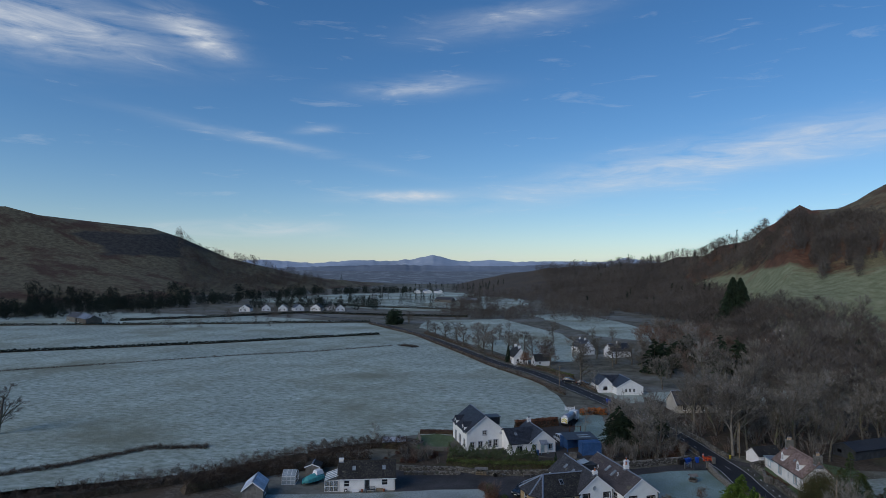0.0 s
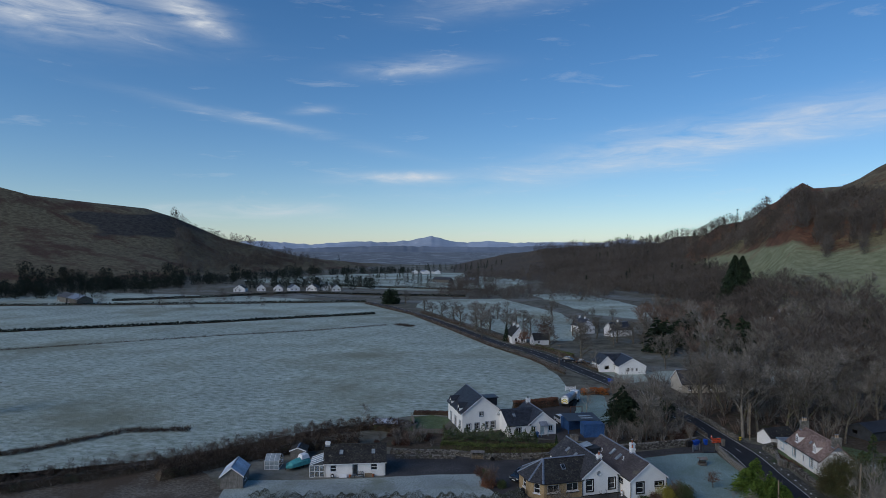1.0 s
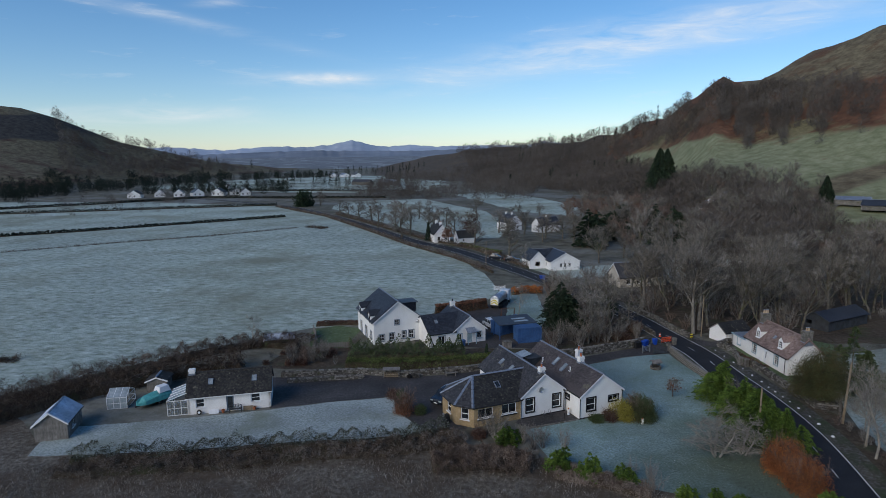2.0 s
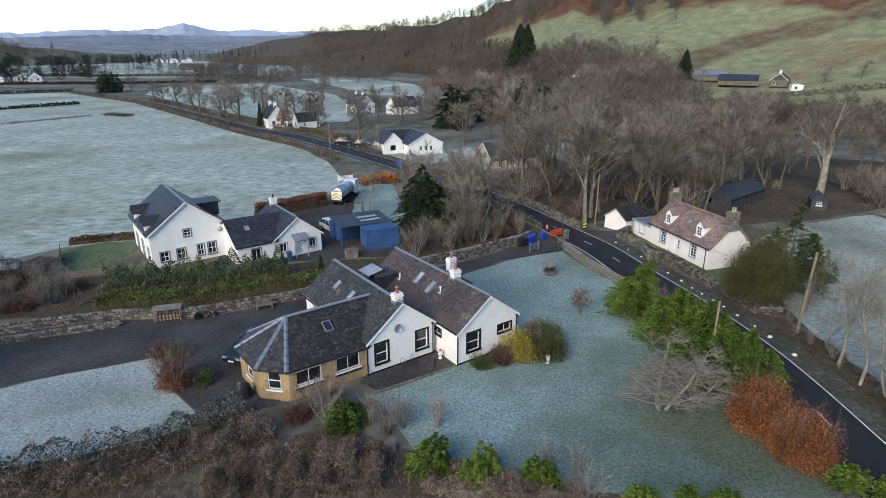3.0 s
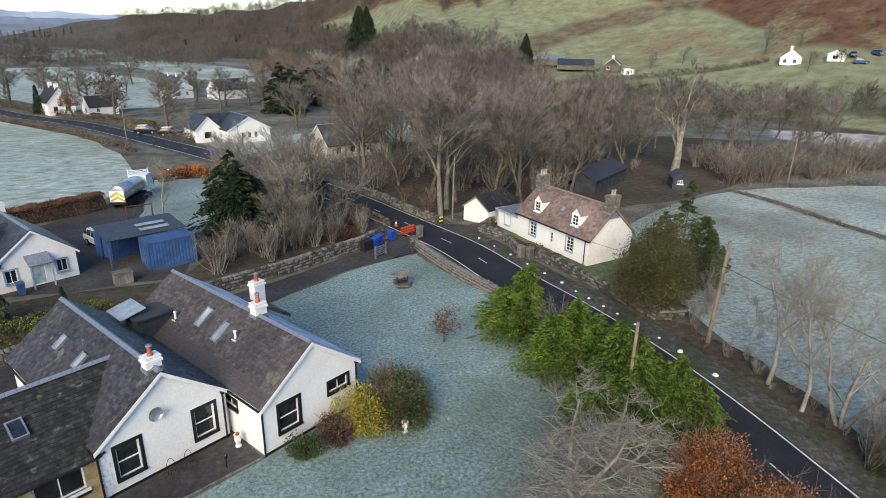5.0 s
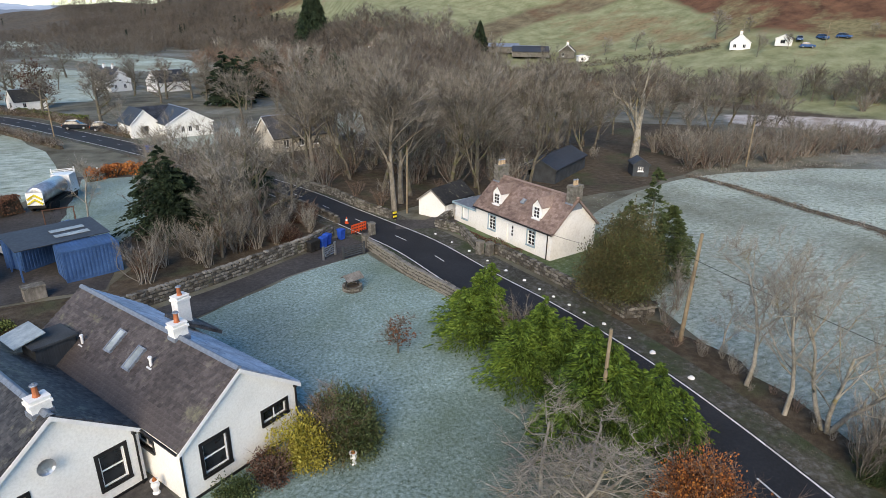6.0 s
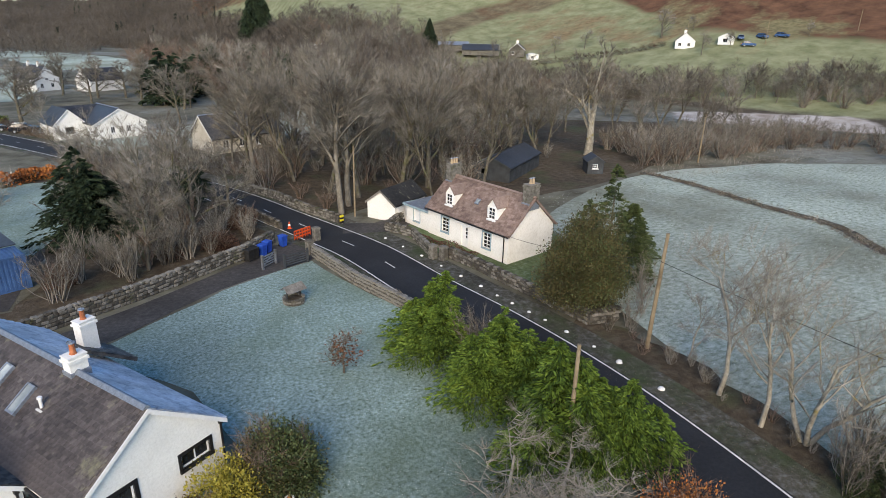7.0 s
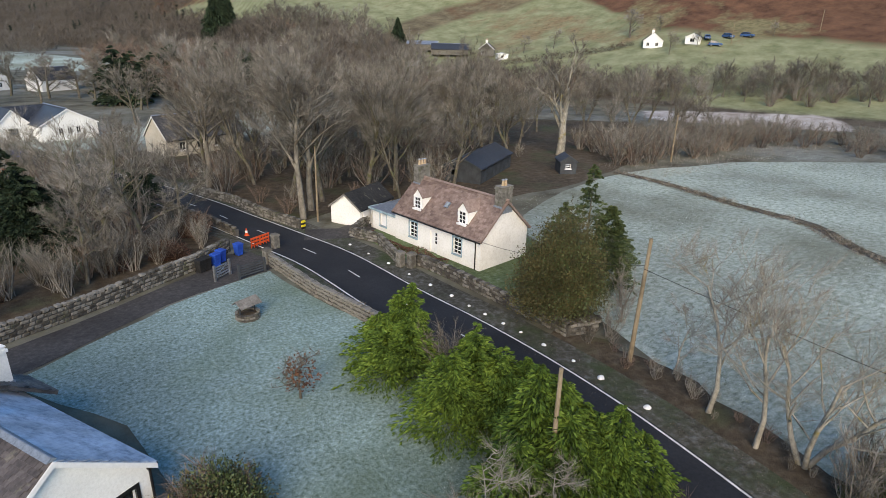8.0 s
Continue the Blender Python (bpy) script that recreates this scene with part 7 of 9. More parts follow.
far_wood("upper_wood", pts, rng.uniform(6, 11, len(pts)), "far_wood", "leafless wood on the upper slope below the crag", 80, width=0.11)
pts = wood_points(520, (13, 60), (180, 420), lambda a, d, x, y: -0.04 < rt_of(a, d) < np.interp(a, [13, 20, 26, 29, 40, 60], [0.36, 0.32, 0.24, 0.09, 0.08, 0.08]) and not (abs((x - 158) * 0.66 - (y - 126) * 0.75) < 34 and -40 < (x - 158) * 0.75 + (y - 126) * 0.66 < 19))
far_wood("foot_wood", pts, rng.uniform(0.65, 1.05, len(pts)) * np.interp([math.degrees(math.atan2(q[0] - 2, q[1])) for q in pts], [13, 26, 30, 60], [14, 13.5, 8.5, 8.5]), "far_wood", "leafless trees along the foot of the hill", 170, width=0.055)
pts = wood_points(700, (-22, 3), (420, 900), lambda a, d, x, y: x > -60 - 0.12 * d and not (-100 < x < -40 and 520 < y < 700))
far_wood("valley_wood", pts, rng.uniform(7, 12, len(pts)), "far_wood", "leafless woods on the valley floor", 80, width=0.12)
pts = wood_points(110, (-24, 12), (560, 1300), lambda a, d, x, y: math.sin(x * 0.02) + math.sin(y * 0.013 + 1) > 0.5) + wood_points(22, (2, 14), (640, 900), lambda a, d, x, y: rt_of(a, d) > 0.85) 
far_wood("far_firs", pts, rng.uniform(10, 17, len(pts)), "far_fir", "dark conifer clumps in the distance", 90, True, 0.1)
rb = np.random.default_rng(17)
pts = []
for _ in range(420):
    q, w_ = rb.uniform(-75, 70), rb.uniform(-6, 13)
    sx, sy = 172 + q * 0.62 + w_ * 0.78, 138 - q * 0.78 + w_ * 0.62
    pts.append((sx, sy, hz(sx, sy) - 0.3))
far_wood("scrub_belt", pts, rb.uniform(4.0, 7.5, len(pts)), "far_wood", "dense leafless willow scrub between marsh and pasture", 150, width=0.035)
pts = []
for a0, d0, n in ((-48, 640, 150), (-42, 640, 130), (-37, 700, 110), (-31, 800, 110), (-26, 900, 90), (-20, 950, 80), (-52, 560, 120), (-45, 560, 50), (-24, 560, 50), (-30, 600, 50), (-58, 560, 90)):
    pts += wood_points(n, (a0 - 3.2, a0 + 3.2), (d0 - 45, d0 + 60))
far_wood("left_wood", pts, rng.uniform(7, 12, len(pts)), "far_fir", "dark trees at the foot of the western hill", 90, False, 0.16)
pts = wood_points(420, (-39, -22), (780, 1090), lambda a, d, x, y: hz(x, y) > 8)
far_wood("spur_wood", pts, rng.uniform(9, 15, len(pts)), "far_wood", "dark wood over the western spur", 70, width=0.13)
pts = wood_points(120, (-32, -8), (450, 760), lambda a, d, x, y: abs(math.sin(d * 0.02 + a * 0.1)) < 0.35)
far_wood("far_hedgerows", pts, rng.uniform(5, 10, len(pts)), "far_wood", "bare hedgerow trees between far fields", 90, width=0.09)
pts = [(rng.uniform(-330, -200), rng.uniform(270, 420), 0) for _ in range(26)] + [(-75 + rng.uniform(-30, 30), 335 + rng.uniform(-30, 40), 0) for _ in range(0)]
far_wood("farm_trees", pts, rng.uniform(5, 10, len(pts)), "far_wood", "bare trees round the far farm", 120, width=0.07)
# mountains closing the valley, their blue haze painted into the materials


def range_of(name, prof, dist, base, mat, label, wobble):
    v, f = [], []
    azs = np.arange(prof[0][0], prof[-1][0], 0.12)
    z = np.interp(azs, [p[0] for p in prof], [p[1] for p in prof])
    for i, (a, t) in enumerate(zip(azs, z)):
        r = math.radians(a)
        t += wobble * (noise.noise((a * 1.3, dist, 0)) + 0.4 * noise.noise((a * 2.6, dist, 1)))
        for k, q in enumerate((0.0, 0.35, 0.7, 0.9, 1.0)):
            d = dist - 500 * (1 - q)
            v.append((4 + d * math.sin(r), -41 + d * math.cos(r), base + (t - base) * (q ** 1.3)))
        if i:
            b = i * 5
            f += [(b - 5 + k, b + k, b + k + 1, b - 5 + k + 1) for k in range(4)]
    ob = part(name, (v, f), M[mat])
    smooth(ob)
    return tagged(ob, label, "mountain", kind="structure")


range_of("mountains_far", [(-40, 60), (-31, 102), (-29.5, 100), (-26, 80), (-22, 105), (-18.5, 100), (-16.3, 116), (-14.4, 148), (-12.6, 110), (-11, 100), (-9, 112), (-6.5, 98), (-3, 104), (2, 100), (3.6, 126), (5.5, 110), (8, 90), (20, 80)], 4300, 20, "mountain", "snow-dusted mountains painted haze-blue at the head of the valley", 6)
range_of("moor_near", [(-40, 20), (-28, 48), (-22, 60), (-18, 66), (-14, 62), (-8, 60), (-3, 70), (0, 72), (3, 66), (8, 72), (20, 70)], 3300, 10, "moor", "dark moorland ridge with painted blue haze beyond the valley", 5)

# ---- hedges, scrub, dry grass ----


def along(line, count, rng, half):
    """Random points beside a line, with the line's direction."""
    p = np.array(line, float)
    seg = np.diff(p, axis=0)
    ln = np.linalg.norm(seg, axis=1)
    k = rng.choice(len(seg), count, p=ln / ln.sum())
    t = rng.uniform(0, 1, count)[:, None]
    q = p[k] + seg[k] * t
    nrm = np.stack([-seg[k, 1], seg[k, 0]], 1) / ln[k][:, None]
    w = rng.uniform(-half, half, count)
    return q + nrm * w[:, None], w


def hedge(name, line, width, tall, n, mat, label, size=0.3, seed=1, uneven=0.2, wiry=False):
    """A hedge of many leaves over a twiggy core."""
    rng = np.random.default_rng(seed)
    q, w = along(line, n, rng, width / 2)
    edge = rng.uniform(0, 1, n)
    topz = tall * (1 + uneven * np.sin(q[:, 0] * 1.3) * np.sin(q[:, 1] * 1.7) + uneven * 0.5 * np.sin(q[:, 0] * 4))
    z = np.where(edge < 0.5, topz * rng.uniform(0.85, 1.03, n), topz * rng.uniform(0.05, 1, n))
    c = np.stack([q[:, 0], q[:, 1], z + height(q[:, 0], q[:, 1])], 1)
    ax = rng.normal(0, 0.6, (n, 3)) + np.array([0, 0, 0.6])
    h = thing(name, label, "hedge")
    wiry = wiry or mat in ("bramble", "dry_grass")
    if wiry:
        c, ax = np.repeat(c, 3, 0) + rng.normal(0, size * 0.5, (3 * n, 3)) * np.array([1, 1, 0.4]), np.repeat(ax, 3, 0) + rng.normal(0, 0.5, (3 * n, 3))
    part("leaves", tufts("leaves", c, ax, size * (1.35 if wiry else 1), size * (0.11 if wiry else 0.6), M[mat], rng, 0, not wiry, wiry), None, h)
    g = Geo()
    for a, b in zip(line, line[1:]):
        d = Vector(b) - Vector(a)
        m = Matrix.Translation((*a, 0)) @ Matrix.Rotation(math.atan2(d.y, d.x), 4, "Z")
        g.box(-0.2, -width * 0.28, 0, d.length + 0.2, width * 0.28, tall * (0.84 if uneven < 0.15 else 0.5), m, width * 0.12)
    if tall > 0.6:
        part("core", g.end(), M["leaf_floor"], h)
    return h


hedge("clipped_hedge", [(-22.5, 74.6), (-14, 75.2), (-4, 77.4), (1.5, 79.6)], 1.8, 1.5, 15000, "hedge", "long clipped green hedge above the drive", 0.18, 1, 0.06)
hedge("wild_hedge", [(-23, 78), (-12, 79.2), (-5, 80.4)], 3.4, 2.3, 13000, "leaf_green", "overgrown evergreen hedge below the large house", 0.22, 2, 0.5)
hedge("beech_hedge", [(-12.5, 106.2), (-7, 109.2), (-2.6, 112.4)], 1.8, 2.0, 9000, "leaf_rust", "brown beech hedge beside the court", 0.17, 3, 0.04)
hedge("field_hedge", [(-52, 74), (-46, 80), (-40, 84), (-33, 83.5)], 3.0, 1.8, 5200, "bramble", "tangled brown hedge at the field edge", 0.4, 4, 0.5)
hedge("garden_hedge", [(-34, 96.2), (-30, 97.4), (-25.6, 97.6)], 1.0, 0.9, 1500, "leaf_brown", "low brown hedge round the garden", 0.24, 5, 0.1)
hedge("west_hedge", [(-95, 30), (-70, 52), (-60, 63), (-52, 73)], 4.0, 1.9, 6500, "bramble", "tangled dark hedge running to the field", 0.5, 6, 0.5)
hedge("yard_hedge", [(-64, 50), (-55, 62), (-46, 70), (-38, 73)], 5.0, 2.2, 6500, "bramble", "brown thicket behind the cottage", 0.5, 7, 0.5)
hedge("front_hedge", [(-44, 44.6), (-34, 46.4), (-26, 48.4), (-19.5, 50.0), (-13.5, 51.0), (-9.2, 52.4), (-5.2, 55.0)], 2.0, 1.6, 16000, "leaf_dull", "low frosted evergreen hedge along the lawn", 0.17, 8, 0.3)
hedge("bramble_bank", [(-44, 42.4), (-30, 45.0), (-20, 48.0), (-10, 50.0), (-3.2, 53.0)], 2.8, 1.0, 9000, "bramble", "frosted bramble bank below the wall", 0.34, 9, 0.5)
hedge("bracken_bank", [(-6, 47.2), (0, 48.4), (4, 47.8)], 4.2, 1.1, 7000, "dead_stem", "dead brown willowherb in front of the garden", 0.3, 10, 0.4, True)
hedge("bracken_edge", [(6.5, 46.6), (10, 45.8), (15, 43.6)], 2.2, 0.8, 3000, "dead_stem", "dead brown stems below the lawn", 0.3, 11, 0.4, True)
hedge("road_hedge", [(3.2, 124.5), (7, 127.2), (10, 126.5)], 1.8, 1.4, 1600, "leaf_copper", "reddish hedge at the road", 0.4, 12, 0.2)
hedge("roadside_hedge", [(-2, 150), (-14, 172), (-32, 197), (-60, 244), (-95, 300), (-146, 360)], 1.2, 1.1, 5200, "bramble", "brown leafless roadside hedge", 0.7, 13, 0.4)
hedge("roadside_hedge", [(8, 157), (-9, 190), (-28, 212), (-56, 256), (-92, 312)], 1.2, 1.2, 4200, "bramble", "brown leafless roadside hedge", 0.7, 14, 0.4)
hedge("garden_screen", [(-14, 198), (-6, 186), (0, 180)], 1.6, 1.3, 1500, "hedge", "green hedge beside the lodge", 0.5, 15, 0.1)
hedge("pasture_hedge", [(108, 222), (140, 226), (160, 222), (185, 205), (200, 195)], 2.0, 1.6, 2600, "bramble", "brown hedge at the foot of the pasture", 0.7, 16, 0.4)
for x0, y0, x1, y1, tall, lab in ((-262, 172, -116, 297, 1.0, "dark hedge between two fields"), (-420, 260, -150, 372, 1.3, "dark hedge between two fields"), (-330, 330, -240, 440, 1.4, "hedge by the far houses"), (-240, 440, -90, 440, 1.3, "hedge by the far houses"), (-330, 560, -80, 520, 1.5, "hedge between distant fields")):
    hedge("field_boundary", [(x0, y0), ((x0 + x1) / 2 + 4, (y0 + y1) / 2 - 3), (x1, y1)], 1.6, tall, 2600, "far_fir", lab, 1.1, int(abs(x0)), 0.3)
# a ditch line of rushes across the field
hedge("rush_line", [(-212, 136), (-150, 196), (-118, 221), (-92, 249)], 1.6, 0.25, 2200, "bramble", "low line of dead rushes across the field", 0.7, 31, 0.6)
hedge("rush_patch", [(-88, 252), (-78, 246)], 5.0, 0.5, 500, "bramble", "patch of brown rushes", 0.7, 32, 0.6)
hedge("stream_bank", [(-108, 44), (-96, 56), (-88, 70), (-76, 74)], 2.0, 0.4, 2200, "bramble", "dark rushy stream bank in the field", 0.6, 33, 0.6)
hedge("shrub_row", [(37.6, 88.0), (38.6, 84.5), (40.0, 79)], 0.7, 0.5, 1500, "leaf_brown", "low brown shrubs under the cottage wall", 0.16, 34, 0.5)
hedge("ivy_bank", [(29.2, 79.6), (30.6, 73.6), (31.0, 70)], 0.5, 0.35, 900, "dry_grass", "dry grass growing on the garden wall", 0.3, 35, 0.6)


def grass(name, test, count, xs, ys, mat, label, size, width, seed):
    rng_ = np.random.default_rng(seed)
    x, y = rng_.uniform(*xs, count), rng_.uniform(*ys, count)
    keep = test(x, y) & (np.sin(x * 0.8 + np.sin(y * 0.6) * 2) + np.sin(y * 0.9 + x * 0.3) + rng_.normal(0, 0.8, count) > -0.6)
    x, y = x[keep], y[keep]
    n = len(x)
    c = np.stack([x, y, height(x, y) + size * 0.35], 1)
    ax = np.stack([rng_.normal(0, 0.5, n), rng_.normal(0, 0.5, n), np.ones(n)], 1)
    tagged(new(name, tufts(name, c, ax, size, width, M[mat], rng_, thin=True)), label, "grass", kind="stuff")


grass("dry_grass", lambda x, y: y < 47 + 0.12 * (x + 20) - 0.62 * np.clip(x - 4, 0, 30), 150000, (-62, 28), (12, 52), "dry_grass", "frosted tussocks of dry grass", 0.5, 0.03, 1)
grass("verge_grass", lambda x, y: np.abs(x - (37.6 + 0.9 * np.clip((56 - y) / 20, 0, 1))) < 1.2, 5000, (36, 41), (40, 66), "bramble", "dead grass and leaves on the verge", 0.12, 0.05, 2)
grass("field_tussocks", lambda x, y: (x > 43 + 0.5 * np.clip(y - 62, 0, 30)), 60000, (42, 120), (20, 92), "frost_tuft", "frosted tussocks in the field", 0.13, 0.07, 3)
grass("lawn_frost", lambda x, y: (y > 43 + 0.7 * np.clip(13 - x, 0, 20)) & (x < 27.5 + 0.0 * y) & (y < 77 + 0.55 * (x - 10)) & (x > 4 + 0.35 * np.abs(y - 58)) & ((y < 58 + 0.3 * (x - 8)) | (x > 17.5)), 40000, (4, 31), (43, 84), "frost_tuft", "frosted blades of lawn grass", 0.09, 0.05, 5)
grass("bank_grass", lambda x, y: (x > 80) & (y < 100), 5000, (80, 130), (90, 100), "dry_grass", "dry grass along the burn", 0.5, 0.035, 4)
# the burn that cuts the rough field
BURN = curve_through([(79, 95.5), (79.5, 88), (78.2, 77.4), (78.1, 69.3), (74.2, 63.5), (70, 52), (66, 40)], 2.0)
structure("burn", ribbon(BURN, 0.2, -0.2, 0.035), M["black_paint"], "dark narrow burn cutting the field", "stream")
structure("burn_bank", ribbon(BURN, 1.3, 0.2, 0.03), M["verge"], "bank of brown grass beside the burn", "bank")
hedge("burn_rushes", BURN[::3], 1.6, 0.25, 2400, "dry_grass", "dead rushes along the burn", 0.35, 36, 0.6)

# ---- poles, wire, posts ----


def pole(x, y, tall, label, r=0.13, lean=(0, 0), arms=True):
    p = thing("utility_pole", label, "pole", x, y, hz(x, y), 20)
    part("shaft", Geo().tube([(0, 0, -0.3), (lean[0], lean[1], tall)], [r, r * 0.7], 9).end(), M["wood_pole"], p)
    if arms:
        part("crossarm", Geo().box(-0.7, -0.06, tall - 0.45, 0.7, 0.06, tall - 0.33).end(), M["wood_pole"], p)
        for q in (-0.6, 0, 0.6):
            part("insulator", Geo().cyl(q, 0, tall - 0.33, tall - 0.15, 0.05, 0.035, 8).end(), M["dark_glass"], p)
    return p


pole(41.0, 61.2, 7.6, "tall wooden telegraph pole leaning by the road", 0.15, (0.35, -0.1), False)
pole(92.6, 96.6, 7.2, "wooden power pole at the edge of the field", 0.14, (0.1, 0))
pole(29.2, 55.5, 6.4, "grey post rising through the conifers", 0.12, (0, 0), False)
pole(35.6, 95.2, 7.4, "grey pole among the trees", 0.11, (0.1, 0), False)
for x, y in ((-4.2, 163), (215, 166), (240, 150), (56, 190), (205, 190)):
    pole(x, y, 7.0, "slim wooden pole far off", 0.12, (0, 0), True)
wire = thing("wire", "black overhead wire beside the road", "wire")
pw = [Vector((40.8, 61.0, 6.0)).lerp(Vector((46, 8, 6.2)), i / 16) - Vector((0, 0, 1.3 * 4 * (i / 16) * (1 - i / 16))) for i in range(17)]
part("strand", Geo().tube(pw, [0.018] * 17, 5).end(), M["rubber"], wire)
pw = [Vector((40.8, 61.0, 6.2)).lerp(Vector((41.4, 77.0, 2.6)), i / 10) - Vector((0, 0, 0.5 * 4 * (i / 10) * (1 - i / 10))) for i in range(11)]
part("strand", Geo().tube(pw, [0.014] * 11, 5).end(), M["rubber"], wire)

# ---- road furniture ----
rs = random.Random(3)
rock = bmesh.new()
bmesh.ops.create_icosphere(rock, subdivisions=2, radius=0.2)
for v in rock.verts:
    v.co *= 1 + 0.22 * noise.noise(v.co * 6)
    v.co.z = max(-0.02, v.co.z * 0.75)
rock_mesh = bpy.data.meshes.new("stone")
rock.to_mesh(rock_mesh)
rock_mesh.materials.append(M["white_paint"])
for x, y in ((38.1, 57.6), (38.15, 60.8), (38.15, 62.9), (37.95, 65.2), (37.8, 67.2), (37.6, 68.7), (37.4, 70.4), (37.2, 72), (37.1, 74), (36.8, 76.4), (36.5, 79), (36.2, 81.8), (35.8, 84.6), (35.4, 87.4)):
    ob = new("marker_stone", rock_mesh)
    ob.matrix_basis = pose(x, y, 0.06, 0, 0, rs.uniform(0, 360)) @ Matrix.Scale(rs.uniform(0.8, 1.2) * (1.0 if y < 62 else 0.68), 4)
    tagged(ob, "white painted stone on the road verge", "stone", "marker stones")


def bin_(x, y, yaw, mat, label):
    b = thing("wheelie_bin", label, "bin", x, y, 0.03, yaw, "bins at the gate")
    g = Geo()
    g.v = [Vector(p) for p in ((-0.22, -0.26, 0.06), (0.22, -0.26, 0.06), (0.22, 0.24, 0.06), (-0.22, 0.24, 0.06), (-0.29, -0.34, 1.0), (0.29, -0.34, 1.0), (0.29, 0.3, 1.0), (-0.29, 0.3, 1.0))]
    g.f = [(0, 3, 2, 1), (4, 5, 6, 7), (0, 1, 5, 4), (1, 2, 6, 5), (2, 3, 7, 6), (3, 0, 4, 7)]
    part("body", g.end(), M[mat], b)
    part("lid", Geo().box(-0.31, -0.38, 1.0, 0.31, 0.34, 1.07, inset=0.03).end(), M[mat], b)
    for s in (-0.24, 0.24):
        part("wheel", Geo().tube([(s - 0.03, 0.26, 0.1), (s + 0.03, 0.26, 0.1)], [0.1, 0.1], 10).end(), M["rubber"], b)


bin_(24.2, 88.3, 30, "bin_blue", "bright blue wheelie bin at the gate")
bin_(24.8, 89.0, 35, "bin_blue", "bright blue wheelie bin at the gate")
bin_(22.9, 87.6, 28, "rubber", "black wheelie bin at the gate")
bin_(23.4, 87.9, 24, "rubber", "black wheelie bin at the gate")
bin_(26.4, 89.8, 24, "bin_blue", "small blue recycling bin")
bin_(-5.6, 86.6, 24, "container_blue", "dark purple-blue wheelie bin at the house wall")
bin_(11.3, 141.6, 24, "bin_blue", "blue wheelie bin by the road")
bin_(10.6, 142.2, 24, "bin_blue", "blue wheelie bin by the road")
ba2 = thing("traffic_barrier", "orange plastic road barrier at the gate", "barrier", 28.6, 91.0, 0.04, 25)
for k in range(2):
    x = -1.0 + k * 1.02
    for z in (0.25, 0.55, 0.85):
        part("rail", Geo().box(x, -0.03, z, x + 0.98, 0.03, z + 0.14).end(), M["orange"], ba2)
    for q in (0, 0.3, 0.62, 0.92):
        part("upright", Geo().box(x + q, -0.024, 0.1, x + q + 0.06, 0.024, 1.0).end(), M["orange"], ba2)
    part("foot", Geo().box(x + 0.4, -0.3, 0, x + 0.55, 0.3, 0.08).end(), M["rubber"], ba2)
cn = thing("traffic_cone", "orange and white traffic cone", "cone", 28.4, 94.4, 0.03)
part("body", Geo().cyl(0, 0, 0.04, 0.7, 0.16, 0.03, 12).end(), M["orange"], cn)
part("sleeve", Geo().cyl(0, 0, 0.3, 0.48, 0.125, 0.085, 12).end(), M["white_paint"], cn)
part("base", Geo().box(-0.2, -0.2, 0, 0.2, 0.2, 0.04).end(), M["orange"], cn)
mk = thing("marker_post", "yellow and black striped marker on the parapet end", "post", 33.4, 93.3, 0.03, 20)
for k in range(4):
    part("stripe", Geo().box(-0.22, -0.06, 0.15 + k * 0.2, 0.22, 0.06, 0.35 + k * 0.2).end(), M["yellow" if k % 2 else "black_paint"], mk)
part("foot", Geo().box(-0.05, -0.05, 0, 0.05, 0.05, 0.15).end(), M["grey_wood"], mk)


def gate(name, x, y, yaw, w, label, mat="grey_wood", tall=1.1):
    g_ = thing(name, label, "gate", x, y, 0.03, yaw)
    for q in (0, w):
        part("post", Geo().box(q - 0.08, -0.08, 0, q + 0.08, 0.08, tall + 0.15).end(), M[mat], g_)
    for k in range(5):
        part("bar", Geo().box(0.1, -0.025, 0.2 + k * 0.2, w - 0.1, 0.025, 0.29 + k * 0.2).end(), M[mat], g_)
    part("brace", Geo().tube([(0.12, 0.04, 0.22), (w - 0.12, 0.04, 1.05)], [0.04, 0.04], 5).end(), M[mat], g_)


gate("garden_gate", 23.4, 85.2, 35, 1.6, "open pale metal bar gate on the lawn edge", "steel")
gate("timber_gate", 25.0, 84.6, 15, 2.2, "dark timber gate at the drive", "dark_timber")
gate("field_gate", -1.2, 128.4, 10, 2.6, "white painted gate by the road", "white_paint")
gate("field_gate", 4.2, 127.2, -6, 2.2, "white painted gate by the road", "white_paint")

# ---- lawn furniture ----
we = thing("wishing_well", "stone wishing well with a tilted grey roof on the lawn", "well", 23.75, 78.2, 0.03, 20)
we.scale = (0.8, 0.8, 0.86)
g = Geo()
for r in range(3):
    for k in range(14):
        a0, a1 = 2 * math.pi * (k + 0.5 * (r % 2)) / 14, 2 * math.pi * (k + 0.94 + 0.5 * (r % 2)) / 14
        pts_ = [(1.0, a0), (1.0, a1), (0.74, a1), (0.74, a0)]
        b0 = len(g.v)
        g.v += [Vector((q * math.cos(a), q * math.sin(a), r * 0.17)) for q, a in pts_] + [Vector((q * math.cos(a), q * math.sin(a), r * 0.17 + 0.155)) for q, a in pts_]
        g.f += [(b0, b0 + 3, b0 + 2, b0 + 1), (b0 + 4, b0 + 5, b0 + 6, b0 + 7), (b0, b0 + 1, b0 + 5, b0 + 4), (b0 + 1, b0 + 2, b0 + 6, b0 + 5), (b0 + 2, b0 + 3, b0 + 7, b0 + 6), (b0 + 3, b0, b0 + 4, b0 + 7)]
part("stone_ring", g.end(), M["stone"], we, "ring of rough stones")
part("fill", Geo().cyl(0, 0, 0, 0.35, 0.75, 0.75, 14).end(), M["leaf_floor"], we)
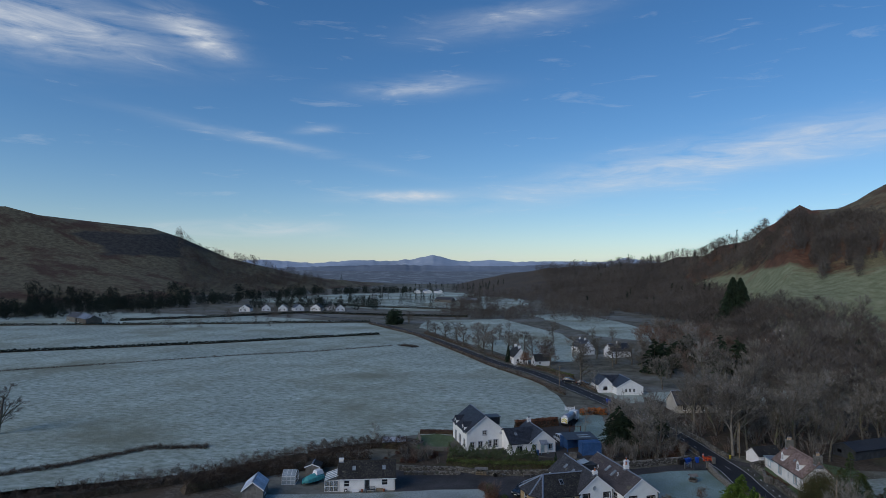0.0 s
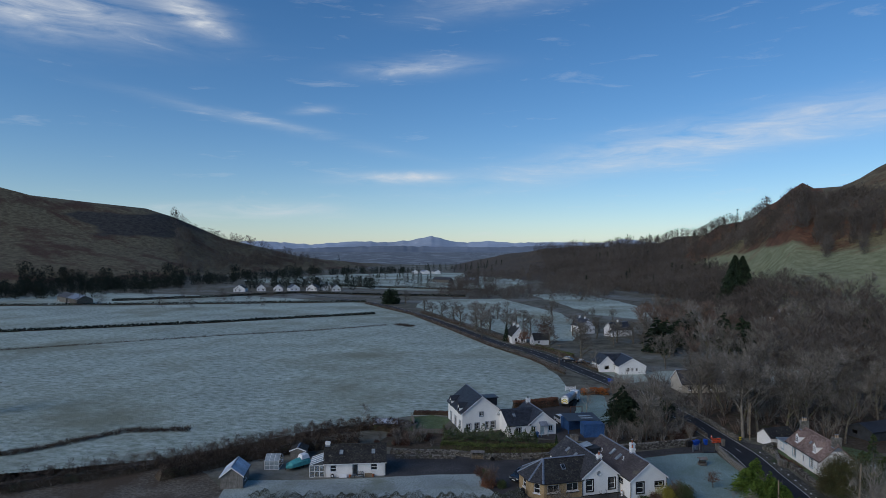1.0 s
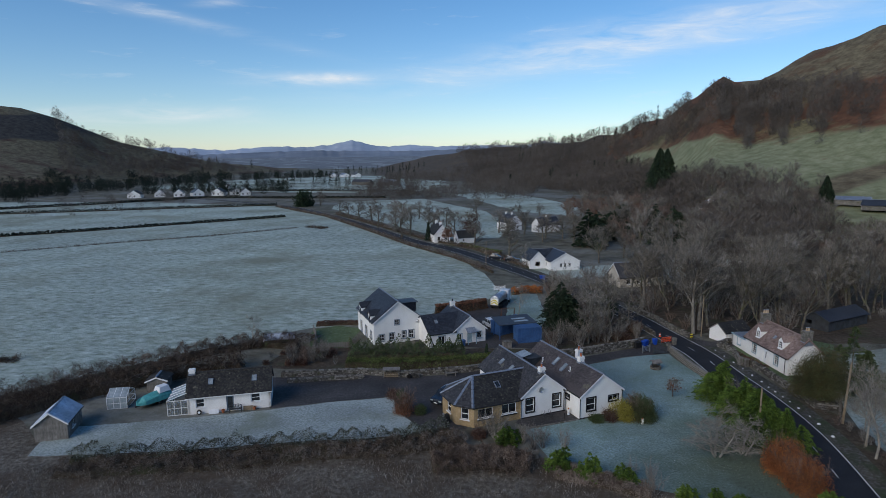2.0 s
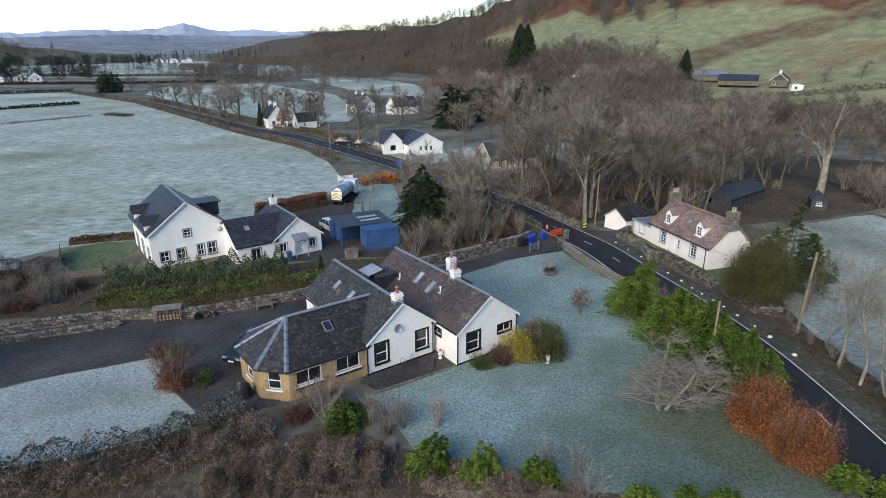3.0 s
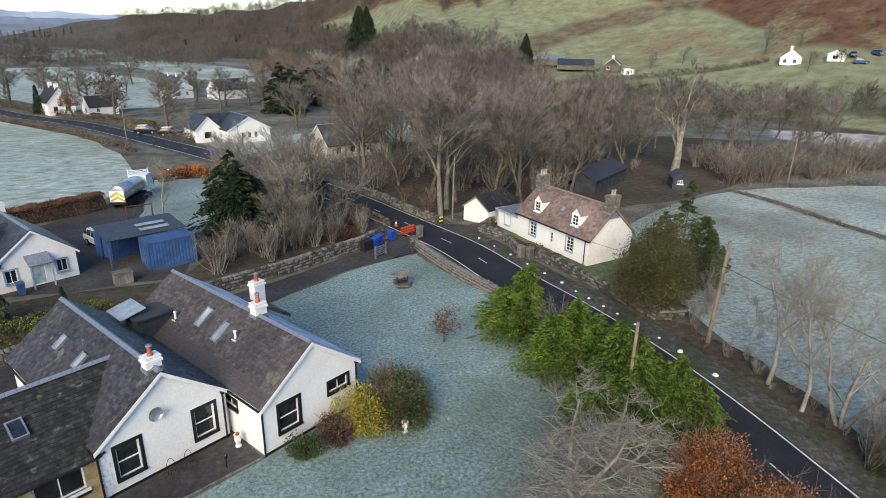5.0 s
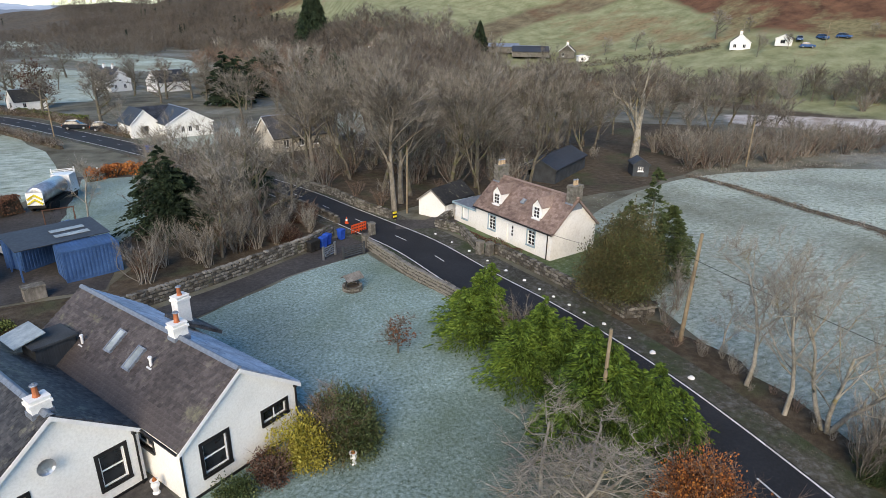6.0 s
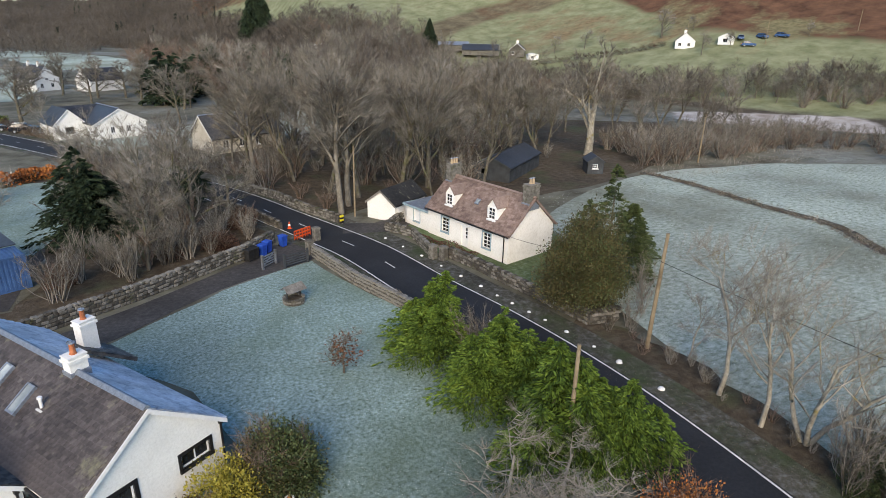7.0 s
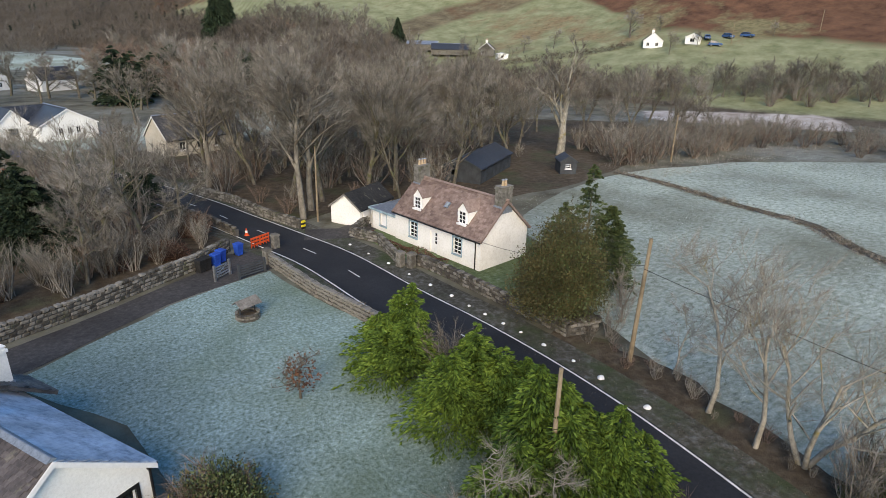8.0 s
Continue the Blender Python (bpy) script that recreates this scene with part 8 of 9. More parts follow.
for s in (-0.7, 0.7):
    part("post", Geo().box(s - 0.05, -0.05, 0.2, s + 0.05, 0.05, 1.35).end(), M["dark_timber"], we)
part("roof", Geo().slab([(-1.0, -0.7, 1.15), (1.0, -0.7, 1.15), (1.0, 0.1, 1.6), (-1.0, 0.1, 1.6)], 0.05).slab([(1.0, 0.65, 1.2), (-1.0, 0.65, 1.2), (-1.0, 0.1, 1.6), (1.0, 0.1, 1.6)], 0.05).end(), M["grey_wood"], we)
part("axle", Geo().tube([(-0.75, 0, 0.85), (0.95, 0, 0.85)], [0.05, 0.05], 7).end(), M["dark_timber"], we)
for x, y, s, lab in ((17.6, 59.2, 1.0, "small white garden urn with a red flower"), (9.15, 61.1, 1.15, "white garden urn by the wall")):
    u = thing("garden_urn", lab, "urn", x, y, 0.03)
    part("vase", Geo().tube([(0, 0, 0), (0, 0, 0.06), (0, 0, 0.14), (0, 0, 0.4 * s), (0, 0, 0.55 * s), (0, 0, 0.62 * s)], [0.16, 0.16, 0.1, 0.19, 0.15, 0.2], 12).end(), M["white_paint"], u)
    part("plant", Geo().cyl(0, 0, 0.6 * s, 0.75 * s, 0.12, 0.05, 7).end(), M["leaf_copper"], u)
ln = thing("garden_light", "small black lantern post on the path", "lamp", 8.5, 59.55, 0.045)
part("post", Geo().cyl(0, 0, 0, 0.55, 0.03, 0.03, 8).end(), M["black_paint"], ln)
part("lantern", Geo().cyl(0, 0, 0.55, 0.78, 0.07, 0.1, 6).cyl(0, 0, 0.78, 0.88, 0.12, 0.02, 6).end(), M["black_paint"], ln)
part("edging", Geo().tube([(3.9, 56.9, 0.05), (10.2, 59.7, 0.05)], [0.07, 0.07], 6).end(), M["stone"], tagged(thing("path_edge", "pale kerb between path and lawn", "kerb"), kind="structure"))


ch = thing("wire_chair", "thin black wire garden chair against the white gable", "chair", 6.1, 59.9, 0.05, 28, "wire chairs")
part("seat", Geo().cyl(0, 0, 0.42, 0.44, 0.2, 0.2, 12).end(), M["black_paint"], ch)
part("backrest", Geo().tube([(0.2 * math.cos(a), 0.2, 0.44 + 0.45 * math.sin(a)) for a in [math.pi * k / 8 for k in range(9)]], [0.014] * 9, 5).end(), M["black_paint"], ch)
for sx in (-0.15, 0.15):
    for sy in (-0.15, 0.15):
        part("leg", Geo().tube([(sx * 1.2, sy * 1.2, 0), (sx, sy, 0.42)], [0.012, 0.012], 5).end(), M["black_paint"], ch)
copy_thing(ch, pose(6.9, 60.3, 0.05, 0, 0, 40))
ot = thing("oil_tank", "pale grey storage box with a flat lid by the container", "box", 1.7, 86.6, 0.03, 20)
part("body", Geo().box(-0.7, -0.45, 0, 0.7, 0.45, 0.95).end(), M["grey_wood"], ot)
part("lid", Geo().box(-0.76, -0.5, 0.95, 0.76, 0.5, 1.05, inset=0.03).end(), M["stone"], ot)


def bench(x, y, yaw, label, mat="grey_wood"):
    b = thing("bench", label, "bench", x, y, 0.03, yaw)
    for k in range(4):
        part("slat", Geo().box(-0.75, -0.2 + k * 0.12, 0.42, 0.75, -0.1 + k * 0.12, 0.46).end(), M[mat], b)
    for k in range(9):
        q = -0.7 + k * 0.175
        part("back_slat", Geo().box(q - 0.03, 0.27, 0.46, q + 0.03, 0.3, 0.95 - abs(q) * 0.25).end(), M[mat], b)
    for sx in (-0.7, 0.7):
        for sy in (-0.16, 0.24):
            part("leg", Geo().box(sx - 0.04, sy - 0.04, 0, sx + 0.04, sy + 0.04, 0.42).end(), M[mat], b)
        part("armrest", Geo().box(sx - 0.04, -0.2, 0.62, sx + 0.04, 0.28, 0.67).end(), M[mat], b)
    part("top_rail", Geo().tube([(-0.75, 0.285, 0.78), (-0.35, 0.285, 0.93), (0.35, 0.285, 0.93), (0.75, 0.285, 0.78)], [0.035] * 4, 6).end(), M[mat], b)


bench(-6.5, 72.9, 15, "pale weathered garden bench against the wall")
bench(-32.4, 58.3, 19, "dark wooden bench at the cottage wall", "dark_timber")


def car(x, y, yaw, mat, label, suv=True):
    """A parked car: hull, glasshouse, wheels, lights."""
    c = thing("car", label, "car", x, y, 0.03, yaw)
    bm = bmesh.new()
    L, Wd = 4.5, 1.85
    prof = [(-2.2, 0.35), (-2.25, 0.75), (-2.1, 1.0), (-1.0, 1.08), (1.5, 1.1), (2.15, 1.05), (2.25, 0.7), (2.2, 0.35)]
    for prof_, ins, nm, mt in ((prof, 0.0, "body", mat), ([(-1.1, 1.06), (-0.35, 1.55), (0.3, 1.66), (1.6, 1.6), (2.05, 1.08)], 0.16, "cabin", "dark_glass")):
        g_ = Geo()
        n_ = len(prof_)
        for s in (-1, 1):
            g_.v += [Vector((px, s * (Wd / 2 - (ins if pz > 1.2 else ins * 0.25) - (0.08 if pz < 0.5 else 0)), pz)) for px, pz in prof_]
        g_.f = [tuple(range(n_)), tuple(range(2 * n_ - 1, n_ - 1, -1))] + [(i, n_ + i, n_ + (i + 1) % n_, (i + 1) % n_) for i in range(n_)]
        ob = part(nm, g_.end(), M[mt], c)
        bv = ob.modifiers.new("bevel", "BEVEL")
        bv.width, bv.segments = 0.08, 2
    bm.free()
    part("roof", Geo().box(-0.2, -0.7, 1.62, 1.55, 0.7, 1.7, inset=0.08).end(), M[mat], c)
    for s in (-0.62, 0.62):
        part("roof_rail", Geo().tube([(-0.2, s, 1.72), (1.5, s, 1.72)], [0.025, 0.025], 6).end(), M["steel"], c)
    for px in (-0.72, 0.35, 1.35):
        for s in (-1, 1):
            part("pillar", Geo().tube([(px - 0.28 if px < 0 else px, s * 0.87, 1.06), (px + 0.3 if px < 0 else px, s * 0.74, 1.64)], [0.035, 0.035], 5).end(), M[mat], c)
    for px in (-1.4, 1.35):
        for s in (-0.86, 0.86):
            w_ = part("wheel", Geo().tube([(px, s - 0.1, 0.34), (px, s + 0.1, 0.34)], [0.34, 0.34], 16).end(), M["rubber"], c)
            part("rim", Geo().tube([(px, s - 0.12, 0.34), (px, s + 0.12, 0.34)], [0.2, 0.2], 12).end(), M["steel"], w_)
    for s in (-0.65, 0.65):
        part("headlight", Geo().box(-2.24, s - 0.2, 0.72, -2.12, s + 0.2, 0.88).end(), M["pale_glass"], c)
        part("tail_light", Geo().box(2.14, s - 0.14, 0.78, 2.255, s + 0.14, 1.0).end(), M["orange"], c)
    part("number_plate", Geo().box(-2.3, -0.25, 0.5, -2.24, 0.25, 0.6).end(), M["white_paint"], c)


car(-6.4, 63.9, 62, "car_dark", "dark blue sports utility car parked by the house")
car(-1.0, 97.4, 120, "car_white", "white sports utility car beside the container")
car(3.6, 167.0, 170, "car_dark", "dark car parked at the bungalow")
car(-1.2, 171.0, 170, "car_dark", "dark car parked at the bungalow")
for i, (x, y) in enumerate(((213, 174), (219, 170), (224, 166), (209, 168))):
    car(x, y, 40 + i * 30, "container_blue", "blue vehicle parked by the hill cottage")
for ob in [o for o in scene.objects if o.name.startswith("car") and o.type == "EMPTY" and o.location.x > 190]:
    ob.location.z = hz(ob.location.x, ob.location.y)

# ---- containers, lorry, swing in the court ----


def container(x, y, yaw, length, label, w=2.4, h=2.6):
    c = thing("shipping_container", label, "container", x, y, 0.03, yaw)
    n = int(length / 0.28)
    g_ = Geo()
    for s, ny in ((0, -1), (w, 1)):
        for k in range(n):
            g_.box(k * 0.28 + 0.02, min(s, s + ny * 0.035), 0.15, k * 0.28 + 0.16, max(s, s + ny * 0.035), h - 0.15)
    part("body", Geo().box(0, 0.001, 0.1, length, w - 0.001, h - 0.05).end(), M["container_blue"], c)
    tagged(part("corrugation", g_.end(), M["container_blue"], c), "ribs of the steel sides", kind="stuff")
    for py in (-0.045, w - 0.075):
        for px in (0, length - 0.12):
            part("corner_post", Geo().box(px, py, 0, px + 0.12, py + 0.12, h).end(), M["container_blue"], c)
        for z in (0.0, h - 0.13):
            part("side_rail", Geo().box(0.12, py, z, length - 0.12, py + 0.12, z + 0.13).end(), M["container_blue"], c)
    r_ = Geo()
    for k in range(n):
        r_.box(k * 0.28 + 0.05, 0.1, h - 0.05, k * 0.28 + 0.2, w - 0.1, h)
    tagged(part("roof_corrugation", r_.end(), M["container_blue"], c), "ribs of the steel roof", kind="stuff")
    for k in range(2):
        part("door", Geo().box(-0.04, 0.08 + k * (w / 2 - 0.04), 0.2, -0.001, w / 2 - 0.06 + k * (w / 2 - 0.04), h - 0.15).tube([(-0.07, 0.5 + k * 1.2, 0.25), (-0.07, 0.5 + k * 1.2, h - 0.2)], [0.025, 0.025], 6).end(), M["container_blue"], c)


container(3.6, 88.7, 18, 4.2, "blue corrugated steel shipping container", 2.5)
container(0.3, 92.6, 42, 6.2, "blue shipping container behind the car port", 2.2, 2.5)
cp = thing("carport_roof", "dark sheeted roof with rooflights between the containers", "roof", 1.0, 90.6, 0.03, 22)
part("sheet", Geo().slab([(-0.8, -0.5, 2.72), (6.2, -0.5, 2.72), (6.2, 3.9, 3.1), (-0.8, 3.9, 3.1)], 0.06).end(), M["slate_new"], cp)
for k in range(2):
    part("roof_pane", Geo().slab([(2.4, 0.5 + k * 1.2, 2.86 + k * 0.104), (5.0, 0.5 + k * 1.2, 2.86 + k * 0.104), (5.0, 1.1 + k * 1.2, 2.912 + k * 0.104), (2.4, 1.1 + k * 1.2, 2.912 + k * 0.104)], 0.03).end(), M["pale_glass"], cp)
for px, py in ((-0.6, -0.1), (-0.6, 3.0), (2.6, -0.1)):
    part("post", Geo().box(px - 0.06, py - 0.06, 0, px + 0.06, py + 0.06, 2.6).end(), M["container_blue"], cp)
tk = thing("tanker_lorry", "white and steel tanker lorry with a yellow chevron panel", "lorry", 0.0, 113.4, 0.03, 72)
smooth(part("tank", Geo().tube([(-2.4, 0, 1.9), (-2.3, 0, 1.9), (3.0, 0, 1.9), (3.1, 0, 1.9)], [0.7, 1.0, 1.0, 0.7], 18).end(), M["steel"], tk))
part("chassis", Geo().box(-2.6, -0.9, 0.6, 5.4, 0.9, 0.85).end(), M["rubber"], tk)
part("cab", Geo().box(3.5, -1.1, 0.7, 5.4, 1.1, 2.8, inset=0.12).end(), M["car_white"], tk)
part("cab_window", Geo().box(5.35, -0.9, 1.75, 5.42, 0.9, 2.5).end(), M["dark_glass"], tk)
part("rear_panel", Geo().box(-2.68, -0.85, 0.95, -2.62, 0.85, 2.3).end(), M["white_paint"], tk)
for s in (-1, 1):
    for k in range(2):
        part("chevron", Geo().tube([(-2.72, s * 0.75, 1.1 + k * 0.5), (-2.72, 0, 1.6 + k * 0.5)], [0.12, 0.12], 4).end(), M["yellow"], tk)
for px in (-1.5, -0.4, 4.3):
    for s in (-0.95, 0.95):
        part("wheel", Geo().tube([(px, s - 0.14, 0.5), (px, s + 0.14, 0.5)], [0.5, 0.5], 16).end(), M["rubber"], tk)
sw = thing("play_frame", "brown timber swing frame in the court", "swing", 1.9, 104.6, 0.03, 10)
for s in (-1.3, 1.3):
    for q in (-0.7, 0.7):
        part("leg", Geo().tube([(s, q, 0), (s, 0, 2.0)], [0.06, 0.05], 6).end(), M["leaf_brown"], sw)
part("beam", Geo().tube([(-1.4, 0, 2.0), (1.4, 0, 2.0)], [0.07, 0.07], 6).end(), M["leaf_brown"], sw)
for s in (-0.6, 0.4):
    part("swing_seat", Geo().box(s - 0.2, -0.12, 0.5, s + 0.2, 0.12, 0.54).tube([(s - 0.18, 0, 0.52), (s - 0.18, 0, 2.0)], [0.012, 0.012], 4).tube([(s + 0.18, 0, 0.52), (s + 0.18, 0, 2.0)], [0.012, 0.012], 4).end(), M["rubber"], sw)

# ---- round the low cottage ----
bo = thing("covered_boat", "boat under a teal tarpaulin with a white top", "boat", -44.2, 60.0, 0.03, 62)
g = Geo()
for px, w_, zt in ((-2.4, 0.1, 1.2), (-1.6, 0.8, 1.5), (0, 1.0, 1.7), (1.6, 0.95, 1.5), (2.2, 0.8, 1.2)):
    g.v += [Vector((px, -w_, 0.5)), Vector((px, -w_, zt - 0.45)), Vector((px, 0, zt)), Vector((px, w_, zt - 0.45)), Vector((px, w_, 0.5))]
for i in range(4):
    g.f += [(i * 5 + k, i * 5 + k + 1, i * 5 + k + 6, i * 5 + k + 5) for k in range(4)] + [(i * 5 + 4, i * 5, i * 5 + 5, i * 5 + 9)]
g.f += [(0, 4, 3, 2, 1), (20, 21, 22, 23, 24)]
part("tarpaulin", g.end(), M["teal_tarp"], bo)
part("cabin_cover", Geo().box(0.3, -0.7, 1.4, 1.9, 0.7, 2.1, inset=0.2).end(), M["white_paint"], bo)
part("trailer", Geo().box(-2.6, -0.08, 0.35, 2.2, 0.08, 0.5).tube([(0.3, -0.9, 0.3), (0.3, 0.9, 0.3)], [0.3, 0.3], 12).end(), M["rubber"], bo)
gh = thing("greenhouse", "small white framed greenhouse", "greenhouse", -49.2, 57.6, 0.03, 15)
g = Geo()
for px in (0, 0.8, 1.6, 2.4):
    for py in (0, 3.0):
        g.box(px - 0.03, py - 0.03, 0, px + 0.03, py + 0.03, 1.5)
    g.tube([(px, 0, 1.5), (px, 1.5, 2.3), (px, 3.0, 1.5)], [0.03] * 3, 4)
for z in (0.05, 0.75, 1.5):
    for py in (0, 3.0):
        g.box(0, py - 0.025, z - 0.025, 2.4, py + 0.025, z + 0.025)
    for px in (0, 2.4):
        g.box(px - 0.025, 0, z - 0.025, px + 0.025, 3.0, z + 0.025)
part("glazing_bars", g.end(), M["white_paint"], gh)
part("pane", Geo().box(0.0, 0.0, 0.1, 2.4, 0.01, 1.5).slab([(0, 0, 1.5), (2.4, 0, 1.5), (2.4, 1.5, 2.3), (0, 1.5, 2.3)], 0.01).slab([(2.4, 3, 1.5), (0, 3, 1.5), (0, 1.5, 2.3), (2.4, 1.5, 2.3)], 0.01).end(), M["pale_glass"], gh)
gs = small_house("garden_shed", "grey garden shed with a frosted blue roof", -51.6, 48.6, 0, 20, 3.4, 4.4, 2.0, 3.3, "grey_wood", "slate_frost", (), (), [(1, 2, 0.8, 1.6)])
ws = small_house("wood_store", "low dark wood store by the cottage", -47.5, 63.5, 0, 15, 2.6, 2.2, 1.5, 2.0, "grey_wood", "slate_dark")
fr = small_house("greenhouse", "long low shed with a frosted metal roof", -39.5, 85.5, 0, -74, 2.4, 4.4, 1.3, 1.9, "leaf_green", "slate_frost")
for i, (x, y, lab, mt) in enumerate(((-36.6, 57.1, "spare wheel leaning at the cottage wall", "rubber"), (-34.9, 57.5, "pile of white planks by the wall", "white_paint"), (-33.9, 58.0, "terracotta pot by the door", "clay"), (-31.0, 58.9, "stack of logs under the window", "wood_pole"), (-30.3, 59.2, "terracotta pot by the corner", "clay"))):
    it = thing(("spare_wheel", "plank_pile", "plant_pot", "log_stack", "plant_pot")[i], lab, ("wheel", "planks", "pot", "logs", "pot")[i], x, y, 0.03, 19)
    if i == 0:
        part("tyre", Geo().tube([(0, 0, 0.3), (0, 0.15, 0.31)], [0.3, 0.3], 14).end(), M[mt], it)
        part("rim", Geo().tube([(0, -0.01, 0.3), (0, 0.16, 0.31)], [0.17, 0.17], 12).end(), M["white_paint"], it)
    elif i in (1, 3):
        for k in range(5):
            part("plank" if i == 1 else "log", Geo().tube([(-0.6, 0.05 * k, 0.08 + 0.1 * k), (0.6, 0.05 * k, 0.08 + 0.1 * k)], [0.07, 0.07], 6).end(), M[mt], it)
    else:
        part("pot", Geo().tube([(0, 0, 0), (0, 0, 0.35), (0, 0, 0.36), (0, 0, 0.4)], [0.14, 0.2, 0.23, 0.23], 12).end(), M[mt], it)
        part("soil", Geo().cyl(0, 0, 0.38, 0.41, 0.19, 0.1, 10).end(), M["leaf_floor"], it)
st = thing("log_store", "open timber log store against the wall", "store", -15.0, 71.4, 0.03, 8)
for px in (-1.1, 1.1):
    for py in (0, 0.7):
        part("post", Geo().box(px - 0.05, py - 0.05, 0, px + 0.05, py + 0.05, 1.2).end(), M["grey_wood"], st)
part("roof", Geo().slab([(-1.25, -0.15, 1.18), (1.25, -0.15, 1.18), (1.25, 0.85, 1.32), (-1.25, 0.85, 1.32)], 0.04).end(), M["grey_wood"], st)
for k in range(14):
    part("log", Geo().tube([(-0.95 + (k % 7) * 0.3, 0.02, 0.18 + 0.3 * (k // 7)), (-0.95 + (k % 7) * 0.3, 0.62, 0.18 + 0.3 * (k // 7))], [0.13, 0.13], 7).end(), M["wood_pole"], st)
for i, (x, y) in enumerate(((-12.4, 71.6), (-11.8, 71.9), (-11.2, 72.1))):
    sk = thing("rubbish_sack", "full black and white sack against the wall", "sack", x, y, 0.03, i * 40)
    part("bag", leafy(90 + i, 0.4, 0.4, 0.55, 260, 0.3, "rubber" if i == 0 else "stone", name="bag"), None, sk)
mc = thing("covered_grill", "barbecue under a black cover beside the bay", "barbecue", -5.6, 57.6, 0.03, 20)
part("cover", Geo().tube([(0, 0, 0.05), (0, 0, 0.5), (0, 0, 0.95), (0, 0, 1.15)], [0.45, 0.42, 0.36, 0.1], 9).end(), M["rubber"], mc)
part("rack", Geo().box(-0.5, -0.1, 0.7, -0.3, 0.1, 1.2).end(), M["steel"], mc)
bk = thing("stone_slab", "pale upright stone slab at the garden edge", "stone", 4.5, 49.9, 0.0, 25)
part("slab", Geo().box(-0.4, -0.12, 0, 0.4, 0.12, 0.95, inset=0.03).end(), M["stone"], bk)


def fence(name, line, tall, label, gap=0.22, mat="grey_wood"):
    f_ = thing(name, label, "fence")
    for a, b in zip(line, line[1:]):
        d = Vector(b) - Vector(a)
        n_ = int(d.length / gap)
        m_ = Matrix.Translation((*a, 0)) @ Matrix.Rotation(math.atan2(d.y, d.x), 4, "Z")
        bd = mesh_from("board", *Geo().box(0, -0.015, 0.05, gap * 0.8, 0.015, tall).end(), M[mat])
        for k in range(n_):
            ob = new("board", bd)
            ob.parent, ob.matrix_basis = f_, m_ @ Matrix.Translation((k * gap, 0, 0))
        for z in (0.3, tall - 0.25):
            part("rail", Geo().box(0, 0.016, z, d.length, 0.06, z + 0.08, m_).end(), M[mat], f_)


fence("panel_fence", [(-33.5, 92.5), (-31.5, 88), (-30.4, 83.6)], 1.5, "tall weathered board fence")
fence("garden_fence", [(-30, 83.6), (-23, 85)], 0.9, "low weathered garden fence", 0.3)
rk = thing("planting_beds", "raised timber beds with bare soil", "beds", -36.5, 88, 0.0, -20)
for k in range(3):
    part("bed", Geo().box(k * 1.5, 0, 0, k * 1.5 + 1.2, 3.5, 0.3).end(), M["leaf_floor"], rk)
    part("edging", Geo().box(k * 1.5 - 0.05, -0.05, 0, k * 1.5, 3.55, 0.36).box(k * 1.5 + 1.2, -0.05, 0, k * 1.5 + 1.25, 3.55, 0.36).end(), M["grey_wood"], rk)

# ---- stone walls, last: cores, then their stones ----
STONES = []
for i in range(5):
    q = bmesh.new()
    bmesh.ops.create_icosphere(q, subdivisions=1, radius=0.5)
    for v in q.verts:
        v.co = Vector((max(-0.46, min(0.46, v.co.x * 1.6)), max(-0.42, min(0.42, v.co.y * 1.5)), max(-0.44, min(0.44, v.co.z * 1.6)))) * (1 + 0.16 * noise.noise(v.co * 3 + Vector((i * 5, 0, 0))))
    me = bpy.data.meshes.new("stone")
    q.to_mesh(me)
    q.free()
    me.materials.append(M["stone"])
    STONES.append(me)
STONE_NP = [(np.array([v.co for v in me.vertices]), [tuple(p.vertices) for p in me.polygons]) for me in STONES]


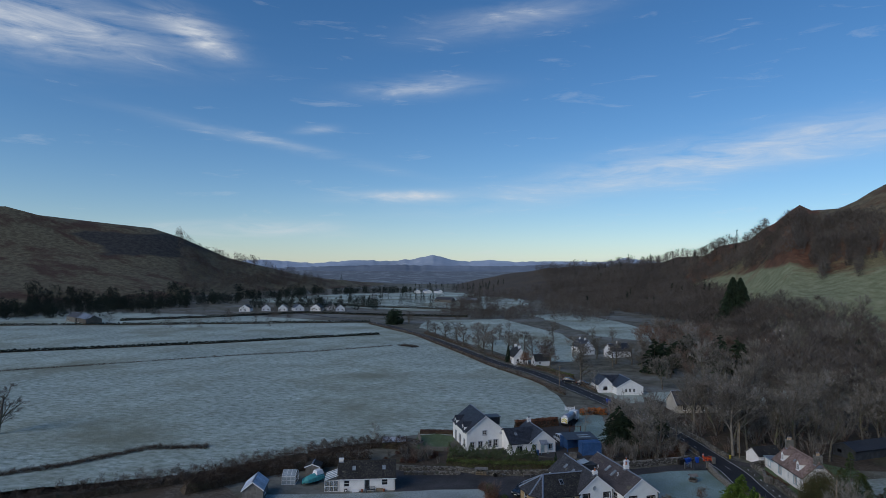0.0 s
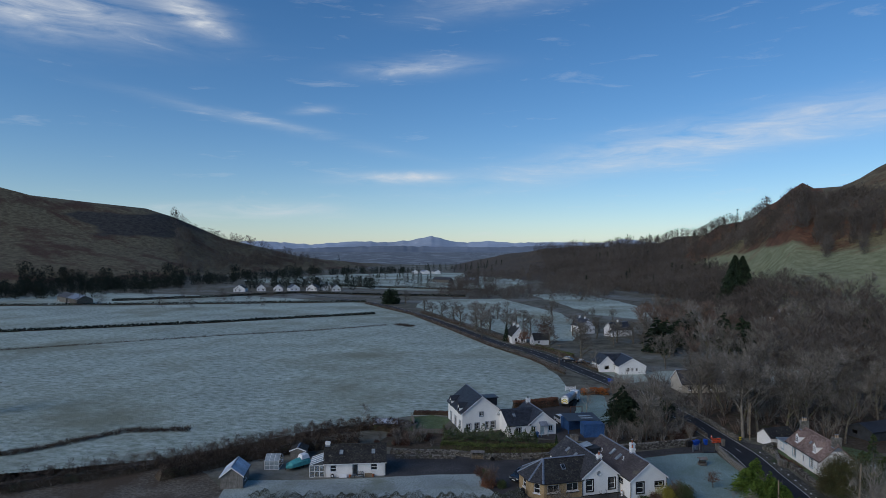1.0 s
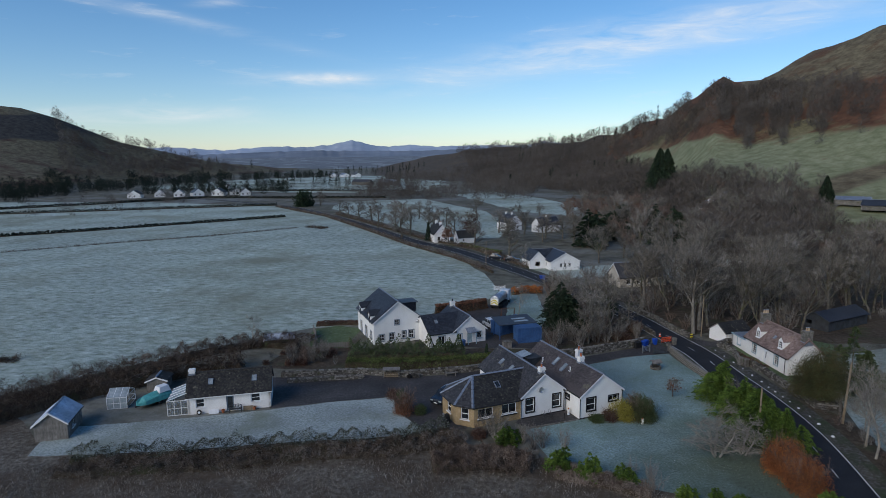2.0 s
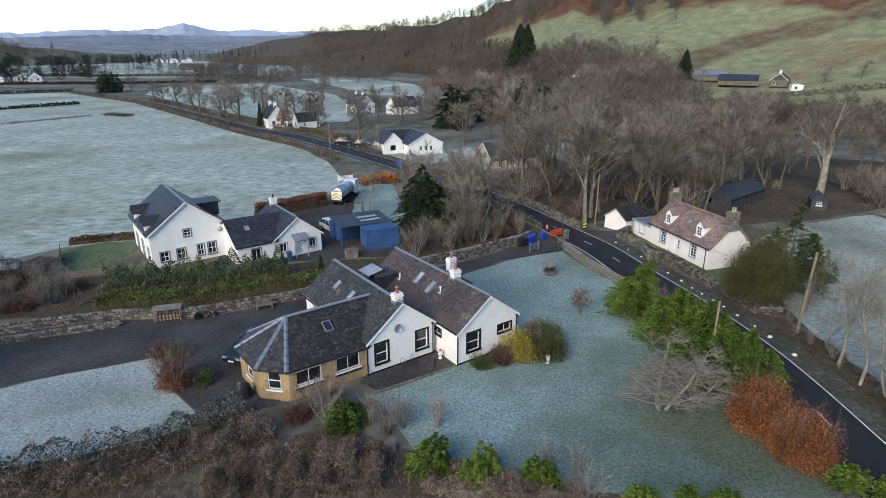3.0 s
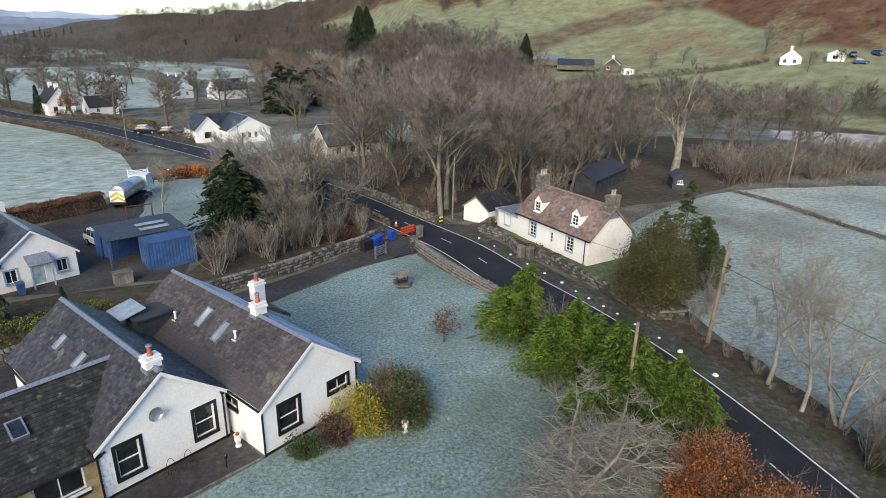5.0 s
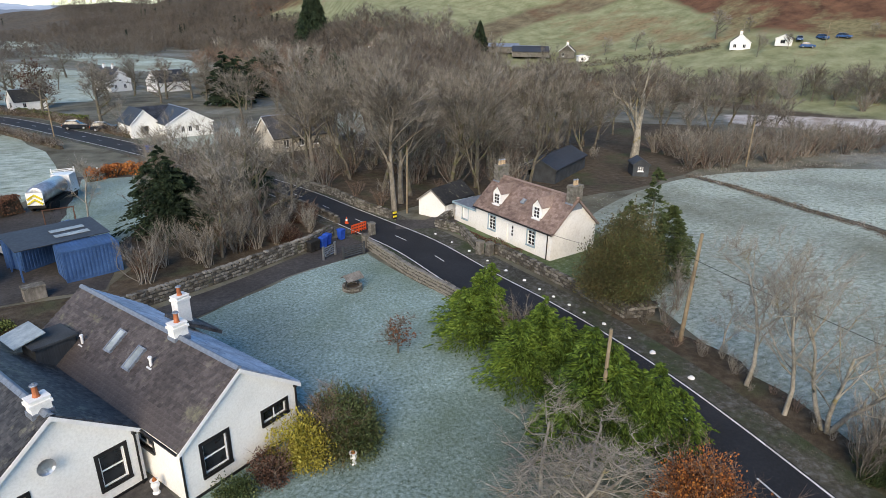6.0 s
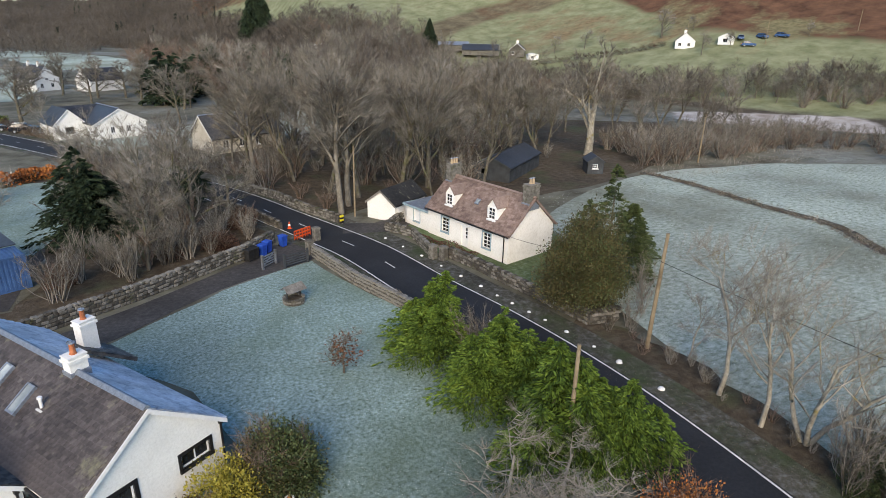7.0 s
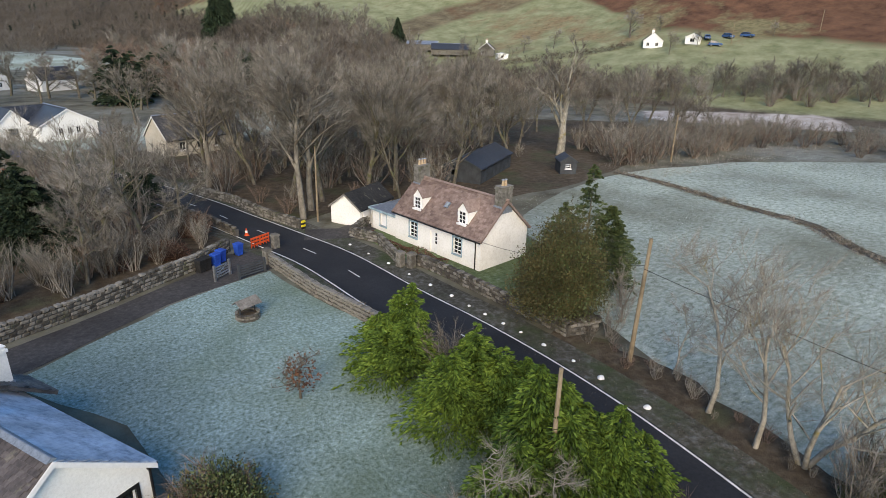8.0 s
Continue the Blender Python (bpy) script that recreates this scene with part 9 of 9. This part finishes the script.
def stone_wall(name, line, tall, thick, label, single=0, size=0.34, seed=1, cope=True):
    rnd = random.Random(seed)
    w_ = tagged(new(name), label, "wall", kind="structure")
    g_ = Geo()
    for a, b in zip(line, line[1:]):
        d = Vector(b) - Vector(a)
        g_.box(-0.1, -thick * 0.4, 0, d.length + 0.1, thick * 0.4, tall * 0.95, Matrix.Translation((*a, 0)) @ Matrix.Rotation(math.atan2(d.y, d.x), 4, "Z"))
    part("core", g_.end(), M["mortar"], w_)
    vs, fs, base, count = [], [], 0, 0
    for a, b in zip(line, line[1:]):
        d = Vector(b) - Vector(a)
        m_ = Matrix.Translation((*a, 0)) @ Matrix.Rotation(math.atan2(d.y, d.x), 4, "Z")
        rows_ = max(2, int(tall / (size * 0.62)))
        spots = []
        for r in range(rows_ + 1):
            top_row = r == rows_
            if top_row and not cope:
                continue
            z = tall * (r + 0.5) / rows_ if not top_row else tall + size * 0.2
            for s in ((-1, 1) if not top_row else (0,)):
                x = rnd.uniform(0, size)
                while x < d.length:
                    wid = size * rnd.uniform(0.7, 1.5)
                    spots.append((x + wid / 2, s * thick * 0.4 + rnd.uniform(-0.03, 0.03), z + rnd.uniform(-0.03, 0.03), wid, thick * (1.05 if top_row else 0.3), size * (0.66 if not top_row else 0.6)))
                    x += wid * 0.98
        for x, y, z, sx, sy, sz in spots:
            i = rnd.randrange(5)
            mm = m_ @ Matrix.Translation((x, y, z)) @ Matrix.Rotation(rnd.uniform(-0.12, 0.12), 4, "Z") @ Matrix.Rotation(rnd.uniform(-0.15, 0.15), 4, "Y") @ Matrix.Diagonal((sx, sy, sz, 1))
            if count < single:
                ob = new("stone", STONES[i])
                ob.parent, ob.matrix_basis = w_, mm
            else:
                v, f = STONE_NP[i]
                A = np.array(mm)
                vs.append(v @ A[:3, :3].T + A[:3, 3])
                fs += [tuple(k + base for k in q) for q in f]
                base += len(v)
            count += 1
    if vs:
        tagged(part("stonework", (np.concatenate(vs).tolist(), fs), M["stone"], w_), "rough stones of the wall", kind="stuff")


stone_wall("wall_road", [(28.0, 86.4), (28.9, 79), (30.4, 72.6), (31.6, 66), (32.2, 60)], 0.85, 0.45, "old stone wall between lawn and road", 290, 0.36, 1)
stone_wall("wall_drive", [(25.9, 91.2), (22.9, 88.6), (14.2, 83.9), (6.4, 80.6)], 1.1, 0.45, "mossy stone wall along the drive", 0, 0.36, 2)
stone_wall("wall_cottage", [(36.9, 81.0), (37.9, 86.6), (36.6, 89.6), (39.4, 92.0)], 0.8, 0.45, "lichened stone wall before the white cottage", 0, 0.34, 3)
stone_wall("wall_verge", [(38.2, 80.6), (38.9, 76.5), (39.5, 71.1), (40.1, 65.4), (42.2, 65.0)], 0.85, 0.5, "lichened drystone wall beside the verge", 0, 0.36, 4)
stone_wall("parapet", [(33.3, 93.9), (31.6, 99), (30.4, 105), (27.6, 112)], 0.8, 0.4, "low stone parapet of the road bridge", 0, 0.4, 5)
stone_wall("parapet_west", [(27.6, 94.6), (26.4, 99.5), (23.8, 107)], 0.7, 0.4, "low stone parapet of the road bridge", 0, 0.4, 6)
stone_wall("wall_yard", [(-31.0, 70.4), (-20, 72.6), (-12.8, 72.2), (-4, 74.9), (4.5, 79.4)], 0.75, 0.45, "low stone wall behind the drive", 0, 0.36, 7)
stone_wall("wall_yard_front", [(-29.4, 68.4), (-19.2, 70.9)], 0.45, 0.4, "low mossy stone wall beside the drive", 0, 0.34, 8)
stone_wall("wall_hill", [(212, 168), (240, 152), (268, 140), (300, 130)], 1.0, 0.7, "pale drystone wall on the hill", 0, 0.9, 10)
for x, y in ((27.9, 86.9), (29.6, 90.0), (37.4, 80.2), (36.8, 80.9)):
    gp_ = thing("gate_pier", "square stone gate pier with a cap", "pier", x, y, 0, 15)
    part("shaft", Geo().box(-0.28, -0.28, 0, 0.28, 0.28, 1.15, inset=0.02).end(), M["stone"], gp_)
    part("cap", Geo().box(-0.34, -0.34, 1.15, 0.34, 0.34, 1.3, inset=0.08).end(), M["stone"], gp_)
